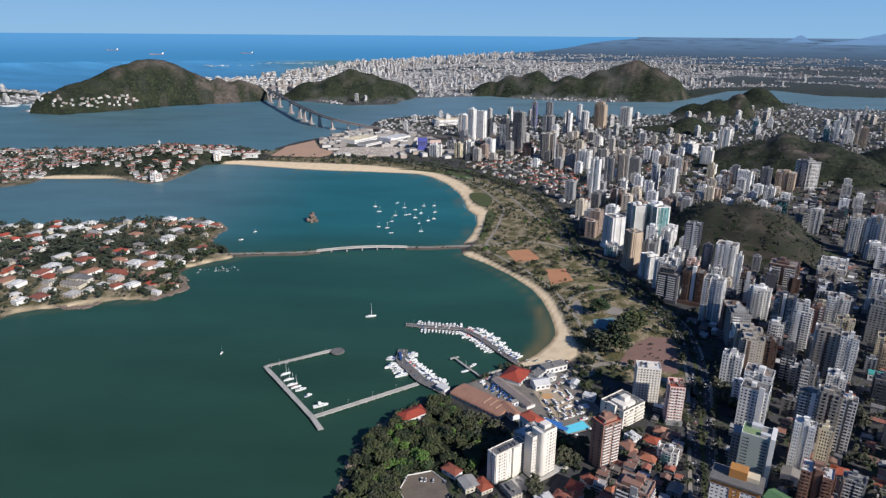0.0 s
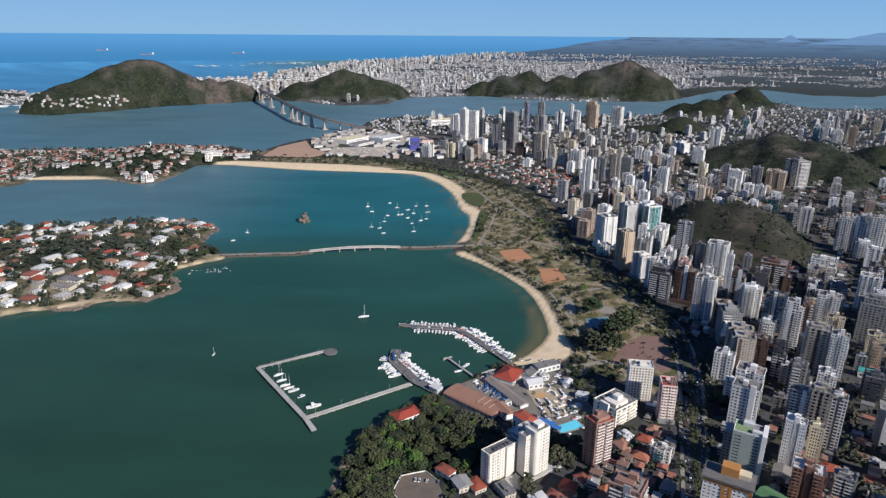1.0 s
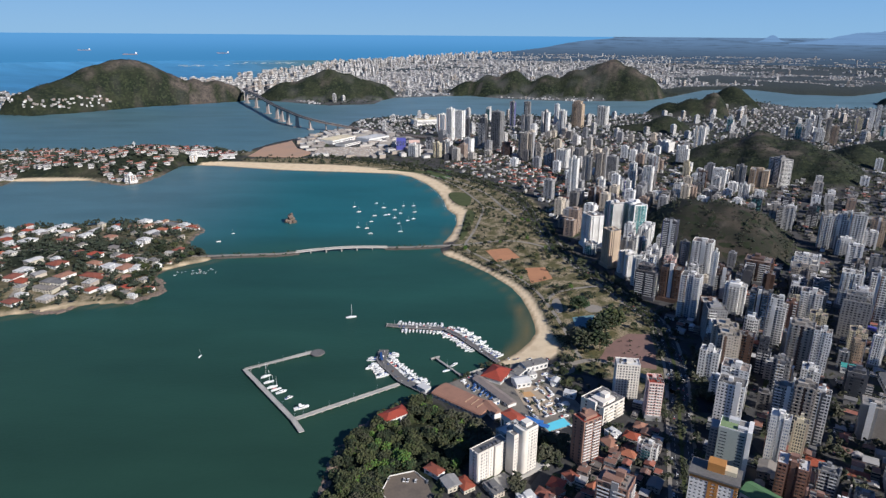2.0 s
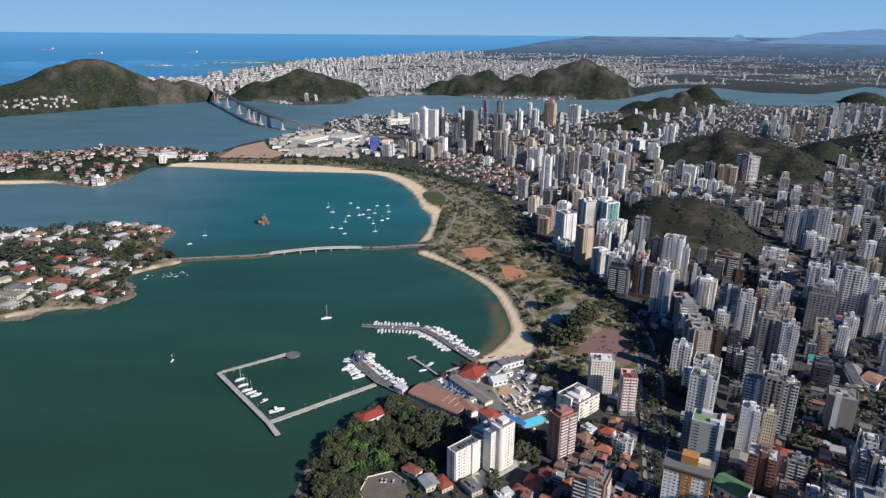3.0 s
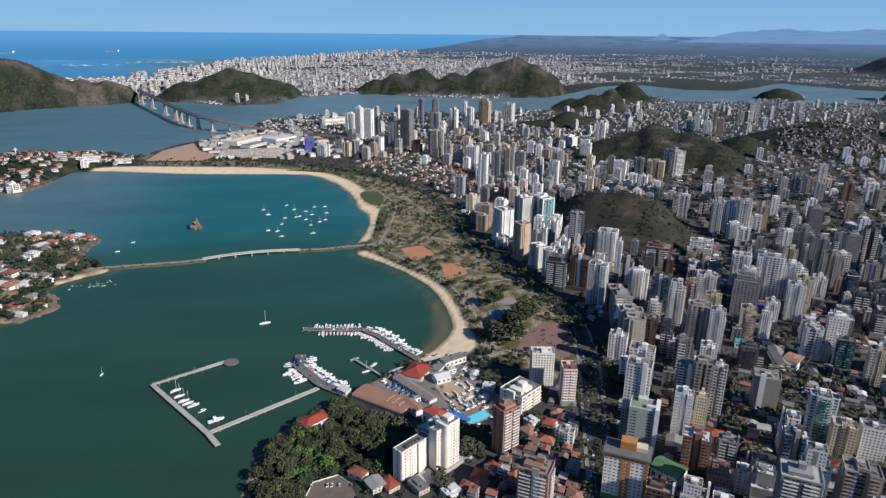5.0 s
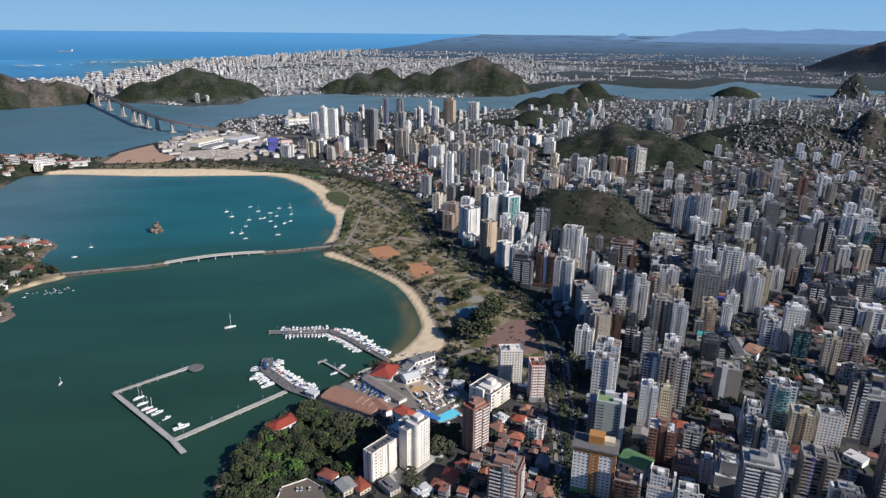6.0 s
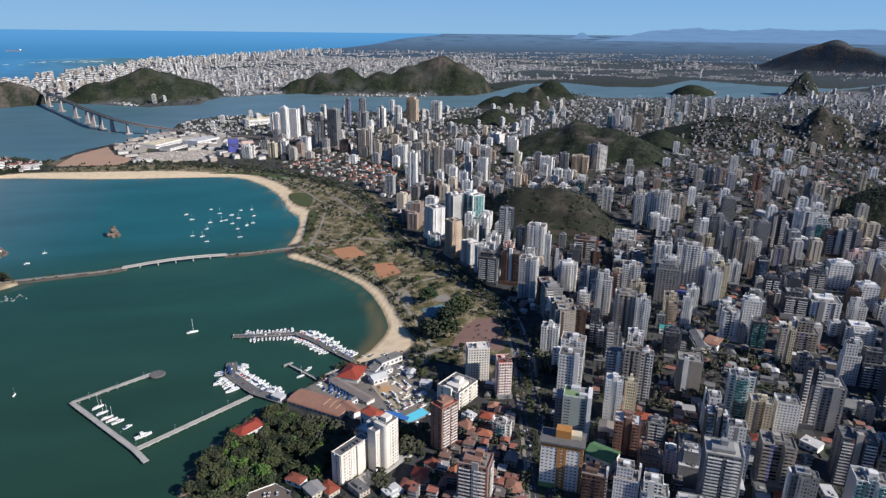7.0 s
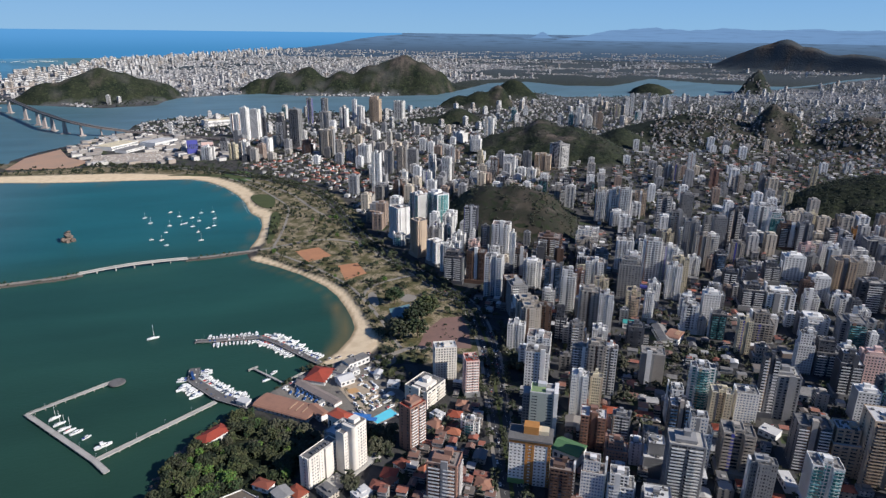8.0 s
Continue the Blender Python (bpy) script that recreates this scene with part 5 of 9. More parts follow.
# ---------------------------------------------------------------- boats
def hull(bm, l, b, h, m=0, stern=0.8):
    """A boat's hull with a raked bow, the stern at -l/2."""
    sec = [(-l / 2, b / 2 * stern, 0.0, h * 0.9), (-l * 0.2, b / 2, 0.0, h * 0.9), (l * 0.15, b / 2 * 0.95, 0.0, h), (l * 0.36, b / 2 * 0.55, 0.05, h * 1.1), (l / 2, 0.05, 0.35, h * 1.25)]
    rows = [[bm.verts.new(p) for p in ((x, -w * 0.6, z0 - 0.3), (x, -w, z1), (x, w, z1), (x, w * 0.6, z0 - 0.3))] for x, w, z0, z1 in sec]
    for p, q in zip(rows, rows[1:]):
        for k in range(4):
            bm.faces.new((p[k], q[k], q[(k + 1) % 4], p[(k + 1) % 4])).material_index = m
    bm.faces.new(rows[0]).material_index = m
    bm.faces.new(rows[-1][::-1]).material_index = m


def motor_boat(kind):
    l, b, h = ((8.5, 2.9, 1.1), (11.5, 3.6, 1.5), (15.0, 4.4, 1.9))[kind]
    ob = thing("motor_boat", ("small white motor boat with a canvas cover", "white motor cruiser with a dark windscreen", "large white motor yacht with a flying bridge")[kind], "boat", "boats of the marina")
    bm = bmesh.new()
    hull(bm, l, b, h)
    part("hull", bm, M["boatwhite"], ob)
    bm = bmesh.new()
    ring = [(-l * 0.18, -b * 0.36), (l * 0.16, -b * 0.34), (l * 0.28, 0), (l * 0.16, b * 0.34), (-l * 0.18, b * 0.36)]
    prism(bm, ring, h * 0.9, h * 0.9 + 1.3, 0, 0.8)
    cab = part("cabin", bm, M["boatwhite"], ob)
    bm = bmesh.new()
    prism(bm, [(x * 0.96, y * 1.03) for x, y in ring], h * 0.9 + 0.45, h * 0.9 + 0.95, 0, 0.93)
    part("windscreen", bm, M["glass"], cab, "dark windscreen")
    bm = bmesh.new()
    if kind == 2:
        box(bm, -l * 0.16, l * 0.05, -b * 0.28, b * 0.28, h * 0.9 + 1.3, h * 0.9 + 2.2)
        box(bm, -l * 0.17, l * 0.02, -b * 0.3, b * 0.3, h * 0.9 + 3.2, h * 0.9 + 3.35)
        part("flying_bridge", bm, M["boatwhite"], ob)
    else:
        box(bm, -l * 0.46, -l * 0.2, -b * 0.38, b * 0.38, h * 0.9, h * 0.9 + 0.25)
        part("cover", bm, M["canvas"], ob)
    return ob


def sail_boat():
    ob = thing("sailing_boat", "white sailing boat at anchor with bare mast", "boat", "boats at anchor")
    bm = bmesh.new()
    hull(bm, 11, 3.3, 1.2, stern=0.6)
    part("hull", bm, M["boatwhite"], ob)
    bm = bmesh.new()
    prism(bm, [(-2.5, -1), (1.5, -0.9), (2.6, 0), (1.5, 0.9), (-2.5, 1)], 1.1, 1.7, 0, 0.85)
    part("cabin", bm, M["boatwhite"], ob)
    bm = bmesh.new()
    prism(bm, circle(0.14, 6, 0.8), 1.2, 15)
    part("mast", bm, M["boatwhite"], ob)
    bm = bmesh.new()
    box(bm, -4.4, 0.8, -0.18, 0.18, 2.3, 2.65)
    part("boom", bm, M["canvas"], ob)
    return ob


BOATS = {}


def moor(kind, x, y, heading, size=1.0):
    """kind 0 to 2: motor boats; 3: sailing boat. heading: degrees from +x."""
    m = Matrix.LocRotScale(Vector((x, y, 0.05)), Euler((0, 0, radians(heading))), Vector((size,) * 3))
    if kind not in BOATS:
        BOATS[kind] = sail_boat() if kind == 3 else motor_boat(kind)
        BOATS[kind].matrix_basis = m
        return
    copy_thing(BOATS[kind], Matrix.Identity(4)).matrix_basis = m


rb = random.Random(5)


def berth(path, width, side, first, last, kinds, pitch):
    pts = along(path, pitch)
    for x, y, ux, uy in pts[int(first * len(pts)):int(last * len(pts))]:
        k = rb.choice(kinds)
        l = (8.5, 11.5, 15.0, 11.0)[k]
        size = rb.uniform(0.74, 1.1)
        off = width / 2 + l * size / 2 + 0.8
        moor(k, x - uy * side * off, y + ux * side * off, math.degrees(math.atan2(ux * side, -uy * side)) + rb.uniform(-10, 10), size)


berth(QUAY_B, 7.5, -1, 0.14, 0.40, (0, 0, 1), 4.4)
berth(QUAY_B, 7.5, 1, 0.1, 0.97, (1, 1, 2, 1), 4.6)
berth(QUAY_B, 7.5, -1, 0.44, 0.80, (1, 0, 1), 4.2)
berth(QUAY_A, 11.0, -1, 0.12, 0.98, (1, 2, 1, 1), 4.7)
berth(QUAY_A, 11.0, 1, 0.50, 0.86, (1, 1, 2), 4.6)
for (x, y), k, a in zip(PIER_YACHTS, (3, 3, 3, 3, 1, 0), (35, 30, 28, 32, 30, 35)):
    moor(k, x, y, a)
moor(2, *MOTOR_YACHT, 25, 1.0)
moor(3, *BAY_YACHT, 15, 1.25)
moor(3, *BAY_DINGHY, 80, 0.6)
for x, y in MOORED:
    moor(3 if rb.random() < 0.75 else 1, x, y, 20 + rb.uniform(-15, 15), rb.uniform(0.6, 0.85))
for x, y, k in ((27, 618, 3), (36, 631, 1), (45, 588, 2), (18, 580, 1), (34, 590, 1)):
    moor(k, x, y, 30 + rb.uniform(-20, 20), 0.9)
for _ in range(26):
    x = rb.uniform(-380, -312)
    moor(0, x, 914 + rb.uniform(0, 24) + 0.2 * (x + 380), rb.uniform(0, 90), 0.28)


# ---------------------------------------------------------------- causeway and the low bridge to the island
causeway = bmesh.new()
ribbon(causeway, bent([(-345, 998), (-286, 1005), (-236, 1008), (-206, 1018)]), 13, -3, 2.4)
tagged(part("causeway", causeway, M["darkrock"]), "stone causeway with a road to the island", "causeway", kind="structure")
causeway = bmesh.new()
ribbon(causeway, [(-62, 1040), (-20, 1041), (20, 1047), (44, 1049)], 12, -3, 2.4)
tagged(part("causeway", causeway, M["darkrock"]), "stone causeway with a road to the beach", "causeway", kind="structure")
rd = bmesh.new()
ribbon(rd, bent([(-352, 1000), (-286, 1006), (-236, 1009), (-208, 1019)]), 7.5, 2.3, 2.8)
ribbon(rd, [(-60, 1041), (-20, 1042), (20, 1048), (60, 1052)], 7.5, 2.3, 2.8)
tagged(part("road", rd, M["paving"]), "pale narrow road along the causeway", "road", kind="structure")
low = thing("low_bridge", "low concrete road bridge between island and beach", "bridge")
line = [(-212 + 153 * k / 12, 1017.5 + 24 * k / 12) for k in range(13)]
rise = [2.0 + 3.4 * math.sin(math.pi * k / 12) for k in range(13)]
bm = bmesh.new()
ribbon(bm, line, 8.5, 0.0, 0.9, heights=rise)
part("deck", bm, M["concrete"], low)
for off in (-4.0, 4.0):
    bm = bmesh.new()
    ribbon(bm, [(x - 0.155 * off, y + off) for x, y in line], 0.25, 0.9, 1.9, heights=rise)
    part("parapet", bm, M["concrete"], low)
for k in (2, 4, 6, 8, 10):
    bm = bmesh.new()
    box(bm, line[k][0] - 0.7, line[k][0] + 0.7, line[k][1] - 3.4, line[k][1] + 3.4, -4, rise[k] + 0.1)
    part("bridge_pier", bm, M["concrete"], low)

# ---------------------------------------------------------------- the long high bridge across the channel
high = thing("high_bridge", "long high concrete bridge curving over the channel", "bridge")
HIGH = [(-905, 4160, 50), (-968, 4035, 51), (-1005, 3870, 54), (-972, 3620, 62)] + [(x, y, z) for x, y, z in SPAN] + [(-200, 2400, 14), (-130, 2350, 11), (-20, 2270, 10), (95, 2190, 9)]
HIGH = bent(HIGH, 2)
bm = bmesh.new()
ribbon(bm, [(x, y) for x, y, z in HIGH], 18, -4.0, 0.0, warp=True, heights=[z for x, y, z in HIGH])
part("deck", bm, M["pinkgrey"], high)
bm = bmesh.new()
ribbon(bm, [(x, y) for x, y, z in HIGH], 15, 0.0, 0.25, warp=True, heights=[z for x, y, z in HIGH])
part("carriageway", bm, M["asphalt"], high)
for off in (-8.7, 8.7):
    bm = bmesh.new()
    ribbon(bm, [(x + off, y + off * 0.3) for x, y, z in HIGH], 0.4, 0.0, 1.3, warp=True, heights=[z for x, y, z in HIGH])
    part("parapet", bm, M["bridgepale"], high)
for k, (x, y, z) in enumerate(SPAN + [(-240, 2420, 17), (-200, 2400, 14), (-165, 2375, 12), (-130, 2350, 11), (-75, 2310, 10), (-20, 2270, 10), (40, 2230, 9), (-972, 3620, 62), (-1000, 3760, 58), (-1000, 3900, 54), (-968, 4035, 51)]):
    bm = bmesh.new()
    w = 7.5 if k < 8 else 4.0
    p, s = lay(x, y, 0)
    prism(bm, [(-w, -w * 0.5), (w, -w * 0.5), (w, w * 0.5), (-w, w * 0.5)], 0, z - 3.9, 0, 0.62)
    pr = part("bridge_pier", bm, M["bridgepale"], high)
    if k < 8:
        bm = bmesh.new()
        box(bm, -12, 12, -10, 10, -3, 3.5)
        part("footing", bm, M["bridgepale"], pr)
    pr.matrix_basis = Matrix.LocRotScale(p, Euler((0, 0, radians(-62 if k > 6 else -25))), Vector((s, s, s)))

# ---------------------------------------------------------------- rock islet, ships
def boulder(bm, c, r, rn, squash=0.8):
    v = [bm.verts.new((c[0] + x * r * rn.uniform(0.75, 1.25), c[1] + y * r * rn.uniform(0.75, 1.25), c[2] + z * r * squash * rn.uniform(0.8, 1.2))) for x, y, z in ICO]
    for a, b, d in ICO_F:
        bm.faces.new((v[a], v[b], v[d]))


isl = thing("rock_islet", "brown rock stack standing in the bay", "rock")
for c, r in (((0, 0, 2), 7), ((4, 2, 5), 6), ((1, -2, 9), 5.5), ((-4, 1, 3), 5), ((6, -4, 1.5), 5), ((2, 3, 11), 4.2), ((-1, -5, 1), 4), ((3, -1, 14), 2.6)):
    bm = bmesh.new()
    boulder(bm, c, r, rb)
    part("boulder", bm, M["rock"], isl)
isl.matrix_basis = Matrix.LocRotScale(Vector((-257, 1204, -0.5)), Euler((0, 0, 0.5)), Vector((1.25, 1.25, 1.3)))
for i, (b, d, l) in enumerate(((-26.4, 15500, 230), (-23.3, 12350, 230), (-16.4, 12900, 220))):
    ob = thing("cargo_ship", "long red-hulled cargo ship at anchor out at sea", "ship", "ships at anchor")
    bm = bmesh.new()
    hull(bm, l, l * 0.15, l * 0.06)
    part("hull", bm, M["rust"], ob)
    bm = bmesh.new()
    box(bm, -l * 0.46, -l * 0.36, -l * 0.06, l * 0.06, l * 0.05, l * 0.16)
    part("deckhouse", bm, M["white"], ob)
    p, s = lay(d * math.sin(radians(b)), d * math.cos(radians(b)), 0)
    ob.matrix_basis = Matrix.LocRotScale(p, Euler((0, 0, radians(b * -1 + 180))), Vector((s, s, s)))


# ---------------------------------------------------------------- halls and low buildings
def hall(name, x, y, bearing, width, length, height, roof, colour, label, walls="white"):
    ob = thing(name, label, "building")
    place, s = lay(x, y, ground_z(x, y))
    a, b, h = length / 2, width / 2, height
    bm = bmesh.new()
    box(bm, -a, a, -b, b, -1, h)
    part("wall", bm, M[walls], ob)
    n = max(2, int(length / 5))
    win = bmesh.new()
    for k in range(n):
        for side in (-1, 1):
            box(win, -a + (k + 0.25) * length / n, -a + (k + 0.75) * length / n, side * (b + 0.04) - 0.06, side * (b + 0.04) + 0.06, h * 0.35, h * 0.7)
    part("glazing", win, M["glass"], ob, kind="stuff")
    rf = bmesh.new()
    e = 0.8
    if roof == "flat":
        box(rf, -a - 0.2, a + 0.2, -b - 0.2, b + 0.2, h, h + 0.5)
        for k in range(max(2, int(length * width / 260))):
            u, v = rb.uniform(-a * 0.85, a * 0.7), rb.uniform(-b * 0.8, b * 0.6)
            box(rf, u, u + rb.uniform(1.2, 4), v, v + rb.uniform(1.2, 3), h + 0.5, h + rb.uniform(1, 2.4))
    elif roof == "barrel":
        n = 9
        rows = []
        for k in range(n + 1):
            t = math.pi * k / n
            rows.append([rf.verts.new((q * (a + e), -(b + e) * math.cos(t), h + b * 0.24 * math.sin(t))) for q in (-1, -0.6, -0.2, 0.2, 0.6, 1)])
        for p, q in zip(rows, rows[1:]):
            for k in range(5):
                rf.faces.new((p[k], p[k + 1], q[k + 1], q[k]))
        for k in (0, -1):
            rf.faces.new([r[k] for r in rows])
    else:
        g = a - b if roof == "hip" else a + e
        v = [rf.verts.new(p) for p in ((-a - e, -b - e, h), (a + e, -b - e, h), (a + e, b + e, h), (-a - e, b + e, h), (-g, 0, h + b * 0.42), (g, 0, h + b * 0.42))]
        for f in ((0, 1, 5, 4), (2, 3, 4, 5), (0, 4, 3), (1, 2, 5), (3, 2, 1, 0)):
            rf.faces.new([v[i] for i in f])
    rib = part("roof", rf, M[colour], ob)
    if roof == "barrel":
        for k in range(1, 4):
            bm = bmesh.new()
            box(bm, k * a * 0.24 - 0.6, k * a * 0.24 + 0.6, -b * 0.55, b * 0.55, h + b * 0.17, h + b * 0.258)
            part("skylight", bm, M["skylight"], rib)
    TAKEN.append((x, y, max(width, length) * 0.5))
    ob.matrix_basis = Matrix.LocRotScale(place, Euler((0, 0, radians(90 - bearing))), Vector((s, s, s)))
    return ob


M["tealroof"] = material("teal_roof_sheet", (0.05, 0.30, 0.28), 0.7)

# name, middle, bearing, width, length, height, roof, roof colour, label
hall('club_house', 80.5, 602, 33, 23, 29, 4.6, 'hip', 'redsheet', 'broad club house with a red hipped roof by the quay')
hall('club_wing', 105, 606.5, 38, 11, 22, 4.6, 'flat', 'roofgrey', 'low white club wing with a grey flat roof')
hall('boat_store', 123.2, 618.2, 65.2, 12, 27.9, 7, 'flat', 'roofgrey', 'white boat store with a dark flat roof')
hall('club_office', 103.7, 583.9, 73.4, 14, 15.9, 6, 'gable', 'roofwhite', 'white club office with a pale sheet roof')
hall('long_shed', 73.5, 568, 149, 10, 59.8, 4, 'gable', 'pinkgrey', 'long shed with a grey sheet roof')
hall('sports_hall', 40.9, 551.9, 132.1, 24, 61.1, 3.6, 'barrel', 'claysheet', 'sports hall with a curved clay-coloured roof')
hall('workshop', 67.6, 532.2, 155.4, 10, 21, 6, 'gable', 'claysheet', 'workshop with a clay-coloured sheet roof')
hall('lodge', -26.7, 524.9, 54.4, 15, 27, 6.2, 'hip', 'redsheet', 'lodge with a red hipped roof among the trees')
hall('villa', 9.9, 443.2, 131.9, 9, 14.9, 5, 'hip', 'terracotta', 'white villa with a clay-tile roof by the car park')
hall('green_hall', 262.3, 398.3, 144, 19, 23, 11, 'gable', 'greenroof', 'market hall with a green sheet roof')
hall('barrel_hall', 496.4, 552.8, 146, 24, 14.8, 9, 'barrel', 'claysheet', 'hall with a curved clay-coloured roof')
hall('dark_shed', 486.4, 563.6, -157.2, 13, 42.7, 8, 'gable', 'roofgrey', 'long shed with a dark roof')
hall('teal_shed', 468.9, 601.7, 123.2, 12, 19.1, 7, 'flat', 'tealroof', 'low building with a teal roof')
hall('white_hall', 454.2, 367.3, 159.3, 13, 15.8, 6, 'flat', 'roofwhite', 'low hall with a white roof')
hall('white_shed', 413.2, 309.3, -152.6, 9, 20.9, 6, 'flat', 'roofwhite', 'shed with a white sheet roof')
hall('warehouse', 992.3, 1001, 164.4, 18, 63.6, 8, 'flat', 'roofwhite', 'warehouse with a white flat roof')
hall('garage', 540.9, 406.7, 123.4, 20, 21, 6, 'flat', 'roofgrey', 'low garage with a flat roof')
hall('blue_shed', 552.9, 704.7, 140.2, 14, 28.3, 6, 'gable', 'blue', 'low shed with a blue roof')
hall('mall', -286.3, 2192.3, 31.9, 60, 122.3, 12, 'flat', 'cream', 'broad shopping hall with a pale roof')
hall('mall', -166.5, 2209.5, 38.1, 60, 101.6, 14, 'flat', 'roofwhite', 'shopping hall with a white roof and a plain front')
hall('mall', -242.3, 2121.8, 31.8, 40, 85.1, 8, 'flat', 'roofgrey', 'low shop row with a grey roof')
hall('assembly_hall', 22.2, 2636.1, 67.9, 60, 112.7, 22, 'flat', 'cream', 'long assembly hall with cream walls')
hall('blue_block', -63.6, 2030.2, 87.4, 30, 30, 40, 'flat', 'roofgrey', 'block with blue and violet painted walls', 'blue')
hall('pink_block', -22, 2045, 87.4, 26, 34, 30, 'flat', 'roofgrey', 'long block with faded pink walls', 'pink')
hall('annex', 83, 497, 144, 12, 20, 20, 'hip', 'terracotta', 'club annex with a clay-tile roof behind the white towers')

# ---------------------------------------------------------------- courts, lawns, paths, pool, roads
def patch(name, outline, mat, label, category, z=0.12, kind="structure"):
    """A flat piece of ground with a small edge."""
    bm = bmesh.new()
    base = max(ground_z(x, y) for x, y in outline)
    prism(bm, outline, base - 1.5, base + z)
    bmesh.ops.recalc_face_normals(bm, faces=bm.faces)
    return tagged(part(name, bm, mat), label, category, kind=kind)


GRASS = material("dune_grass", (0.060, 0.075, 0.024), 0.95, (0.038, 0.050, 0.017), grain=0.4, stains=0.05, bump=0.6)
LAWN = material("lawn", (0.055, 0.115, 0.032), 0.95, (0.04, 0.08, 0.025), grain=0.4, stains=0.05)
PLAZA_MAT = material("red_paving", (0.21, 0.125, 0.105), 0.9, (0.14, 0.095, 0.085), grain=0.3, stains=0.08)
YARD_GREY = material("worn_yard_paving", (0.20, 0.18, 0.155), 0.9, (0.085, 0.081, 0.076), grain=0.4, stains=0.08)
SANDY = material("sandy_court", (0.50, 0.29, 0.13), 0.95, (0.42, 0.27, 0.15), grain=0.3)
for c in CLAY_COURTS:
    patch("clay_court", c, M["clay"], "orange clay sports court in the park", "sports court", 0.2)
patch("dune_grass", rounded(DUNE_GRASS), GRASS, "green dune grass on the beach", "grass", 0.3)
patch("dune_grass", rounded([(-136, 1712), (-69, 1718), (6, 1690), (72, 1645), (62, 1612), (0, 1660), (-70, 1698)]), GRASS, "low dune grass along the bay beach", "grass", 0.3)
patch("dune_grass", rounded(DUNE_GRASS_SOUTH), GRASS, "strip of dune grass along the beach", "grass", 0.25)
patch("sports_court", BLUE_COURT, M["courtblue"], "fenced blue-green sports court in the park", "sports court", 0.2)
patch("plaza", PLAZA, PLAZA_MAT, "reddish paved plaza in the park", "plaza", 0.2)
for c in PALE_PATHS:
    patch("paved_ground", rounded(c), M["paving"], "pale sandy paved ground near the beach", "pavement", 0.15)
patch("playing_field", rounded(GREEN_FIELD, 1), LAWN, "green playing field near the beach", "field", 0.2)
patch("car_park", CAR_PARK, material("brown_worn_asphalt", (0.150, 0.122, 0.100), 0.9, (0.095, 0.080, 0.068), grain=0.4, stains=0.1), "worn brownish car park among trees", "car park", 0.6)
kerb = bmesh.new()
ribbon(kerb, [CAR_PARK[5]] + CAR_PARK[:4], 0.5, ground_z(-10, 425) - 1.0, ground_z(-10, 425) + 1.5)
tagged(part("garden_wall", kerb, M["white"]), "low white wall round the car park", "wall", kind="structure")
patch("club_yard", CLUB_YARD, YARD_GREY, "paved boat yard of the club", "yard", 0.15)
patch("sand_yard", rounded([(93, 590), (124, 588), (134, 548), (130, 527), (106, 527), (99, 556)], 1), material("pale_sand_yard", (0.40, 0.32, 0.235), 0.95, (0.27, 0.22, 0.17), grain=0.3, stains=0.12), "pale sandy yard between club and pool", "yard", 0.22)
patch("sand_court", YELLOW_SAND, SANDY, "sandy play court beside the club", "sports court", 0.3)
pool = thing("swimming_pool", "bright blue swimming pool with a pale rim", "swimming pool")
bm = bmesh.new()
prism(bm, [(126.5 + (x - 126.5) * 1.12, 510 + (y - 510) * 1.2) for x, y in POOL], 1.5, 3.0)
part("rim", bm, M["paving"], pool)
bm = bmesh.new()
prism(bm, POOL, 2.0, 3.06)
part("pool_water", bm, M["pool"], pool)

AVENUE = bent([(60, 60), (150, 250), (196, 372), (242, 505), (277, 600), (295, 680), (302, 722), (297, 760), (283, 815), (274, 870), (246, 960), (226, 1100), (225, 1250), (222, 1400), (160, 1540), (40, 1700), (-80, 1800), (-300, 1900)], 2)
rd = bmesh.new()
ribbon(rd, AVENUE, 19, 1.5, 2.72)
tagged(part("road", rd, M["asphalt"]), "wide asphalt avenue along the park", "road", kind="structure")
for side in (-1, 1):
    kerb = bmesh.new()
    ribbon(kerb, [(x - uy * side * 11.2, y + ux * side * 11.2) for x, y, ux, uy in along(AVENUE, 12)], 3.2, 1.5, 2.88)
    tagged(part("pavement", kerb, M["paving"]), "pale pavement beside the avenue", "pavement", kind="structure")
kerb = bmesh.new()
ribbon(kerb, [(x, y) for x, y, ux, uy in along(AVENUE, 12)], 3.2, 1.5, 2.9)
tagged(part("central_reserve", kerb, GRASS), "planted strip down the middle of the avenue", "verge", kind="structure")
marks = bmesh.new()
for x, y, ux, uy in along(AVENUE, 9):
    for side in (-5.6, 5.6):
        cx, cy = x - uy * side, y + ux * side
        v = [marks.verts.new((cx + ux * a - uy * b, cy + uy * a + ux * b, 2.735)) for a, b in ((-1.8, -0.1), (1.8, -0.1), (1.8, 0.1), (-1.8, 0.1))]
        marks.faces.new(v)
tagged(part("lane_marks", marks, M["white"]), "white dashed lane marks on the avenue", "road marking", kind="stuff")

# streets of the grid
GRID_B = radians(33.0)
GUX, GUY = math.sin(GRID_B), math.cos(GRID_B)
streets = bmesh.new()


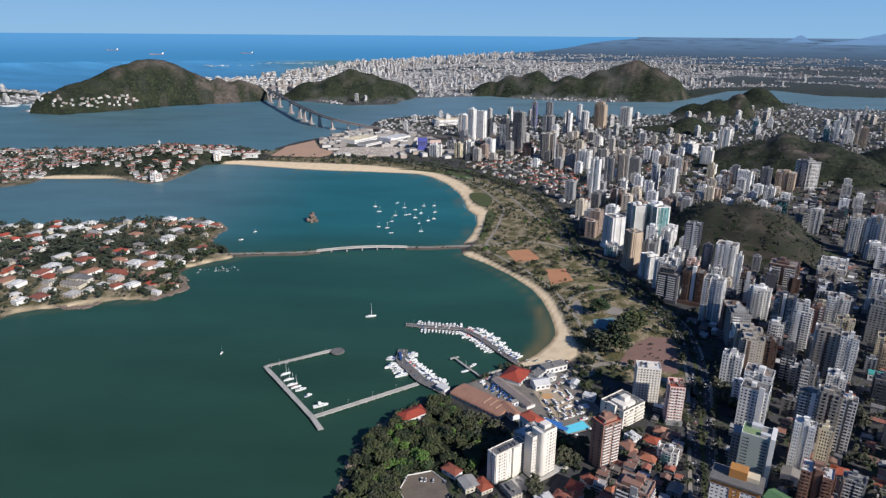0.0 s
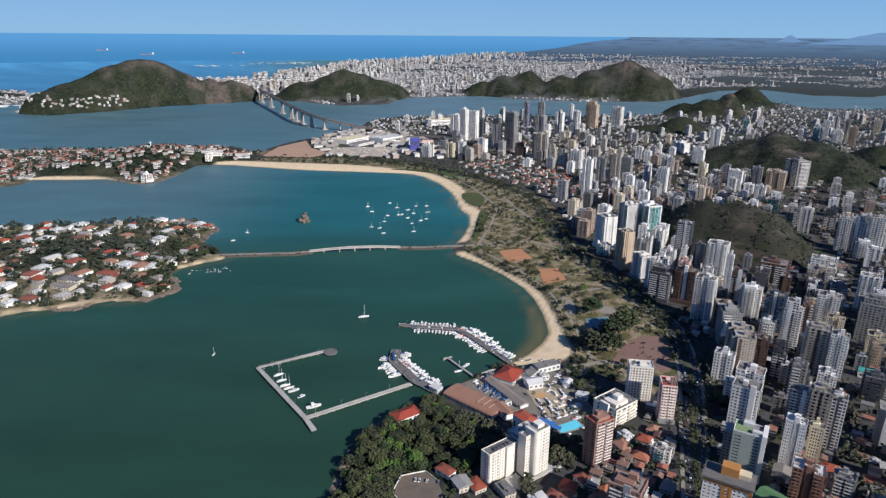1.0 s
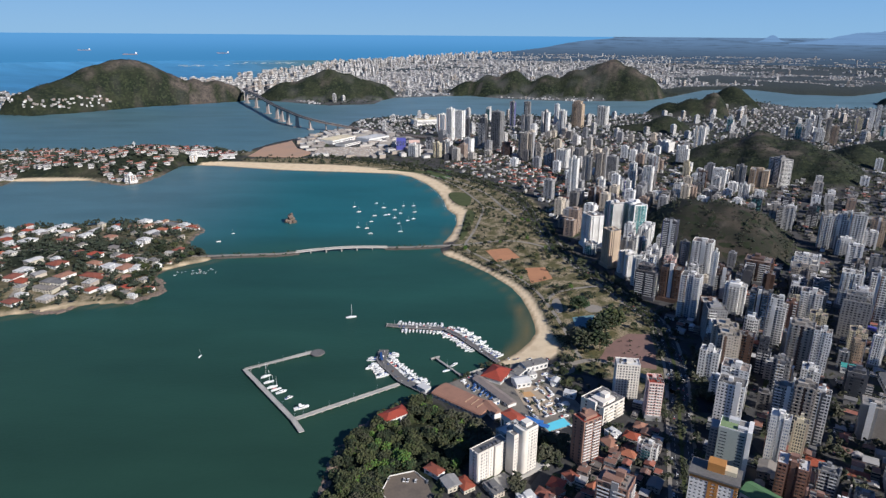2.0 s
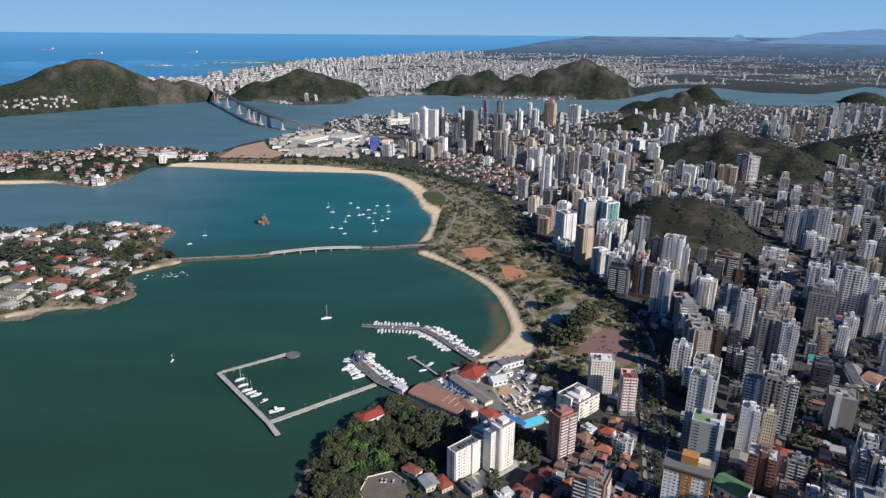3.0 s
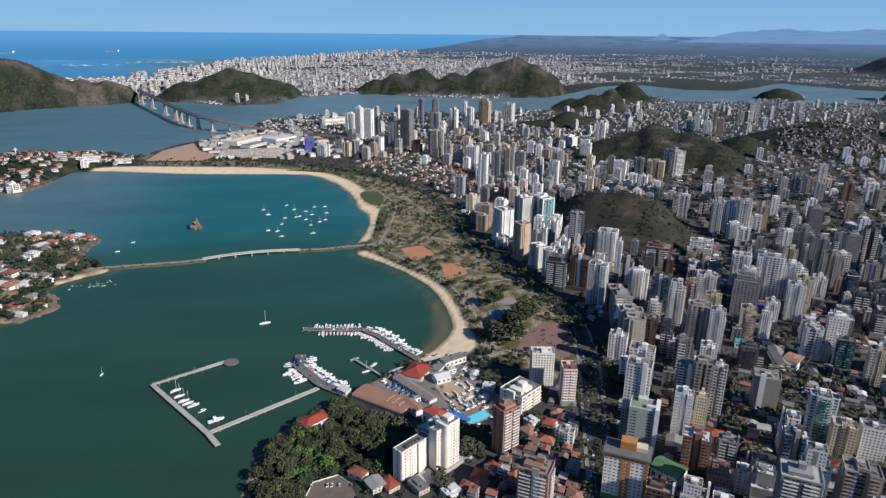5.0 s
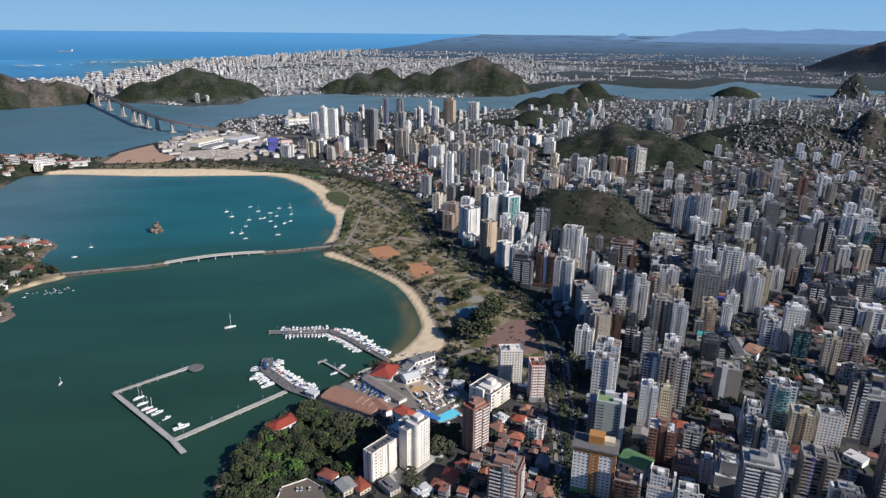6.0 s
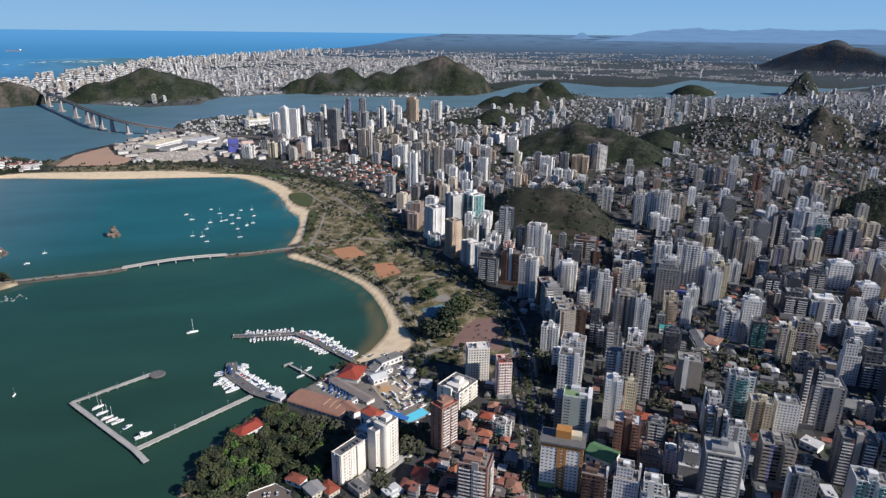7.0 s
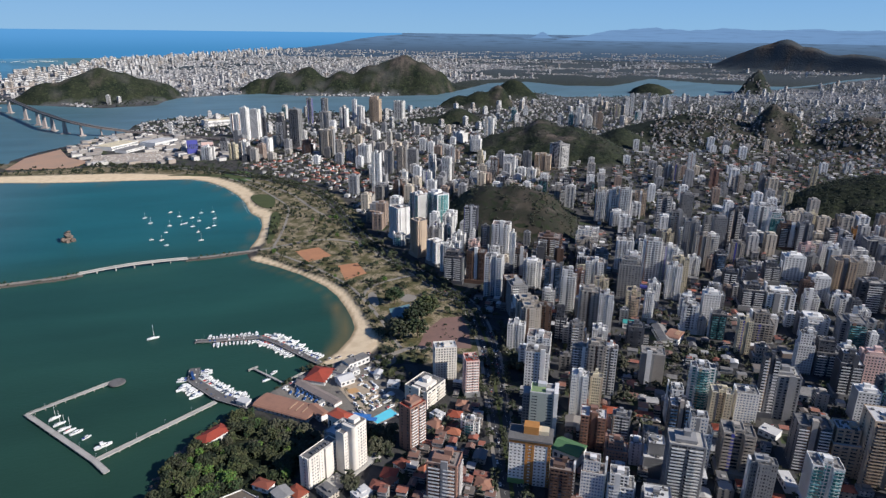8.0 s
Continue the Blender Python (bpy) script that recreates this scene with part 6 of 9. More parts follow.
def street_run(p0, p1, width, z):
    n = max(2, int(math.hypot(p1[0] - p0[0], p1[1] - p0[1]) / 14))
    xs, ys = np.linspace(p0[0], p1[0], n), np.linspace(p0[1], p1[1], n)
    d = np.hypot(xs, ys)
    ok = (inside(CITY_SHORE, xs, ys) > 16) & (inside(PARK, xs, ys) < -4) & (hill_parts(xs, ys)[0] < 0.5) & (d < 1700) & (xs > 60)
    ok &= inside([(-60, 500), (20, 540), (90, 660), (165, 660), (215, 560), (150, 470), (60, 455), (20, 430)], xs, ys) < -4
    dx, dy = p1[0] - p0[0], p1[1] - p0[1]
    l = math.hypot(dx, dy)
    nx, ny = -dy / l * width / 2, dx / l * width / 2
    last = None
    for x, y, good in zip(xs, ys, ok):
        if not good:
            last = None
            continue
        pair = [streets.verts.new((x + nx, y + ny, z)), streets.verts.new((x - nx, y - ny, z))]
        if last:
            streets.faces.new((last[1], pair[1], pair[0], last[0]))
        last = pair


for k in range(-22, 32):
    v = 49.0 + k * 67.5
    street_run((v * GUY - 400 * GUX, -v * GUX - 400 * GUY), (v * GUY + 2600 * GUX, -v * GUX + 2600 * GUY), 10, 2.62)
for k in range(-4, 26):
    u = 20.0 + k * 104.0
    street_run((u * GUX - 1400 * GUY, u * GUY + 1400 * GUX), (u * GUX + 1700 * GUY, u * GUY - 1700 * GUX), 9, 2.66)
tagged(part("road", streets, M["asphalt"]), "asphalt side streets between the blocks", "road", kind="structure")


# ---------------------------------------------------------------- cars
def car_proto():
    ob = thing("car", "parked car with dark windows", "car", "cars on the streets")
    bm = bmesh.new()
    prism(bm, [(-2.1, -0.85), (2.0, -0.85), (2.15, -0.5), (2.15, 0.5), (2.0, 0.85), (-2.1, 0.85)], 0.3, 0.95, 0, 0.97)
    part("body", bm, M["carpaint"], ob)
    bm = bmesh.new()
    prism(bm, [(-1.6, -0.78), (1.0, -0.78), (1.0, 0.78), (-1.6, 0.78)], 0.9, 1.4, 0, 0.8)
    cab = part("cabin", bm, M["glass"], ob)
    bm = bmesh.new()
    box(bm, -1.0, 0.45, -0.6, 0.6, 1.38, 1.46)
    part("roof", bm, M["carpaint"], cab)
    return ob


CAR = []


def car(x, y, heading, z):
    m = Matrix.LocRotScale(Vector((x, y, z)), Euler((0, 0, radians(heading))), Vector((1.05,) * 3))
    if not CAR:
        CAR.append(car_proto())
        CAR[0].matrix_basis = m
    else:
        copy_thing(CAR[0], Matrix.Identity(4)).matrix_basis = m


rc = random.Random(3)
BLUE_ROW = [(47, 582), (55, 588), (72, 560), (80, 548), (72, 544), (60, 558)]


def ribbon_mesh(run, width, z0, z1):
    bm = bmesh.new()
    ribbon(bm, run, width, z0, z1)
    for x, y in run:
        box(bm, x - 0.1, x + 0.1, y - 0.1, y + 0.1, 2.2, z0 + 0.02)
    return bm


for x, y, ux, uy in along(AVENUE, 9.5):
    for side in (-8.6, -5, 5, 8.6):
        if rc.random() < 0.22 and 300 < math.hypot(x, y) < 1300:
            car(x - uy * side, y + ux * side, math.degrees(math.atan2(uy, ux)) + (180 if side > 0 else 0), 2.74)
for k in range(11):
    car(-28 + k * 3.2, 436 - 0.4 * k, 80 + rc.uniform(-5, 5), ground_z(-7, 440) + 0.6) if rc.random() < 0.6 else None
for k in range(46):
    x, y = rc.uniform(95, 150), rc.uniform(600, 640)
    if inside(CLUB_YARD, np.array([x]), np.array([y]))[0] < -3 and free(x, y, 3, 0):
        car(x, y, rc.choice((25, 115)), 2.66)
for k in range(-4, 14):
    v = 49.0 + k * 67.5
    for u in np.arange(200, 1000, 7):
        x, y = u * GUX + (v + rc.choice((-3.6, 3.6))) * GUY, u * GUY - (v + 3.6) * GUX
        if rc.random() < 0.17 and math.hypot(x, y) < 900 and 15 < math.degrees(math.atan2(x, y)) < 60 and free(x, y, 2.0, 0) and len(bpy.data.objects) < 9000:
            car(x, y, 90 - 33, 2.67)
# boats on trailers in the club yard
for k in range(230):
    x, y = rc.uniform(30, 140), rc.uniform(510, 625)
    if inside(CLUB_YARD, np.array([x]), np.array([y]))[0] > 3 and free(x, y, 3, 0) and within(YELLOW_SAND, x, y) < -2 and math.hypot(x - 126, y - 510) > 17:
        TAKEN.append((x, y, 2.5))
        m = Matrix.LocRotScale(Vector((x, y, 2.9)), Euler((0, 0, radians(rc.choice((20, 110)) + rc.uniform(-8, 8)))), Vector((0.8,) * 3))
        copy_thing(BOATS[rc.choice((0, 1))], Matrix.Identity(4)).matrix_basis = m

covered = []
for k in range(90):
    x, y = rc.uniform(48, 78), rc.uniform(545, 588)
    if within(BLUE_ROW, x, y) > 0.5 and all(math.hypot(x - a, y - b) > 4.2 for a, b in covered) and len(covered) < 16:
        covered.append((x, y))
        m = Matrix.LocRotScale(Vector((x, y, 2.85)), Euler((0, 0, radians(60 + rc.uniform(-8, 8)))), Vector((0.8,) * 3))
        ob = thing("covered_boat", "small boat under a dark blue tarpaulin in the yard", "boat", "boats in the club yard")
        bm = bmesh.new()
        hull(bm, 8.5, 2.9, 1.1)
        part("hull", bm, M["boatwhite"], ob)
        bm = bmesh.new()
        prism(bm, [(-4.2, -1.45), (1.5, -1.5), (3.9, 0), (1.5, 1.5), (-4.2, 1.45)], 1.0, 2.1, 0, 0.45)
        part("tarpaulin", bm, M["bluecover"], ob, "dark blue tarpaulin")
        ob.matrix_basis = m
# small boxes, carts and lockers along the quays
for run, width in ((QUAY_A, 11.0), (QUAY_B, 7.5)):
    for x, y, ux, uy in along(run, 5.5):
        if rc.random() < 0.75:
            off, w, d, h = rc.uniform(-0.36, 0.36) * width, rc.uniform(0.8, 2.4), rc.uniform(0.6, 1.5), rc.uniform(0.6, 1.6)
            bm = bmesh.new()
            prism(bm, [(-w / 2, -d / 2), (w / 2, -d / 2), (w / 2, d / 2), (-w / 2, d / 2)], 0, h, 0, 0.92)
            ob = tagged(part("deck_locker", bm, M[rc.choice(("white", "deckgrey", "brown", "concrete", "bluecover"))]), "small locker standing on the marina quay", "locker", "lockers on the quays")
            ob.matrix_basis = pose(x - uy * off, y + ux * off, 2.2, 0, 0, rc.uniform(0, 180))
tagged(part("quay_canopy", ribbon_mesh([(-44.5, 637), (-46, 645), (-47, 655)], 2.6, 4.4, 4.7), M["bluecover"]), "low blue canopy on posts at the end of the quay", "canopy")

# ---------------------------------------------------------------- promenade, park lanes, surf and reefs
FOAM = material("surf_foam", (0.72, 0.74, 0.72), 0.8, (0.40, 0.46, 0.44), grain=0.15, stains=0.06)
lanes = bmesh.new()
for run, wd in (([(180, 640), (178, 720), (172, 800), (160, 860), (128, 940), (95, 995), (70, 1040), (95, 1120), (118, 1220), (135, 1320), (110, 1420), (85, 1520), (20, 1650), (-90, 1740)], 4.5),
                ([(262, 560), (240, 600), (200, 640), (160, 625)], 7.0), ([(270, 860), (220, 850), (185, 830), (172, 800)], 5.0), ([(240, 1000), (200, 1060), (150, 1080), (90, 1060), (50, 1050)], 6.5),
                ([(225, 1180), (190, 1230), (170, 1330), (150, 1450), (60, 1620)], 6.0), ([(215, 1300), (165, 1290), (135, 1320)], 4.0)):
    run = bent(run, 2)
    ribbon(lanes, run, wd, -1.0, 0.22, heights=[max(2.2, ground_z(x, y)) for x, y in run])
tagged(part("path", lanes, M["paving"]), "pale paths and lanes through the shore park", "path", kind="structure")
rs = random.Random(17)
surf = bmesh.new()
for line, off in ((SHORE_BAY[1:10], 2.0), (SHORE_BAY[3:9], 5.5)):
    pts = along(bent(line, 2), 7)
    k = 0
    while k + 4 < len(pts):
        n = rs.randint(5, 12)
        ribbon(surf, [(x - uy * off + rs.uniform(-0.3, 0.3), y + ux * off + rs.uniform(-0.3, 0.3)) for x, y, ux, uy in pts[k:k + n + 1]], rs.uniform(0.25, 0.6), 0.02, 0.09)
        k += n + rs.randint(1, 7)
tagged(part("surf", surf, FOAM), "thin broken lines of surf along the beach", "surf", kind="stuff")
reefs = bmesh.new()
for bearing, dist, n, spread in ((-13.5, 8600, 16, 420), (-18.0, 8000, 10, 260), (-22.5, 6600, 6, 120), (-32.5, 3900, 9, 110), (-35.0, 4100, 8, 140)):
    for _ in range(n):
        b, d = radians(bearing) + rs.uniform(-1, 1) * spread / dist, dist + rs.uniform(-1, 1) * spread * 0.6
        p, s = lay(d * math.sin(b), d * math.cos(b), 0)
        ring = [(p.x + x * s, p.y + y * s) for x, y in circle(rs.uniform(15, 60), 9, 0, 0, rs.uniform(8, 22))]
        prism(reefs, ring, p.z - 0.5, p.z + 1.2 * s)
tagged(part("reef_surf", reefs, FOAM), "white surf breaking on low reefs out at sea", "surf", kind="stuff")

# ---------------------------------------------------------------- poolside: blue awnings and parasols, yard sheds
AWNING = material("blue_awning", (0.035, 0.16, 0.46), 0.8, (0.03, 0.11, 0.34))
for x, y, turn in ((103, 517.5, -28), (110, 513, -28), (114, 506, -28), (105, 509, -28)):
    ob = thing("awning", "bright blue canvas awning beside the pool", "awning")
    bm = bmesh.new()
    v = [bm.verts.new(p) for p in ((-4.5, -3, 2.6), (4.5, -3, 2.6), (4.5, 3, 2.6), (-4.5, 3, 2.6), (-4.5, 0, 3.5), (4.5, 0, 3.5))]
    for f in ((0, 1, 5, 4), (2, 3, 4, 5), (0, 4, 3), (1, 2, 5)):
        bm.faces.new([v[i] for i in f])
    part("canopy", bm, AWNING, ob)
    for px, py in product((-4.2, 4.2), (-2.7, 2.7)):
        bm = bmesh.new()
        box(bm, px - 0.06, px + 0.06, py - 0.06, py + 0.06, 0, 2.7)
        part("post", bm, M["metal"], ob)
    ob.matrix_basis = pose(x, y, 2.6, 0, 0, turn)
    TAKEN.append((x, y, 4))
for k in range(14):
    x, y = 126.5 + rs.uniform(-17, 17), 510 + rs.uniform(-15, 15)
    if within([(126.5 + (a - 126.5) * 1.15, 510 + (b - 510) * 1.25) for a, b in POOL], x, y) > -1 or within(CLUB_YARD, x, y) < -14:
        continue
    ob = thing("parasol", "white parasol beside the swimming pool", "parasol", "parasols at the pool")
    bm = bmesh.new()
    tip = bm.verts.new((0, 0, 2.9))
    rim = [bm.verts.new((1.7 * math.cos(a * 0.785), 1.7 * math.sin(a * 0.785), 2.2)) for a in range(8)]
    for a in range(8):
        bm.faces.new((rim[a], rim[(a + 1) % 8], tip))
    part("canopy", bm, M["white"], ob)
    bm = bmesh.new()
    prism(bm, circle(0.05, 5), 0, 2.5)
    part("pole", bm, M["metal"], ob)
    ob.location = (x, y, ground_z(x, y) + 0.1)
for x, y, w, d, h, turn in ((60, 600, 12, 7, 4, 20), (118, 600, 9, 6, 4, 70), (140, 585, 10, 7, 5, 30), (150, 560, 12, 8, 5, 120), (88, 520, 8, 6, 4, 60), (140, 540, 8, 6, 4, 60), (72, 548, 9, 5, 4, 60)):
    hall("shed", x, y, turn, d, w, h, rs.choice(("gable", "flat")), rs.choice(("houseroof", "roofwhite", "houseroof")), "small club shed with a sheet roof")

def green_top_block():
    """A grey-green slab with slot windows, a white gable wall, a lower grey wing and a light green roof."""
    ob = thing("apartment_block", "grey-green apartment block with a white gable and a light green roof", "apartment building")
    h = 43.0
    bm = bmesh.new()
    box(bm, -12, 9.4, -9, 9, 0, h)
    body = part("main_wing", bm, M["greengrey"], ob, "grey-green rendered walls")
    bm = bmesh.new()
    box(bm, 9.4, 13.0, -10.2, 9.4, 0, h + 2.2)
    part("gable_wall", bm, M["white"], ob, "plain white gable wall")
    bm = bmesh.new()
    box(bm, -18.6, -12, -5.4, 7.5, 0, h - 3.5)
    wing = part("stair_wing", bm, M["grey"], ob, "grey lower wing with upright ribs")
    for x in (-18.4, -15.4, -12.6):
        bm = bmesh.new()
        box(bm, x - 0.35, x + 0.35, -6.1, -5.3, 0, h - 2.4)
        part("rib", bm, M["grey"], wing)
    bm = bmesh.new()
    box(bm, -11.6, 1.5, -8.6, 8.6, h + 0.004, h + 0.2)
    part("roof_paint", bm, M["moss"], body, "light green roof surface")
    bm = bmesh.new()
    box(bm, 1.5, 9.4, -8.6, 8.6, h + 0.004, h + 0.2)
    part("roof", bm, M["roofgrey"], body)
    bm = bmesh.new()
    for x0, x1, y0, y1 in ((-12, 9.4, -9, -8.6), (-12, 9.4, 8.6, 9), (-12, -11.6, -8.6, 8.6)):
        box(bm, x0, x1, y0, y1, h, h + 1.0)
    part("parapet", bm, M["white"], body)
    for x0, x1, y0, y1, t in ((1.8, 9.2, -6.5, -2.5, 2.4), (-6, 2, 2.5, 8, 3.2)):
        bm = bmesh.new()
        box(bm, x0, x1, y0, y1, h + 0.2, h + t)
        part("plant_room", bm, M["roofwhite"], body)
    bm = bmesh.new()
    box(bm, -2.4, 2.4, -0.04, 0.06, -0.5, 0.5)
    slot = finish(bm, "window", M["glass"])
    bm = bmesh.new()
    box(bm, -1.0, 1.0, -0.04, 0.06, -0.8, 0.8)
    square = finish(bm, "window", M["glass"])
    for k in range(13):
        for mesh, x, y, parent in ((slot, -8.0, -9.0, body), (slot, 5.4, -9.0, body), (square, -16.9, -5.4, wing), (square, -14.0, -5.4, wing)):
            if mesh is slot or k < 12:
                o = new("window", mesh)
                o.parent = parent
                o.location = (x, y, 3.2 + k * 3.0)
    place, sc = lay(260, 444, ground_z(260, 444) - 0.4)
    ob.matrix_basis = Matrix.LocRotScale(place, Euler((0, 0, -radians(32))), Vector((sc, sc, sc)))
    TAKEN.append((260, 444, 16))


# ---------------------------------------------------------------- the towers that stand out: look, place, bearing, width, depth, height
tower("brickb", 139.7, 459.6, -28, 19.5, 14, 43.2, "slab", "redsheet")
tower("ivoryb", 173.8, 528.3, -36, 31, 27, 17.5, "slab", "roofgrey")
tower("ivoryp", 207, 563, 10, 23, 15, 37, "slab")
tower("pinkb", 221.5, 525.5, 11, 13.5, 18, 39, "slab", "redsheet")
tower("brickb", 144, 389, 34, 24, 19.2, 35.2, "slab")
tower("whiteb", 195, 459, 34, 15.9, 12.7, 14)
green_top_block()
tower("whitep", 291, 515, 34, 23.6, 18.9, 42.1)
tower("whitep", 302, 533, 34, 24.2, 19.3, 49)
tower("greyc", 329, 496, 34, 16.7, 13.3, 49.4)
tower("beigec", 340, 484, 34, 17.6, 14, 55.7)
tower("whiteb", 352, 478, 34, 13.9, 11.1, 52.5)
tower("bluep", 303, 453, 34, 15.7, 12.5, 46)
tower("creamp", 322, 454, 34, 11.2, 9, 39.2)
tower("brickb", 291, 409, 34, 21.8, 17.5, 33.1)
tower("greyb", 314, 401, 34, 14.3, 11.4, 31.4)
tower("brickp", 286, 366, 34, 17.2, 13.8, 33.9)
tower("bluestripe", 252, 348, 34, 17.7, 14.2, 37.3)
tower("whiteb", 269, 335, 34, 19.8, 15.9, 30.1)
tower("brownb", 229, 356, 34, 17.8, 14.2, 31.3)
tower("beigen", 408, 482, 34, 23.2, 18.6, 36.9)
tower("greyg", 316, 324, 34, 25.9, 20.7, 57.3)
tower("tealg", 427, 431, 34, 22.5, 18, 43.7)
tower("creamp", 428, 405, 34, 18.7, 14.9, 31.3)
tower("greyp", 489, 395, 34, 29.1, 23.3, 45.1)
tower("darkb", 474, 397, 34, 13.5, 10.8, 63.2)
tower("bluep", 359, 356, 34, 19.5, 15.6, 48.1)
tower("beigeb", 383, 339, 34, 24.6, 19.7, 41.4)
tower("greyp", 371, 300, 34, 18.8, 15.1, 40.7)
tower("darkb", 448, 325, 34, 25.1, 20.1, 43.3)
tower("tanb", 472, 310, 34, 26, 20.8, 42.5)
tower("tanb", 489, 291, 34, 32, 25.6, 60.7)
tower("tealg", 417, 285, 34, 22.5, 18, 40.1)
tower("darkb", 582, 398, 34, 21.2, 16.9, 47.9)
tower("pinkp", 616, 399, 34, 21.8, 17.4, 41.2)
tower("darkb", 600, 438, 34, 23.5, 18.8, 40)
tower("whitep", 581, 449, 34, 16.5, 13.2, 45.6)
tower("greyb", 657, 411, 34, 18, 14.4, 38.1)
tower("whitec", 295, 1043, 75, 29.8, 23.8, 57.7)
tower("tealg", 351, 1110, 75, 26.3, 21, 61.3)
tower("tealg", 388, 1102, 75, 32.9, 26.4, 61.4)
tower("tanc", 299, 944, 75, 22.6, 18.1, 60.5)
tower("blueg", 313, 896, 75, 24.5, 19.6, 38.3)
tower("darkc", 394, 952, 34, 21.7, 17.3, 72.3)
tower("tealg", 365, 992, 34, 16.9, 13.5, 29.8)
tower("whitec", 432, 912, 34, 28.6, 22.9, 51.6)
tower("greyb", 416, 941, 34, 13.6, 10.9, 40)
tower("whitep", 391, 934, 34, 13.3, 10.6, 35.6)
tower("whitep", 401, 806, 34, 8.5, 6.8, 70.1)
tower("brownb", 413, 807, 34, 21.9, 17.5, 45.7)
tower("blueg", 347, 751, 34, 23.8, 19, 58.2)
tower("brownb", 345, 808, 34, 26.2, 20.9, 48.2)
tower("darkb", 314, 819, 34, 27.1, 21.7, 46.5)
tower("whitep", 413, 762, 34, 25.9, 20.7, 39.6)
tower("brownb", 357, 713, 12, 20, 26, 38, "slab")
tower("greyp", 351, 686, 12, 22, 24, 42, "slab")
tower("whitep", 346, 661, 14, 22, 22, 33)
tower("beigep", 338, 634, 20, 24, 24, 44)
tower("beigep", 329, 607, 20, 22, 20, 46)
tower("brownc", 502, 874, 34, 37.1, 29.7, 34.8)
tower("beigep", 563, 858, 34, 33.8, 27.1, 29.1)
tower("bluep", 598, 915, 34, 35.8, 28.7, 25.6)
tower("darkg", 419, 715, 34, 21, 16.8, 50.4)
tower("whiteb", 419, 674, 34, 19.1, 15.3, 57.9)
tower("whitep", 485, 714, 34, 24.3, 19.5, 49.6)
tower("brickb", 452, 700, 34, 12.5, 10, 42.2)
tower("whiteb", 395, 681, 34, 15.8, 12.7, 28.9)
tower("darkb", 369, 603, 34, 13.3, 10.7, 41.2)
tower("beigec", 415, 616, 34, 22.8, 18.3, 52.5)
tower("whitep", 428, 600, 34, 16.7, 13.4, 52.6)
tower("whiteb", 722, 1025, 34, 20.3, 16.2, 62.2)
tower("whiteb", 700, 1031, 34, 18.2, 14.5, 57.7)
tower("whiteb", 736, 1005, 34, 22.1, 17.6, 67)
tower("tanp", 802, 1044, 34, 22.9, 18.3, 46.7)
tower("whitep", 711, 990, 34, 26.2, 21, 27.7)
tower("whitec", 578, 778, 34, 24.4, 19.5, 50.1)
tower("whitep", 549, 713, 34, 17.7, 14.2, 51.3)
tower("greyp", 529, 694, 34, 29.8, 23.8, 53.2)
tower("whiteb", 589, 725, 34, 22.8, 18.3, 65.1)
tower("whiteb", 612, 718, 34, 22.7, 18.2, 56.5)
tower("whitep", 578, 662, 34, 19.7, 15.8, 50)
tower("tanp", 486, 622, 34, 13, 10.4, 28)
tower("whitec", 501, 613, 34, 10.7, 8.5, 37.1)
tower("greyp", 712, 789, 34, 23.1, 18.5, 66.1)
tower("beigep", 712, 761, 34, 22.5, 18, 50.9)
tower("greyb", 730, 845, 34, 26.3, 21.1, 64.4)
tower("greyp", 798, 821, 34, 22.4, 17.9, 55.5)
tower("darkb", 846, 837, 34, 19.1, 15.3, 60.9)
tower("tealp", 958, 881, 34, 42, 33.6, 48.2)
tower("tealg", 932, 828, 34, 23.4, 18.7, 51.4)
tower("creamp", 1146, 1000, 34, 18.8, 15, 31.7)
tower("creamp", 1065, 867, 34, 16.8, 13.5, 27.4)
tower("greyp", 929, 764, 34, 22.2, 17.8, 48.8)
tower("brownb", 914, 786, 34, 26.2, 21, 44.6)
tower("whitep", 804, 670, 34, 29.4, 23.5, 35.9)
tower("darkb", 762, 669, 34, 22.5, 18, 30.4)
tower("darkg", 971, 734, 34, 34.9, 27.9, 40.3)
tower("orangep", 1066, 772, 34, 15.8, 12.7, 24.5)
tower("greyp", 1023, 705, 34, 35.1, 28.1, 29.5)
tower("whitep", 771, 596, 34, 24.2, 19.3, 34)
tower("tanp", 833, 612, 34, 29.9, 23.9, 46.6)
tower("darkb", 806, 546, 34, 32.3, 25.9, 41)
tower("whitep", 929, 654, 34, 29.1, 23.3, 23.2)
tower("darkc", 665, 650, 34, 18.3, 14.7, 35)
tower("darkb", 663, 606, 34, 29, 23.2, 32.6)
tower("whitep", 691, 587, 34, 34.5, 27.6, 25.9)
tower("greyp", 614, 619, 34, 21.8, 17.4, 32.7)
tower("beigeb", 591, 518, 34, 24.3, 19.5, 39)
tower("creamp", 552, 505, 34, 14.9, 11.9, 41.6)
tower("whitep", 669, 514, 34, 33.1, 26.5, 23.8)
tower("greyb", 693, 479, 34, 35, 28, 32)
tower("darkb", 550, 544, 34, 17, 13.6, 32.7)
tower("greyb", 801, 970, 34, 25.6, 20.5, 55.4)
tower("greyp", 870, 989, 34, 24.1, 19.3, 51.3)
tower("greyb", 809, 856, 34, 19.3, 15.5, 46.1)
tower("beigep", 771, 747, 34, 19.1, 15.3, 37.3)
tower("brownb", 742, 590, 34, 14.9, 11.9, 32.1)
tower("beigep", 889, 587, 34, 23.9, 19.2, 41.4)
tower("greyb", 704, 1170, 34, 26.3, 21, 33.6)
tower("darkb", 750, 1153, 34, 19.8, 15.8, 39.7)
tower("whitec", -20, 1910, 34, 29.5, 23.6, 35)
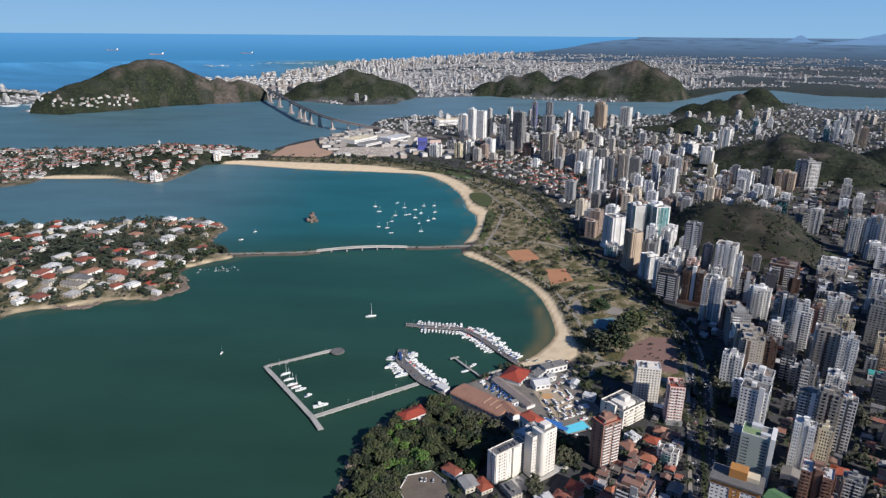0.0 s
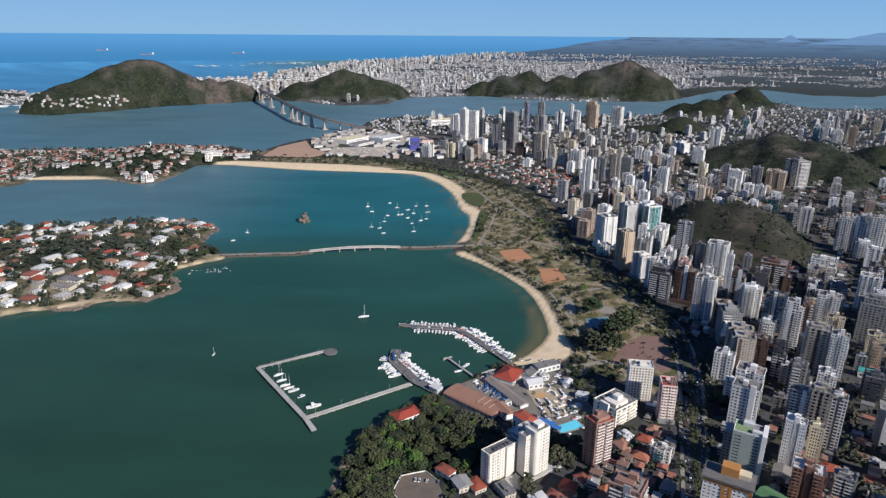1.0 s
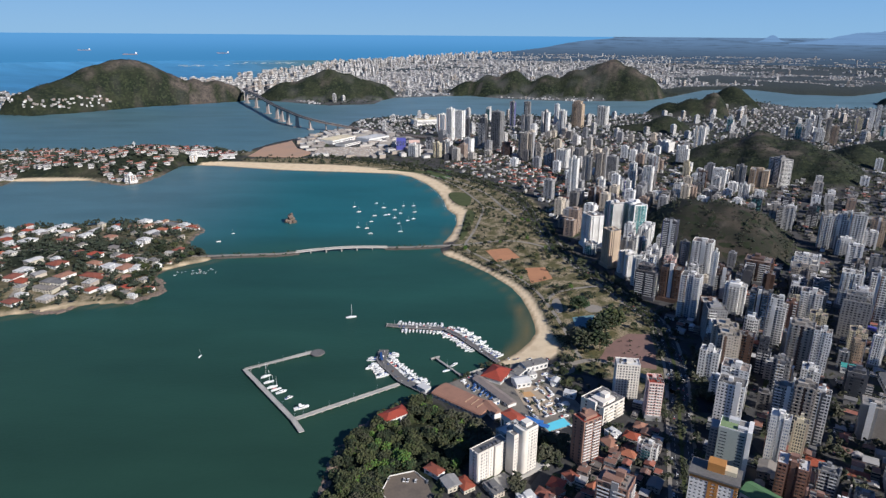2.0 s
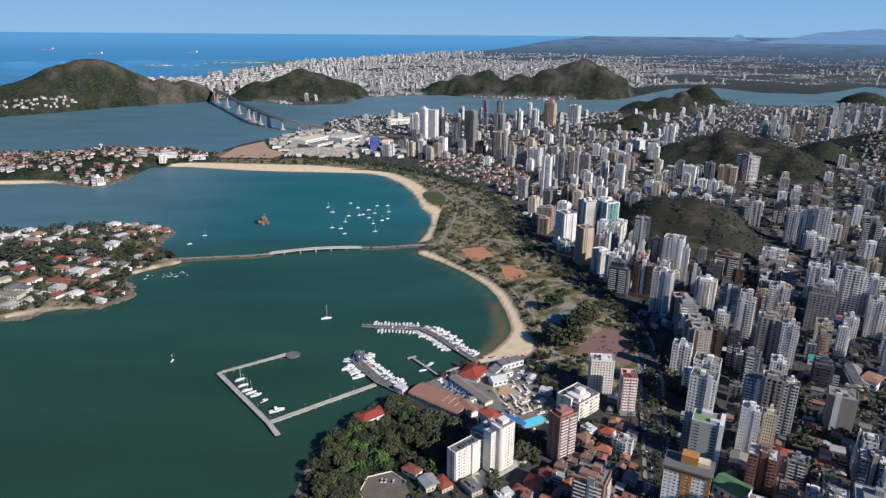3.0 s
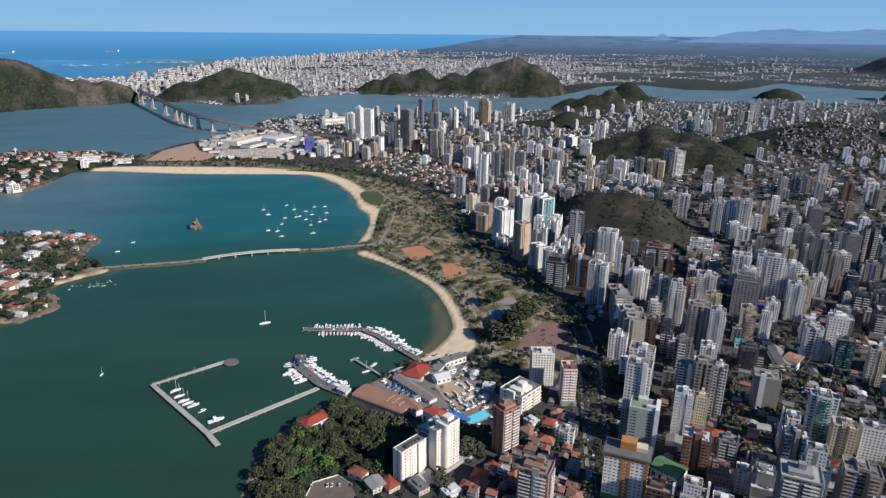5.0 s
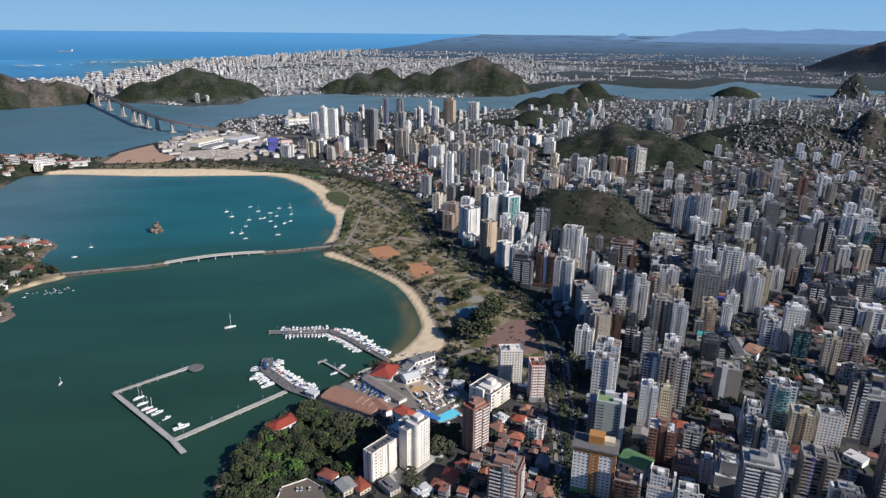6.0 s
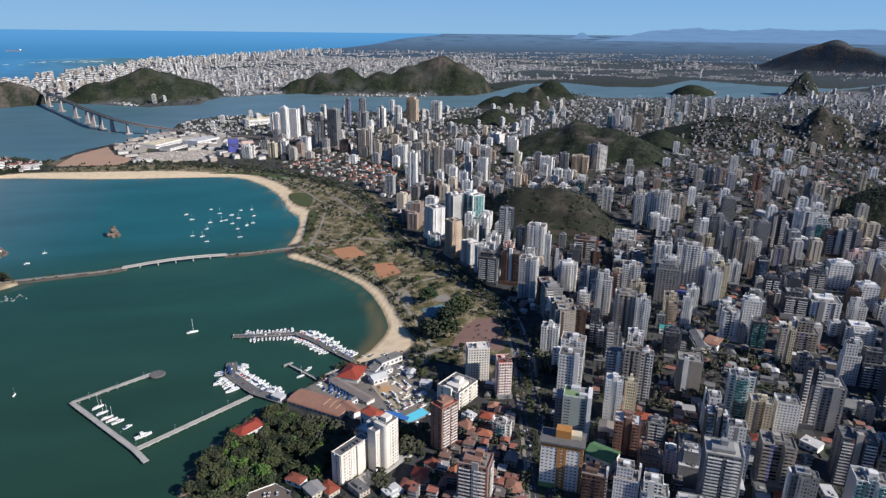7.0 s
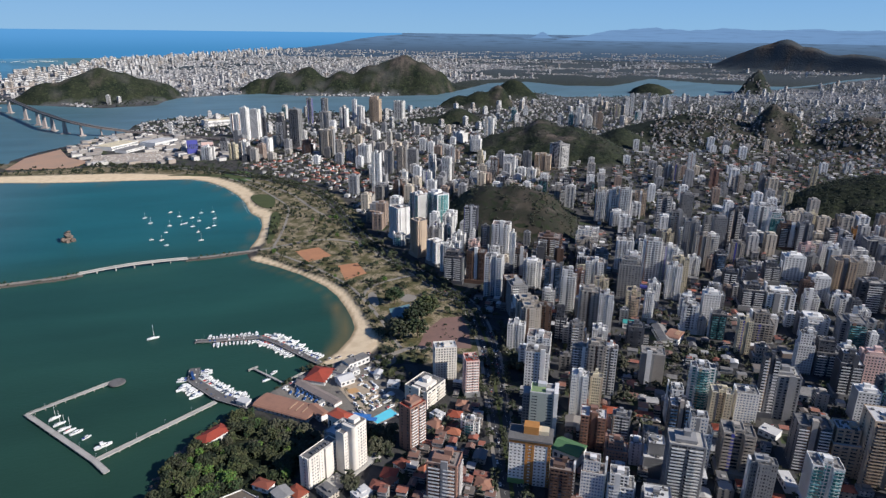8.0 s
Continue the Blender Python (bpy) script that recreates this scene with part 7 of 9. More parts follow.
tower("creamp", 49, 1894, 34, 21.4, 17.1, 43.2)
tower("whitep", 82, 1941, 34, 24.7, 19.7, 41.1)
tower("whitep", 150, 1979, 34, 25.3, 20.2, 42.3)
tower("darkb", 29, 2003, 34, 22.5, 18, 43.5)
tower("bluep", 81, 2428, 34, 34, 27.2, 63.9)
tower("whitec", 101, 2197, 34, 23.2, 18.5, 109.3)
tower("whitep", 137, 2250, 34, 28.5, 22.8, 97.4)
tower("darkg", 161, 2307, 34, 27.7, 22.2, 63.7)
tower("darkb", 200, 2047, 34, 26.2, 21, 95.7)
tower("greyb", 244, 2038, 34, 33.5, 26.8, 118.1)
tower("tealg", 287, 2738, 34, 19.5, 15.6, 57.4)
tower("greyb", 367, 2575, 34, 20.4, 16.3, 98.3)
tower("greyb", 432, 2612, 34, 24.7, 19.7, 93.6)
tower("greyp", 400, 2413, 34, 35.1, 28.1, 62.3)
tower("tanp", 629, 2567, 34, 42, 33.6, 100.9)
tower("whitec", 742, 2608, 34, 40.2, 32.2, 76.3)
tower("bluep", 564, 2664, 34, 17.8, 14.3, 78.6)
tower("whitep", 472, 2421, 34, 28.5, 22.8, 75.6)
tower("whitep", 520, 2345, 34, 24.5, 19.6, 86.4)
tower("brownp", 260, 1918, 34, 27.7, 22.2, 40.2)
tower("beigep", 313, 1882, 34, 42, 33.6, 74.2)
tower("beigep", 339, 1817, 34, 21.5, 17.2, 52)
tower("greyb", 359, 1760, 34, 23.6, 18.9, 47.6)
tower("whitec", 389, 1721, 34, 31.1, 24.9, 53.1)
tower("whitep", 339, 1383, 34, 19.1, 15.3, 92.9)
tower("greyp", 415, 1556, 34, 21.6, 17.3, 63.7)
tower("beigep", 445, 1548, 34, 24.2, 19.4, 72.3)
tower("greyp", 489, 1593, 34, 25.2, 20.2, 56.8)
tower("brownb", 371, 1314, 34, 20.7, 16.5, 40.4)
tower("whitep", 409, 1407, 34, 17.8, 14.2, 40.3)
tower("whitep", 779, 1992, 80, 42, 33.6, 33.7)
tower("whitep", 839, 1894, 34, 28, 22.4, 63.4)
tower("whitep", 738, 1759, 34, 30.1, 24.1, 43.9)
tower("greyg", 883, 1517, 80, 42, 33.6, 65.8)
tower("whitep", 711, 1468, 34, 29.3, 23.4, 49.7)
tower("greyp", 776, 1497, 34, 22.4, 17.9, 52.6)
tower("tanp", 827, 1504, 34, 42, 33.6, 42.5)
tower("whitep", 725, 1372, 34, 20.8, 16.6, 35)
tower("whitep", 563, 1343, 34, 23.2, 18.6, 42.7)
tower("darkb", 530, 1296, 34, 20, 16, 36.2)
tower("brownb", 673, 1475, 34, 18.3, 14.7, 43.9)
tower("darkp", 618, 1287, 34, 25.8, 20.6, 39.2)
tower("darkb", 697, 1260, 34, 19.6, 15.7, 32.8)
tower("darkg", 749, 1244, 34, 20.3, 16.2, 35.4)
tower("darkb", 781, 1192, 34, 12.8, 10.3, 34.6)
tower("whitec", 526, 1434, 34, 21.4, 17.1, 62.4)
tower("whitep", 502, 1472, 34, 16.7, 13.4, 63.5)
tower("bluep", 464, 1389, 34, 15.8, 12.6, 40.4)
tower("tealg", 1364, 2270, 34, 20.5, 16.4, 53.7)
tower("whitep", 1391, 2262, 34, 20.7, 16.5, 71.5)
tower("whitep", 1486, 2361, 34, 19.4, 15.6, 72.4)
tower("beigep", 1427, 2201, 34, 18.5, 14.8, 81.3)
tower("tanp", 1406, 2128, 34, 22.6, 18.1, 64.2)
tower("whitep", 1398, 2197, 34, 31.9, 25.5, 46)
tower("whitep", 1800, 2477, 34, 13.3, 10.6, 97.5)
tower("whitep", 1778, 2484, 34, 16, 12.8, 82.5)
tower("creamp", 1702, 2444, 34, 26.2, 21, 51.6)
tower("whitep", 1903, 2521, 34, 27, 21.6, 56.4)
tower("whitep", 2169, 2698, 34, 34.7, 27.8, 60.8)
tower("greyp", 1943, 2553, 34, 16.4, 13.2, 57.3)
tower("tealp", 1709, 2304, 34, 24.7, 19.8, 40.1)
tower("tealg", 1202, 2458, 34, 22.2, 17.7, 56.1)
tower("whitep", 1319, 2584, 34, 19, 15.2, 44.4)
tower("whitep", 1228, 1398, 34, 18.4, 14.7, 43.2)
tower("greyp", 1080, 1309, 34, 17.1, 13.7, 40.4)
tower("beigep", 1092, 1291, 34, 16.9, 13.6, 40.1)
tower("brickp", 1117, 1188, 34, 18.5, 14.8, 47.4)
tower("beigep", 1133, 1124, 34, 17.8, 14.2, 43.2)
tower("greyp", 1079, 1113, 34, 17.5, 14, 32.3)
tower("greyp", 1183, 1107, 34, 12.7, 10.2, 43.2)
tower("creamp", 1378, 1138, 34, 13.6, 10.9, 44.2)
tower("whitep", 1589, 1213, 34, 17.9, 14.3, 29.8)
tower("creamp", 686, 1600, 34, 16.6, 13.3, 42.2)
tower("whitep", 680, 1913, 34, 15.6, 12.5, 39.5)
tower("whitep", 625, 1660, 34, 16.6, 13.2, 44.5)
tower("greyp", 78, 465, -36, 24, 18, 27, "slab")


def hotel():
    """The white and orange block with a grey cornice and an orange penthouse."""
    w, d, h = 33.0, 18.0, 42.0
    ob = thing("hotel", "white and orange hotel block with a grey flat cornice", "hotel")
    bm = bmesh.new()
    box(bm, -w / 2 + 0.4, w / 2 - 0.4, -d / 2 + 0.4, d / 2 - 0.4, 0, h)
    part("glazing", bm, M["glass"], ob)
    bm = bmesh.new()
    for k in range(15):
        box(bm, -w / 2, w / 2, -d / 2, d / 2, max(0, k * 3.0 - 0.85), min(h, k * 3.0 + 0.85))
    for side in range(4):
        wall_piers(bm, side, w, d, h, 10 if side % 2 == 0 else 5, 0.5)
    part("facade", bm, M["white"], ob, "white wall bands and piers", "stuff")
    for x0, x1 in ((-3.6, 3.6), (w / 2 - 2.6, w / 2 + 0.08)):
        bm = bmesh.new()
        for q0, q1 in ((x0, x0 + (x1 - x0) * 0.3), (x0 + (x1 - x0) * 0.7, x1)):
            box(bm, q0, q1, -d / 2 - 0.3, -d / 2 + 0.1, 0, h)
        for k in range(15):
            box(bm, x0, x1, -d / 2 - 0.28, -d / 2 + 0.1, max(0, k * 3.0 - 0.8), min(h, k * 3.0 + 0.8))
        part("stripe", bm, M["orange"], ob, "orange vertical stripe", "stuff")
    bm = bmesh.new()
    box(bm, -w / 2 - 0.1, w / 2 + 0.1, -d / 2 - 0.35, d / 2 + 0.1, h - 2.8, h)
    part("top_band", bm, M["orange"], ob)
    bm = bmesh.new()
    box(bm, -w / 2 - 1.2, w / 2 + 1.2, -d / 2 - 1.2, d / 2 + 1.2, h, h + 1.6)
    part("cornice", bm, M["deckgrey"], ob)
    bm = bmesh.new()
    box(bm, -6, 6, -2, 7, h + 1.6, h + 8.5)
    part("penthouse", bm, M["orange"], ob)
    bm = bmesh.new()
    box(bm, 6, 14, -1, 7, h + 1.6, h + 5)
    part("plant_room", bm, M["cream"], ob)
    bm = bmesh.new()
    box(bm, -w / 2 - 0.3, -3, -d / 2 - 0.6, -d / 2 + 0.2, 0, 5)
    part("green_base", bm, M["green"], ob)
    place, s = lay(217, 386, 2.2)
    ob.matrix_basis = Matrix.LocRotScale(place, Euler((0, 0, -radians(32))), Vector((1, 1, 1)))
    TAKEN.append((217, 386, 17))


hotel()


def ivory_block():
    """The ivory block of the point: a long low wing with blank ribs, and a tall wing with a rounded corner."""
    ob = thing("apartment_block", "ivory apartment block with a taller wing and a rounded corner", "apartment building")
    ivory, low, tall = M["ivory"], 28.0, 43.5
    bm = bmesh.new()
    box(bm, -17, 15.5, -5.0, 4.6, 0, low)
    wing = part("low_wing", bm, ivory, ob)
    for x0, x1, y0, y1 in ((-17.2, -14.6, -5.7, -4.9), (-5.6, -4.4, -5.5, -4.9), (0.2, 7.6, -6.9, -4.9), (14.2, 15.7, -5.6, -4.9), (-17.7, -16.9, -4.8, -1.6), (-17.7, -16.9, 1.0, 4.8)):
        bm = bmesh.new()
        box(bm, x0, x1, y0, y1, 0, low + 0.95)
        part("rib", bm, ivory, wing, "blank projecting wall rib")
    bm = bmesh.new()
    box(bm, 12.5, 18.5, -15.5, -6.5, 0, tall - 5.0)
    curve = [(21.2 + 3.2 * math.cos(radians(a)), -18.0 + 3.2 * math.sin(radians(a))) for a in range(180, 271, 15)]
    prism(bm, curve + [(34.0, -21.2), (34.0, -8.5), (18.0, -8.5)], 0, tall)
    tower_wing = part("tall_wing", bm, ivory, ob, "ivory walls with a rounded corner")
    for roof_of, x0, x1, y0, y1, z in ((wing, -17, 15.5, -5.0, 4.6, low), (tower_wing, 12.5, 18.0, -15.5, -8.5, tall - 5.0), (tower_wing, 21, 34, -21.2, -8.5, tall)):
        bm = bmesh.new()
        box(bm, x0 + 0.35, x1 - 0.35, y0 + 0.35, y1 - 0.35, z + 0.004, z + 0.12)
        deck = part("roof", bm, M["roofgrey"], roof_of, "worn grey flat roof")
        bm = bmesh.new()
        for a0, a1, b0, b1 in ((x0, x1, y0, y0 + 0.3), (x0, x1, y1 - 0.3, y1), (x0, x0 + 0.3, y0 + 0.3, y1 - 0.3), (x1 - 0.3, x1, y0 + 0.3, y1 - 0.3)):
            box(bm, a0, a1, b0, b1, z, z + 0.9)
        part("parapet", bm, ivory, roof_of)
    for x0, w in ((-10.5, 3.0), (-6.6, 2.2), (-3.4, 3.0), (1.0, 2.2), (5.0, 2.6)):
        bm = bmesh.new()
        box(bm, x0, x0 + w, -3.2, -1.0, low + 0.12, low + 1.9)
        part("water_tank", bm, M["dark"], wing, "dark water tank on the flat roof")
    bm = bmesh.new()
    box(bm, 23.5, 31, -17.5, -11, tall + 0.12, tall + 3.6)
    part("plant_room", bm, ivory, tower_wing)
    # windows: a dark pane in a shallow frame
    def panes(w, h):
        bm = bmesh.new()
        box(bm, -w / 2, w / 2, -0.03, 0.05, -h / 2, h / 2)
        return finish(bm, "window", M["glass"])
    wide, slim = panes(1.7, 1.25), panes(0.9, 1.15)

    def glaze(mesh, x, y, z, parent, turn=0.0):
        o = new("window", mesh)
        o.parent = parent
        o.location, o.rotation_euler = (x, y, z), (0, 0, turn)
    for k in range(9):
        z = 2.0 + k * 3.0
        for x, mesh in ((-12.9, wide), (-10.2, slim), (-7.6, wide), (-2.4, slim), (9.2, slim), (12.3, wide)):
            glaze(mesh, x, -5.0, z, wing)
        glaze(wide, -17.0, -0.3, z, wing, 1.5708)
    for k in range(14):
        z = 2.0 + k * 3.0
        if k < 12:
            glaze(slim, 14.6, -15.5, z, tower_wing)
            glaze(slim, 16.6, -15.5, z, tower_wing)
        for x, mesh in ((24.2, slim), (27.4, wide), (30.4, slim), (32.6, slim)):
            glaze(mesh, x, -21.2, z, tower_wing)
    place, s = lay(55.6, 444, 2.3)
    ob.matrix_basis = Matrix.LocRotScale(place, Euler((0, 0, radians(36))), Vector((s, s, s)))
    TAKEN.append((55.6, 444, 15))
    TAKEN.append((84, 443, 12))
    # paved terrace with its retaining wall before the block
    for name, label, outline, z0, z1 in (("paved_ground", "pale concrete forecourt of the ivory block", [(-14, -7), (10, -8), (10, -23), (-10, -27)], 0.0, 0.35),
                                          ("paved_ground", "pale raised terrace beside the ivory block", [(13, -23.5), (47, -25.5), (46, -17), (35, -17), (34, -22), (13, -22)], 0.0, 2.4)):
        bm = bmesh.new()
        prism(bm, outline[::-1] if z1 > 9 else outline, z0, z1)
        bmesh.ops.recalc_face_normals(bm, faces=bm.faces)
        slab = part(name, bm, M["concrete"])
        tagged(slab, label, "paving", kind="structure")
        slab.matrix_basis = Matrix.LocRotScale(lay(55.6, 444, 2.6)[0], Euler((0, 0, radians(36))), Vector((s, s, s)))


ivory_block()

# ---------------------------------------------------------------- the rest of the city, lot by lot along its streets
BEARING = 33.0
UX, UY = math.sin(radians(BEARING)), math.cos(radians(BEARING))
VX, VY = UY, -UX
STREET_V, STREET_U, V0, U0 = 67.5, 104.0, 49.0, 20.0


def at_uv(u, v):
    return u * UX + v * VX, u * UY + v * VY


CLUB = [(-60, 500), (20, 540), (90, 660), (165, 660), (215, 560), (150, 470), (105, 425), (70, 405), (20, 385), (-40, 370)]
QUIET = [(370, 545), (480, 560), (560, 470), (500, 400), (420, 430), (345, 400), (320, 450)]
HOUSE_QUARTER = [(120, 1600), (230, 1400), (340, 1420), (330, 1700), (60, 1850), (0, 1800)]
YARDS = [(-520, 1880), (-300, 1890), (-60, 1800), (60, 1850), (60, 2100), (-100, 2350), (-290, 2500), (-400, 2300), (-530, 2040)]
SEAFRONT = [(194, 340), (245, 505), (275, 600), (296, 640), (296, 727), (285, 870), (250, 960), (240, 1250), (250, 1400), (180, 1540), (-60, 1800)]
FAR_END = 2350.0
lots = []
ur, vr = np.arange(-2, 30), np.arange(-22, 32)
for iu, iv in product(ur, vr):
    for a, b in product(range(4), range(2)):
        u = U0 + iu * STREET_U + 7 + (a + 0.5) * (STREET_U - 14) / 4
        v = V0 + iv * STREET_V + 6 + (b + 0.5) * (STREET_V - 12) / 2
        lots.append(at_uv(u, v))
LX, LY = np.array([p[0] for p in lots]), np.array([p[1] for p in lots])
LB, LD = np.degrees(np.arctan2(LX, LY)), np.hypot(LX, LY)
keep = (LD < FAR_END) & (LD > 190) & (LB > -20) & (LB < 66) & (inside(CITY_SHORE, LX, LY) > 14) & (inside(PARK, LX, LY) < -12)
keep &= (inside(CLUB, LX, LY) < -6) & (inside(WOODED_POINT, LX, LY) < -4) & (inside(YARDS, LX, LY) < 0)
avenue_gap = np.full(LX.shape, 1e9)
for (ax, ay), (bx, by) in zip(SEAFRONT, SEAFRONT[1:]):
    k = np.clip(((LX - ax) * (bx - ax) + (LY - ay) * (by - ay)) / ((bx - ax) ** 2 + (by - ay) ** 2), 0, 1)
    avenue_gap = np.minimum(avenue_gap, np.hypot(ax + k * (bx - ax) - LX, ay + k * (by - ay) - LY))
keep &= (avenue_gap > 24) & ~((LX < 60) & (LY > 1450))
LH = hill_parts(LX, LY)[0]
LQ, LHQ = inside(QUIET, LX, LY), inside(HOUSE_QUARTER, LX, LY)
STYLES = ["whitep"] * 8 + ["greyp"] * 5 + ["beigep"] * 2 + ["whiteb"] * 7 + ["greyb"] * 3 + ["darkb"] * 4 + ["brownb"] * 2 + ["creamp"] * 2 + ["beigeb"] * 2 + ["whitec", "greyc", "tanp", "tealg", "bluep", "darkg", "brickb", "pinkb"]
city_trees = Grove()
AVENUE_MARKS = along(AVENUE, 20)
far_houses, more_towers, slope_houses = [], [], []
counts = dict(tower=0, house=0)
order = sorted(np.nonzero(keep)[0], key=lambda i: LD[i])
for i in order:
    x, y, d = LX[i] + rnd.uniform(-2, 2), LY[i] + rnd.uniform(-2, 2), LD[i]
    if LH[i] > 6:
        if LH[i] < 90 and x > 1380 and rnd.random() < 0.8:
            for _ in range(8):
                slope_houses.append((x + rnd.uniform(-16, 16), y + rnd.uniform(-16, 16)))
        continue
    dense = 0.62 if d < 1000 else 0.5 if d < 1500 else 0.30 if d < 1900 else 0.16
    if LQ[i] > 0 or LHQ[i] > -10:
        dense = 0.0
    if x < 240 and y < 520:
        dense = 0.0
    if LB[i] > 30 and d > 1450:
        dense *= 0.4
    pick = rnd.random()
    if pick < dense and free(x, y, 9.5, 3.0):
        w, dp = rnd.uniform(15, 21), rnd.uniform(13, 18)
        h = 3 * rnd.choice((6, 8, 9, 10, 11, 12, 12, 13, 14, 15)) if d < 1500 else 3 * rnd.choice((5, 7, 8, 9, 10, 12, 14))
        if 22.5 < LB[i] < 35.5 and 880 < d < 1330:
            h = min(h, 3 * int((348 - 0.327 * d) / 3))
            if h < 9:
                continue
        if counts["tower"] < 120:
            tower(rnd.choice(STYLES), round(x, 1), round(y, 1), BEARING + rnd.choice((0, 0, 90)), w, dp, h)
        else:
            more_towers.append((x, y, w, dp, h))
            TAKEN.append((x, y, max(w, dp) / 2))
        counts["tower"] += 1
    elif pick < 0.93:
        for _ in range(2 if d < 900 else 3):
            hx, hy = x + rnd.uniform(-9, 9), y + rnd.uniform(-11, 11)
            if free(hx, hy, 6.0, 0.5):
                if d < 1150 and counts["house"] < 140:
                    house(round(hx, 1), round(hy, 1), BEARING + rnd.choice((0, 90)), rnd.uniform(0.95, 1.5))
                    counts["house"] += 1
                else:
                    far_houses.append((hx, hy))
                    TAKEN.append((hx, hy, 6.0))
    for _ in range(4 if d < 1300 else 8):
        tx, ty = x + rnd.uniform(-15, 15), y + rnd.uniform(-17, 17)
        if free(tx, ty, 2.0, 0.0) and rnd.random() < 0.75:
            city_trees.plant(tx, ty, 2.5, rnd.uniform(5, 9), rnd, 5 if d < 900 else 3 if d < 1300 else 2, 0.3 if d < 1300 else 0.38)

# garages, annexes and low shops that fill the blocks
infill = []
for _ in range(9000):
    u, v = rnd.uniform(120, 1300), rnd.uniform(-120, 900)
    if (v - V0) % STREET_V < 7 or (v - V0) % STREET_V > STREET_V - 7 or (u - U0) % STREET_U < 6.5 or (u - U0) % STREET_U > STREET_U - 6.5:
        continue
    x, y = at_uv(u, v)
    d, b = math.hypot(x, y), math.degrees(math.atan2(x, y))
    if d > 1150 or not 5 < b < 62 or len(infill) > 900 or not free(x, y, 4.2, 0.2):
        continue
    if within(CITY_SHORE, x, y) < 20 or within(PARK, x, y) > -14 or within(CLUB, x, y) > -3 or within(WOODED_POINT, x, y) > -4 or ground_z(x, y) > 6:
        continue
    if min(math.hypot(x - a, y - c) for a, c, _, _ in AVENUE_MARKS) < 22:
        continue
    infill.append((x, y))
    TAKEN.append((x, y, 4.6))

POINT_LOW = [(60, 395), (110, 420), (160, 470), (215, 500), (236, 440), (205, 380), (160, 330), (80, 335)]
for _ in range(1500):
    x, y = rnd.uniform(60, 236), rnd.uniform(330, 500)
    if within(POINT_LOW, x, y) > 2 and free(x, y, 4.4, 0.3) and min(math.hypot(x - a, y - c) for a, c, _, _ in AVENUE_MARKS) > 20:
        infill.append((x, y))
        TAKEN.append((x, y, 4.6))
        for _ in range(3):
            tx, ty = x + rnd.uniform(-9, 9), y + rnd.uniform(-9, 9)
            if free(tx, ty, 1.0, 0.0):
                city_trees.plant(tx, ty, ground_z(tx, ty), rnd.uniform(3, 6.5), rnd, 6)

for _ in range(260):
    x, y = rnd.uniform(320, 560), rnd.uniform(400, 560)
    if within(QUIET, x, y) > 0 and free(x, y, 2.0, 0.0):
        city_trees.plant(x, y, ground_z(x, y), rnd.uniform(6, 11), rnd, 6)

# dark canopy between the avenue and the first towers
CANOPY = [(312, 640), (340, 640), (318, 585), (292, 545), (276, 560), (296, 600)]
for _ in range(420):
    x, y = rnd.uniform(270, 345), rnd.uniform(540, 645)
    if within(CANOPY, x, y) > 0 and free(x, y, 2.5, 0.0) and min(math.hypot(x - a, y - c) for a, c, _, _ in AVENUE_MARKS) > 13 and rnd.random() < 0.5:
        city_trees.plant(x, y, ground_z(x, y), rnd.uniform(6, 12), rnd, 10)

# trees round the ivory block
for outline, n in (([(20, 530), (46, 520), (64, 496), (62, 482), (34, 470), (28, 500)], 70), ([(109, 493), (130, 481), (124, 458), (106, 452), (100, 462)], 40), ([(66, 426), (74, 432), (86, 428), (76, 414)], 14)):
    xs, ys = [p[0] for p in outline], [p[1] for p in outline]
    for _ in range(n * 3):
        x, y = rnd.uniform(min(xs), max(xs)), rnd.uniform(min(ys), max(ys))
        if within(outline, x, y) > 0 and rnd.random() < 0.6:
            city_trees.plant(x, y, ground_z(x, y), rnd.uniform(4, 10), rnd, 12)

# street trees along the streets
sp = [at_uv(u + rnd.uniform(-4, 4), V0 + iv * STREET_V + rnd.choice((-5, 5))) for iv in vr for u in np.arange(150, 1500, 11)]
sx, sy = np.array([p[0] for p in sp]), np.array([p[1] for p in sp])
sb, sd = np.degrees(np.arctan2(sx, sy)), np.hypot(sx, sy)
good = (sb > 5) & (sb < 62) & (sd < 1300) & (inside(CITY_SHORE, sx, sy) > 20) & (inside(PARK, sx, sy) < -5) & (inside(CLUB, sx, sy) < 0)
for x, y in zip(sx[good], sy[good]):
    if rnd.random() < 0.6 and free(x, y, 1.5, 0.0):
        city_trees.plant(x, y, ground_z(x, y), rnd.uniform(5, 8.5), rnd, 5)
city_trees.done("street_trees", "dark green trees along the streets and in yards", "trees", M["leaf"])


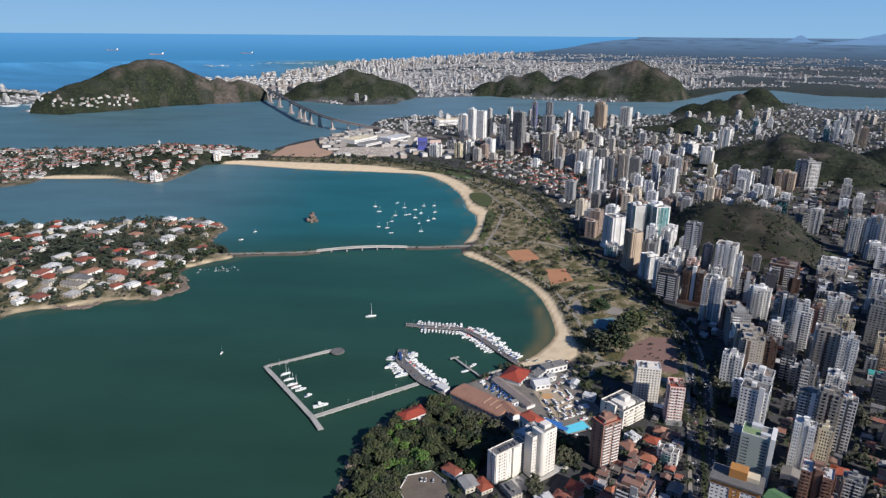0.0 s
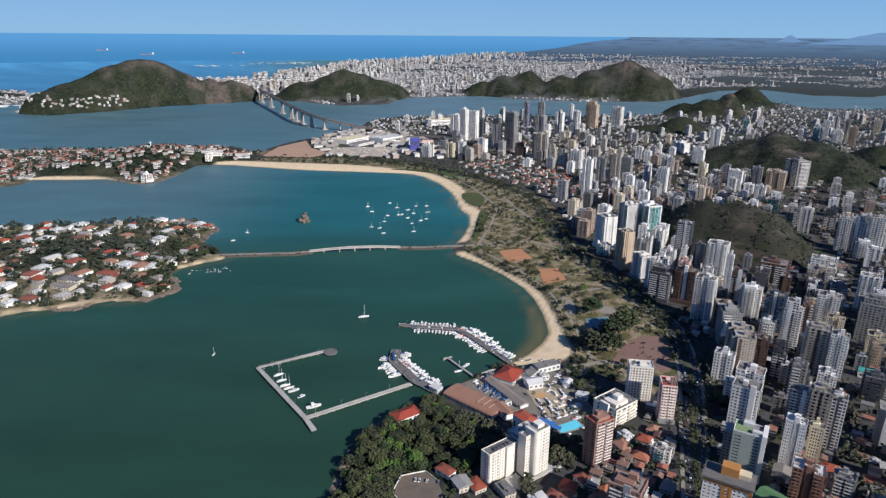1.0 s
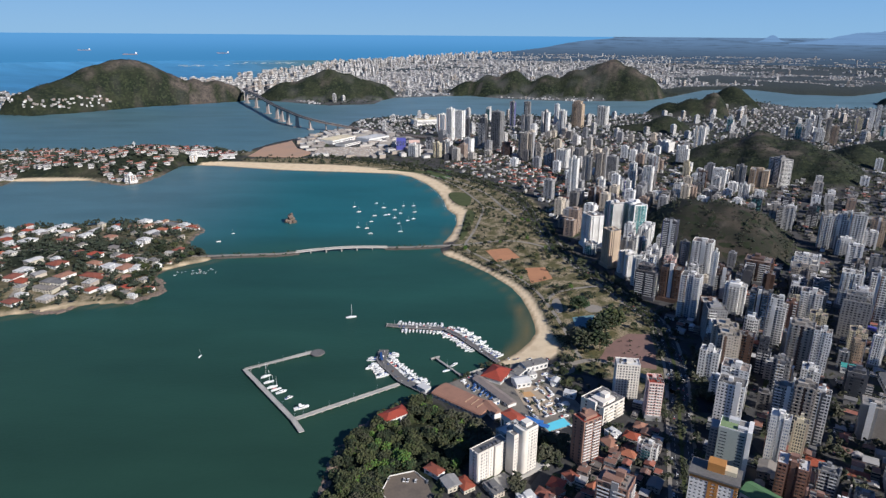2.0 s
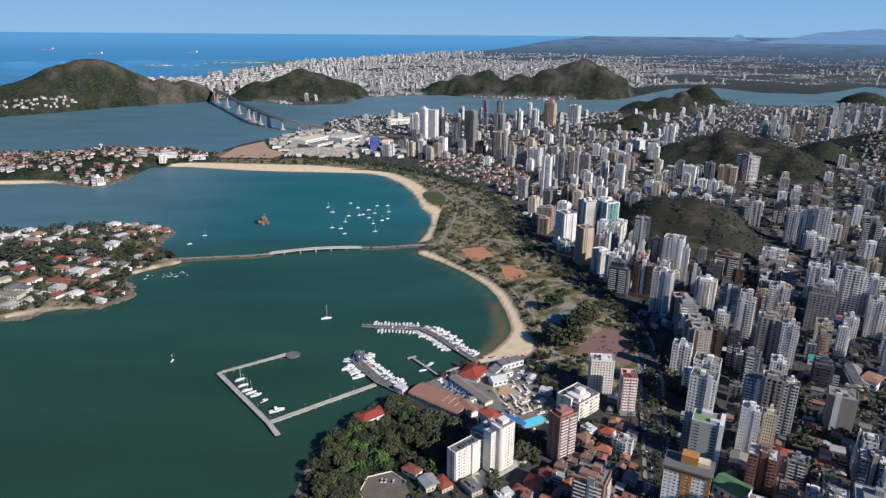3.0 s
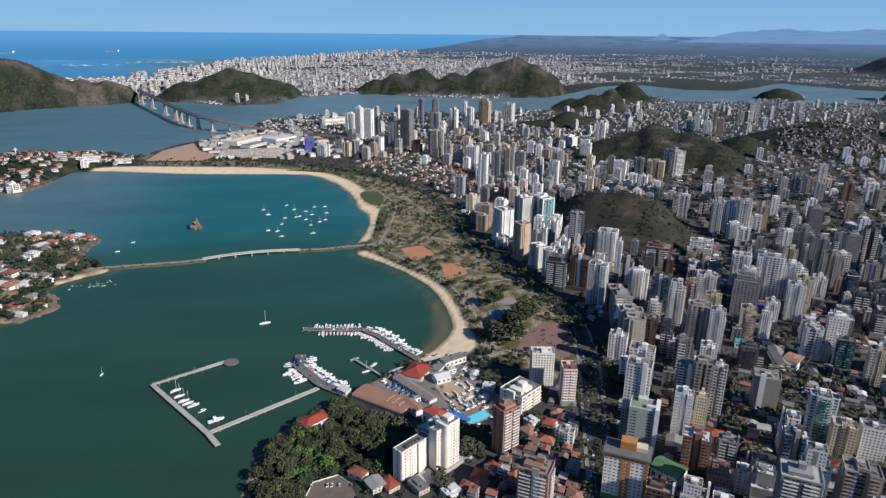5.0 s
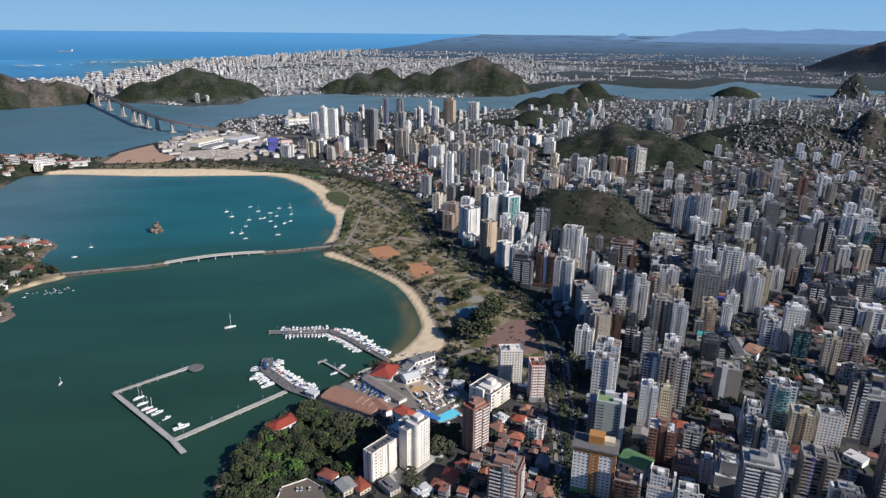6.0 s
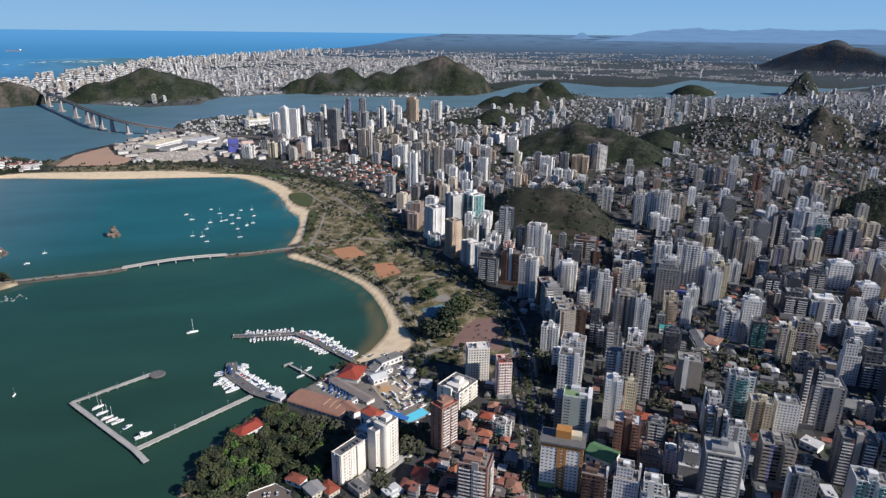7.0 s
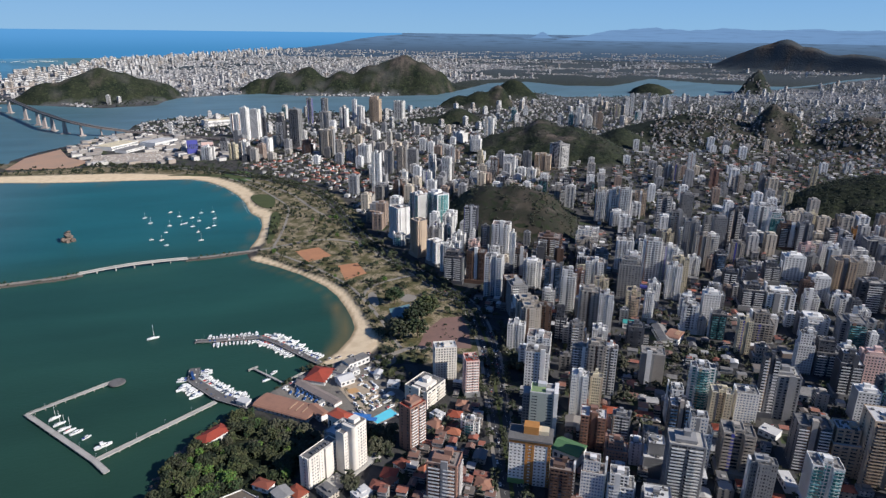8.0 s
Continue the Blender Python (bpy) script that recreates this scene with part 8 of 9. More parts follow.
# ---------------------------------------------------------------- joined far houses and far towers
def island_material(name, tints, rough=0.8, key=""):
    """A material that deals a colour to every separate block of a mesh, or by the attribute named key."""
    m = bpy.data.materials.new(name)
    m.use_nodes = True
    t = m.node_tree
    g = t.nodes.new("ShaderNodeNewGeometry")
    cr = t.nodes.new("ShaderNodeValToRGB")
    cr.color_ramp.interpolation = 'CONSTANT'
    while len(cr.color_ramp.elements) < len(tints):
        cr.color_ramp.elements.new(0.5)
    for i, c in enumerate(tints):
        cr.color_ramp.elements[i].position = i / len(tints)
        cr.color_ramp.elements[i].color = rgba(c)
    by_key = t.nodes.new("ShaderNodeAttribute")
    by_key.attribute_name = key
    t.links.new(by_key.outputs["Fac"] if key else g.outputs["Random Per Island"], cr.inputs[0])
    n = ramp(t, noise_at(t, 0.3, 3.0), 0.4, 0.8)
    h = t.nodes.new("ShaderNodeMath")
    h.operation = 'MULTIPLY'
    h.inputs[1].default_value = 0.35
    t.links.new(n, h.inputs[0])
    t.links.new(mixed(t, h.outputs[0], cr.outputs[0], (0.2, 0.19, 0.18)), t.nodes["Principled BSDF"].inputs["Base Color"])
    t.nodes["Principled BSDF"].inputs["Roughness"].default_value = rough
    return m


WALLS_FAR = island_material("far_walls", [(0.52, 0.51, 0.50), (0.34, 0.315, 0.29), (0.25, 0.20, 0.175), (0.44, 0.43, 0.42), (0.60, 0.595, 0.59), (0.30, 0.29, 0.285)])
ROOFS_FAR = island_material("far_roofs", [(0.19, 0.187, 0.187), (0.22, 0.125, 0.095), (0.32, 0.315, 0.31), (0.145, 0.142, 0.142), (0.115, 0.113, 0.115), (0.60, 0.595, 0.59), (0.16, 0.14, 0.13), (0.27, 0.10, 0.07)])
TOWERS_FAR = island_material("far_towers", [(0.66, 0.65, 0.64), (0.56, 0.545, 0.53), (0.46, 0.445, 0.43), (0.68, 0.67, 0.66), (0.48, 0.42, 0.36), (0.62, 0.61, 0.60)])


WALLS_PALE = island_material("pale_far_walls", [(0.46, 0.46, 0.47), (0.28, 0.27, 0.27), (0.37, 0.37, 0.375), (0.54, 0.535, 0.535), (0.23, 0.22, 0.22)])
ROOFS_PALE = island_material("pale_far_roofs", [(0.20, 0.20, 0.21), (0.22, 0.17, 0.15), (0.32, 0.32, 0.33), (0.15, 0.15, 0.157), (0.44, 0.44, 0.44), (0.22, 0.19, 0.175)])


class Blocks:
    """Plain far-off buildings gathered in one mesh."""

    def __init__(self):
        self.vs, self.fs, self.ms, self.tints, self.tint = [], [], [], [], 0.0

    def add(self, x, y, z, w, d, h, turn, peak=0.0, bands=0, piers=False):
        p, s = lay(x, y, z)
        c, sn = math.cos(turn), math.sin(turn)

        def put(pts, faces, m):
            k = len(self.vs)
            self.vs.extend([(p.x + s * (a * c - b * sn), p.y + s * (a * sn + b * c), p.z + s * q) for a, b, q in pts])
            self.fs.extend([tuple(i + k for i in f) for f in faces])
            self.ms.extend([m] * len(faces))
            self.tints.extend([self.tint] * len(faces))
        a, b = w / 2, d / 2
        sides = [(0, 1, 5, 4), (1, 2, 6, 5), (2, 3, 7, 6), (3, 0, 4, 7)]
        put([(-a, -b, -3), (a, -b, -3), (a, b, -3), (-a, b, -3), (-a, -b, h), (a, -b, h), (a, b, h), (-a, b, h)], sides + [(4, 5, 6, 7)], 0)
        if peak:
            e = 0.5
            put([(-a - e, -b - e, h), (a + e, -b - e, h), (a + e, b + e, h), (-a - e, b + e, h), (-a - e, 0, h + peak), (a + e, 0, h + peak)],
                [(0, 1, 5, 4), (2, 3, 4, 5), (0, 4, 3), (1, 2, 5)], 1)
        else:
            put([(-a, -b, h + 0.1), (a, -b, h + 0.1), (a, b, h + 0.1), (-a, b, h + 0.1)], [(0, 1, 2, 3)], 1)
            if h > 12:
                u, v, q = a * 0.45, b * 0.5, h + 3.4
                put([(-u, -v, h), (u, -v, h), (u, v, h), (-u, v, h), (-u, -v, q), (u, -v, q), (u, v, q), (-u, v, q)], sides + [(4, 5, 6, 7)], 0)
        if piers:
            for sx, sy, wx, wy in ((-1, -1, 0.16, 0.2), (1, -1, 0.16, 0.2), (1, 1, 0.16, 0.2), (-1, 1, 0.16, 0.2), (0.1, -1, 0.14, 0.02), (1, 0.05, 0.02, 0.3), (-1, -0.1, 0.02, 0.3)):
                cx, cy, ex, ey = sx * (a + 0.1) - (sx if abs(sx) == 1 else 0) * wx * a * 0.9, sy * (b + 0.1) - (sy if abs(sy) == 1 else 0) * wy * b * 0.9, wx * a + 0.2, wy * b + 0.2
                put([(cx - ex, cy - ey, -2), (cx + ex, cy - ey, -2), (cx + ex, cy + ey, -2), (cx - ex, cy + ey, -2), (cx - ex, cy - ey, h + 0.8), (cx + ex, cy - ey, h + 0.8), (cx + ex, cy + ey, h + 0.8), (cx - ex, cy + ey, h + 0.8)],
                    sides + [(4, 5, 6, 7)], 0)
        for k in range(bands):
            zz = (k + 0.45) * h / bands
            e, q = 0.12, h / bands * 0.42
            put([(-a - e, -b - e, zz), (a + e, -b - e, zz), (a + e, b + e, zz), (-a - e, b + e, zz), (-a - e, -b - e, zz + q), (a + e, -b - e, zz + q), (a + e, b + e, zz + q), (-a - e, b + e, zz + q)], sides, 2)

    def done(self, name, label, category, *mats):
        me = bpy.data.meshes.new(name)
        me.from_pydata(self.vs, [], self.fs)
        for m in mats:
            me.materials.append(m)
        me.polygons.foreach_set("material_index", self.ms)
        me.attributes.new("tint", 'FLOAT', 'FACE').data.foreach_set("value", self.tints)
        return tagged(new(name, me), label, category, kind="stuff")


NEAR_ROOFS = island_material("yard_building_roofs", [(0.15, 0.147, 0.145), (0.25, 0.11, 0.075), (0.32, 0.315, 0.31), (0.11, 0.11, 0.115), (0.22, 0.105, 0.08), (0.66, 0.655, 0.65), (0.18, 0.155, 0.14), (0.09, 0.088, 0.086), (0.33, 0.10, 0.06)])
OLD_ROOFS = island_material("old_clay_roofs", [(0.34, 0.09, 0.055), (0.24, 0.10, 0.07), (0.26, 0.25, 0.24), (0.38, 0.12, 0.07), (0.26, 0.075, 0.05), (0.42, 0.41, 0.40)])
blocks, red_blocks = Blocks(), Blocks()
for x, y in far_houses:
    old = within(HOUSE_QUARTER, x, y) > -30 and rnd.random() < 0.85
    (red_blocks if old else blocks).add(x, y, ground_z(x, y), rnd.uniform(7, 13), rnd.uniform(6, 10.5), rnd.uniform(3.2, 7), -radians(BEARING) + rnd.choice((0, 1.57)) + rnd.uniform(-0.1, 0.1), 1.8 if old else rnd.choice((0, 0, 1.2, 1.8)))
SLOPE_WALLS = island_material("slope_walls", [(0.30, 0.215, 0.175), (0.22, 0.205, 0.195), (0.44, 0.43, 0.42), (0.19, 0.15, 0.13), (0.27, 0.26, 0.255), (0.36, 0.33, 0.30)])
slope_blocks, slope_green = Blocks(), Grove()


def slope_house(x, y, r):
    slope_blocks.add(x, y, ground_z(x, y), r.uniform(4, 8), r.uniform(4, 7), r.uniform(3, 6.5), r.uniform(0, 1.57), r.choice((0, 0, 1.0)))
    for _ in range(1):
        tx, ty = x + r.uniform(-11, 11), y + r.uniform(-11, 11)
        slope_green.plant(tx, ty, ground_z(tx, ty) - 1, r.uniform(5, 10), r, 2, 0.36)


for x, y in slope_houses:
    slope_house(x, y, rnd)
red_blocks.done("red_roofed_houses", "older houses with red clay-tile roofs", "houses", WALLS_FAR, OLD_ROOFS, M["glass"])
blocks.done("low_houses", "crowded low houses with sheet and clay-tile roofs", "houses", WALLS_FAR, ROOFS_FAR, M["glass"])

TOWER_ROOFS = island_material("tower_roofs", [(0.19, 0.187, 0.185), (0.28, 0.275, 0.27), (0.14, 0.138, 0.137), (0.46, 0.455, 0.45), (0.22, 0.205, 0.195)])
near_low, quiet_low = Blocks(), Blocks()
QUIET_ROOFS = island_material("old_quarter_roofs", [(0.22, 0.075, 0.052), (0.16, 0.085, 0.065), (0.30, 0.10, 0.065), (0.11, 0.095, 0.085), (0.34, 0.32, 0.31), (0.19, 0.10, 0.075)])
for x, y in infill:
    w, d, h = rnd.uniform(6, 11), rnd.uniform(5.5, 9), rnd.choice((2.8, 3.2, 4, 5.5, 6.5, 9))
    if rnd.random() < 0.24 and within(QUIET, x, y) < 0 and not (x < 240 and y < 520):
        more_towers.append((x, y, w + 2, d + 2, rnd.choice((12, 15, 18, 21, 24))))
        continue
    turn = -radians(BEARING) + rnd.choice((0, 1.57))
    low = quiet_low if within(QUIET, x, y) > -8 or (x < 240 and y < 520) else near_low
    low.add(x, y, ground_z(x, y), w, d, h, turn, rnd.choice((0, 0, 0.9, 1.4) if low is near_low else (0, 1.2, 1.6)) if h < 9 else 0.0, 1 if h < 4.5 else 2 if h < 8 else 3)
    if rnd.random() < 0.7:
        low.add(x + rnd.uniform(-3, 3), y + rnd.uniform(-3, 3), ground_z(x, y), rnd.uniform(2, 4), rnd.uniform(2, 4), h + rnd.uniform(0.6, 2.0), turn)
quiet_low.done("old_quarter_houses", "low old houses with dark clay-tile roofs", "houses", WALLS_FAR, QUIET_ROOFS, M["glass"])
near_low.done("yard_buildings", "garages, annexes and low shops that fill the city blocks", "houses", WALLS_FAR, NEAR_ROOFS, M["glass"])
CITY_WALLS = [(0.74, 0.735, 0.73), (0.29, 0.29, 0.30), (0.40, 0.37, 0.335), (0.76, 0.755, 0.75), (0.15, 0.142, 0.14), (0.50, 0.485, 0.47), (0.20, 0.205, 0.22), (0.30, 0.22, 0.175), (0.72, 0.715, 0.71), (0.58, 0.50, 0.40)]
TOWERS_MID = island_material("city_tower_walls", CITY_WALLS, key="tint")
rest = Blocks()
for x, y, w, d, h in more_towers:
    rest.tint = rnd.random()
    rest.add(x, y, ground_z(x, y), w, d, h, -radians(BEARING) + rnd.choice((0, 1.57)), 0.0, int(h / 3), True)
rest.done("city_towers", "crowded apartment towers of the inner city", "apartment buildings", TOWERS_MID, TOWER_ROOFS, M["glass"])

# the town across the channel and the slopes behind the last streets
far_town, far_town_towers = Blocks(), Blocks()
rf = random.Random(21)
n_low = n_high = 0
rg = np.random.RandomState(21)
cand_b = rg.uniform(-38, 64, 130000)
cand_d = 2250 * np.exp(rg.uniform(0, 1.75, 130000))
CX, CY = cand_d * np.sin(np.radians(cand_b)), cand_d * np.cos(np.radians(cand_b))
cz, csea, csand, chill, cbare, crock = terrain(CX, CY)
csouth = inside(SOUTH_SHORE, CX, CY)
ccity = inside(CITY_SHORE, CX, CY)
ccoast = np.full(CX.shape, 1e9)
for (ax, ay), (bx, by) in zip(SOUTH_COAST[3:15], SOUTH_COAST[4:16]):
    k = np.clip(((CX - ax) * (bx - ax) + (CY - ay) * (by - ay)) / ((bx - ax) ** 2 + (by - ay) ** 2), 0, 1)
    ccoast = np.minimum(ccoast, np.hypot(ax + k * (bx - ax) - CX, ay + k * (by - ay) - CY))
cyard = inside(YARDS, CX, CY)
cwild = thicket(CX, CY)
fade = ripple(CX, CY, 420, 4) * 0.6 + ripple(CX, CY, 150, 8) * 0.5
town_green = Grove()
for i in range(130000):
    if csea[i] < 12 or (chill[i] > 8 and not (ccity[i] > 0 and (cand_b[i] > 38) and chill[i] < 90 and rf.random() < 0.7)) or n_low > 19500:
        continue
    x, y, d = CX[i], CY[i], cand_d[i]
    if cwild[i]:
        if d < 4500 and rf.random() < 0.5:
            town_green.plant(x, y, cz[i], rf.uniform(6, 10), rf, 2, 0.36)
        continue
    if cyard[i] > 0 or (ccity[i] > 0 and d < FAR_END and cand_b[i] > -12) or (ccity[i] > 0 and cand_b[i] < -12):
        continue
    shore_strip = csouth[i] > 0 and ccoast[i] < 800 and d < 13000
    if shore_strip and csea[i] > 30 and rf.random() < 0.62 and n_high < 1500:
        far_town_towers.add(x, y, cz[i], rf.uniform(16, 30), rf.uniform(14, 22), rf.choice((24, 36, 42, 48, 54, 60)), rf.uniform(0, 1.5), 0.0, 9 if d < 4500 else 5)
        n_high += 1
    elif chill[i] < 3 and csea[i] > 90 and rf.random() < (0.022 if ccity[i] > 0 else 0.05 if d < 9000 else 0.02) and n_high < 2100:
        far_town_towers.add(x, y, cz[i], rf.uniform(13, 20), rf.uniform(12, 17), rf.uniform(20, 46), rf.uniform(0, 1.5), 0.0, 9 if d < 4500 else 5)
        n_high += 1
    elif fade[i] < -0.42 and d > 2900:
        if rf.random() < 0.8 and d < 4800:
            town_green.plant(x, y, cz[i], rf.uniform(8, 14), rf, 2, 0.36)
    elif d < 4200 and rf.random() < (0.5 if ccity[i] > 0 else 0.25):
        town_green.plant(x, y, cz[i], rf.uniform(6, 11), rf, 2, 0.36)
    elif chill[i] > 8:
        for _ in range(6):
            hx, hy = x + rf.uniform(-14, 14), y + rf.uniform(-14, 14)
            slope_house(hx, hy, rf)
    elif d < 9000 or fade[i] > 0.1:
        big = 0.72 if ccity[i] > 0 else 0.9 if d < 4000 else 1.2 if d < 7000 else 1.7
        far_town.add(x, y, cz[i], rf.uniform(7, 15) * big, rf.uniform(7, 12) * big, rf.uniform(3.5, 7), rf.uniform(0, 1.5), rf.choice((0, 1.5)))
        n_low += 1
for b0, b1, d0, d1, n in ((25.2, 28.2, 3240, 3480, 110),):
    for _ in range(n):
        b, d = radians(rf.uniform(b0, b1)), rf.uniform(d0, d1)
        slope_house(d * math.sin(b), d * math.cos(b), rf)
slope_blocks.done("slope_houses", "small brick and grey houses crowding the slopes", "houses", SLOPE_WALLS, ROOFS_PALE, M["glass"])
slope_green.done("slope_trees", "dark trees between the houses of the slopes", "trees", M["scrub"])
town_green.done("town_trees", "dark trees between the far houses", "trees", M["scrub"])
far_town.done("far_town", "pale low houses of the town across the channel", "houses", WALLS_PALE, ROOFS_PALE, M["glass"])
far_town_towers.done("far_towers", "white beachfront towers across the channel", "apartment buildings", TOWERS_FAR, TOWERS_FAR, M["glass"])

# sheds and halls on the reclaimed land
ry = random.Random(31)
yard_blocks = Blocks()
yx = np.array([(ry.uniform(-530, 60), ry.uniform(1880, 2480)) for _ in range(900)])
yx = yx[inside(YARDS, yx[:, 0], yx[:, 1]) > 14]
site = [(-515, 1900), (-360, 1880), (-330, 1960), (-395, 2040), (-440, 2190), (-505, 2060)]
field = [(-330, 1930), (-160, 1900), (-90, 2010), (-150, 2080), (-330, 2060)]
yx = yx[(inside(site, yx[:, 0], yx[:, 1]) < -12) & (inside(field, yx[:, 0], yx[:, 1]) < -8)]
for x, y in yx:
    w, d = ry.uniform(12, 48), ry.uniform(10, 30)
    if free(x, y, max(w, d) * 0.42, 1.0):
        TAKEN.append((x, y, max(w, d) * 0.42))
        yard_blocks.add(x, y, 2.0, w, d, ry.uniform(5, 13), 0.35 + ry.choice((0, 1.57)), ry.choice((0, 0, 2.0)))
for _ in range(420):
    x, y = ry.uniform(-330, -90), ry.uniform(1900, 2080)
    if within(field, x, y) > 4:
        yard_blocks.add(x, y, 2.9, 4.4, 1.9, 1.4, 0.35, 0.0)
YARD_ROOFS = island_material("yard_roofs", [(0.44, 0.41, 0.38), (0.30, 0.28, 0.26), (0.58, 0.56, 0.53), (0.38, 0.32, 0.27), (0.24, 0.225, 0.215)])
yard_blocks.done("yard_sheds", "pale sheds and parked cars on the reclaimed land", "sheds", YARD_ROOFS, YARD_ROOFS, M["glass"])

# ---------------------------------------------------------------- trees of the park, the point and the islands
NEAR_CLAY = [(107, 416), (138, 419), (122, 432), (34, 426), (182, 474), (167, 477)]
NEAR_GREY = [(131, 442), (119, 441), (89, 409), (99, 403), (141, 447), (149, 441), (174, 491), (180, 484), (177, 431), (82, 409), (23, 427), (57, 420), (74, 413)]
rt = random.Random(11)


def scatter(poly, n, gap, r=rt):
    xs, ys = [p[0] for p in poly], [p[1] for p in poly]
    c = np.array([(r.uniform(min(xs), max(xs)), r.uniform(min(ys), max(ys))) for _ in range(n)])
    c = c[inside(poly, c[:, 0], c[:, 1]) > gap]
    return [tuple(p) for p in c]


def clear_of(x, y, polys, gap=1.0):
    return all(within(p, x, y) < -gap for p in polys)


for x, y in BIG_TREES:
    tree(0, x, y, rt.uniform(2.2, 2.9))
OPEN = CLAY_COURTS + [BEACH_CLUB, BEACH_BAY] + [BLUE_COURT, PLAZA, DUNE_GRASS, GREEN_FIELD] + PALE_PATHS
park_rest = Grove()
made = 0
spots = np.array(sorted(scatter(PARK, 9000, 3), key=lambda p: math.hypot(*p)))
ok = ripple(spots[:, 0], spots[:, 1], 26, 3) > -0.25
ok &= inside(BEACH_CLUB, spots[:, 0], spots[:, 1]) < -6
for p in OPEN:
    ok &= inside(p, spots[:, 0], spots[:, 1]) < -1
lane = np.array([(a, b) for a, b, _, _ in along(AVENUE, 8)])
gap = np.array([np.min(np.hypot(lane[:, 0] - x, lane[:, 1] - y)) for x, y in spots])
ok &= gap > np.where(np.hypot(spots[:, 0], spots[:, 1]) < 700, 12, 8)
park_used = Ground()
for x, y in spots[ok]:
    d = math.hypot(x, y)
    need = 4.6 if d < 1000 else 5.2
    if any((x - a) ** 2 + (y - b) ** 2 < need ** 2 for a, b in park_used.near(x, y, need)):
        continue
    park_used.append((x, y))
    if made < 190 and d < 1250 and rt.random() < 0.6:
        k = 4 if rt.random() < 0.45 else rt.choice((0, 1, 1, 2, 2, 3) if rt.random() < 0.5 else (1, 2))
        tree(k, x, y, rt.uniform(0.7, 1.15))
        made += 1
    else:
        park_rest.plant(x, y, ground_z(x, y), rt.uniform(3.5, 7.5), rt, 7)
for side in range(260):
    edge = BEACH_CLUB[11:19]
    k = rt.uniform(0, len(edge) - 1.001)
    i, f = int(k), k % 1
    x, y = edge[i][0] * (1 - f) + edge[i + 1][0] * f + rt.uniform(1, 11), edge[i][1] * (1 - f) + edge[i + 1][1] * f + rt.uniform(-2, 2)
    if clear_of(x, y, [BLUE_COURT], 1):
        park_rest.plant(x, y, ground_z(x, y), rt.choice((1.4, 1.8, 2.4, 3)), rt, 5)
for x, y in scatter(PLAZA, 110, 5):
    if x > 230 and rt.random() < 0.6:
        park_rest.plant(x, y, ground_z(x, y), rt.uniform(1.6, 3.2), rt, 5)
park_rest.done("park_trees", "scattered palms and trees of the shore park", "trees", M["leaf"])
point_made = 0
for x, y in scatter(WOODED_POINT, 420, 4.5):
    if clear_of(x, y, [CAR_PARK], 2) and free(x, y, 3, 0) and point_made < 140:
        tree(rt.choice((0, 0, 0, 1, 1, 2)) if rt.random() > 0.06 else 3, x, y, rt.uniform(0.75, 1.25))
        point_made += 1
for x, y in ((98, 478), (104, 486), (111, 479), (118, 487), (107, 470), (122, 478), (96, 490), (152, 600), (160, 612), (148, 618), (165, 628), (172, 610), (150, 575), (158, 565)):
    if free(x, y, 1, 0):
        tree(rt.choice((0, 0, 1)), x, y, rt.uniform(0.8, 1.15))
for x, y in ((106, 521), (113, 525), (120, 529), (128, 531), (137, 530), (143, 524), (146, 515), (124, 545), (118, 542), (100, 560), (128, 560), (124, 576)):
    if free(x, y, 0.5, 0):
        tree(4, x, y, rt.uniform(0.75, 1.0))
tree(3, -15, 452, 1.7)
tree(3, -22, 462, 1.2)
bush, light = Grove(), Grove()
for x, y in scatter(WOODED_POINT, 700, -2):
    if clear_of(x, y, [CAR_PARK], 1) and free(x, y, 2, 0):
        bush.plant(x, y, ground_z(x, y), rt.uniform(2.5, 5), rt, 4)
for x, y in scatter(WOODED_POINT, 330, 6) + scatter([(-70, 370), (-66, 440), (-50, 440), (-30, 430), (-25, 395), (-40, 365)], 90, 0):
    if clear_of(x, y, [CAR_PARK], 3) and free(x, y, 3, 0):
        (bush if rt.random() > 0.1 else light).plant(x, y, ground_z(x, y) + 1.5, rt.uniform(6, 10), rt, 44, 0.15)
for k in range(6):
    a = k * 0.57
    bush.plant(-26.5 + 15 * math.cos(a), 521 + 14 * math.sin(a), 2.5, rt.uniform(5, 7), rt, 24)
light.done("young_trees", "light green young trees on the point", "trees", M["leafbright"])
bush.done("undergrowth", "dark bushes under the trees of the point", "bushes", M["leaf"])

# houses and trees of the near island
for x, y in RED_HOUSES:
    house(x, y, rt.choice((20, 110)) + rt.uniform(-8, 8), rt.uniform(1.5, 2.1), rt.choice((0, 1, 5, 5)), rt)
for x, y in WHITE_HOUSES:
    if free(x, y, 6, -2):
        house(x, y, rt.choice((20, 110)) + rt.uniform(-8, 8), rt.uniform(1.5, 2.2), rt.choice((2, 3, 4, 4, 5)), rt)
isle_trees = Grove()
for x, y in scatter(HOUSE_ISLE, 340, 12):
    if free(x, y, 6, 0.5) and -900 < x:
        house(x, y, rt.choice((20, 110)) + rt.uniform(-10, 10), rt.uniform(0.9, 1.7), rt.choice((1, 2, 2, 3, 3, 4, 4, 5)), rt)
for x, y in scatter(HOUSE_ISLE, 4600, 5):
    if free(x, y, 2, -0.5) and (rt.random() < 0.6 or float(ripple(np.array([x]), np.array([y]), 30, 6)[0]) > 0) and clear_of(x, y, BEACHES[3:], 1):
        isle_trees.plant(x, y, ground_z(x, y), rt.choice((3, 4, 5, 7, 9, 12)) * rt.uniform(0.85, 1.15), rt, 8, 0.26)
isle_trees.done("island_trees", "dense garden trees between the island houses", "trees", M["scrub"])
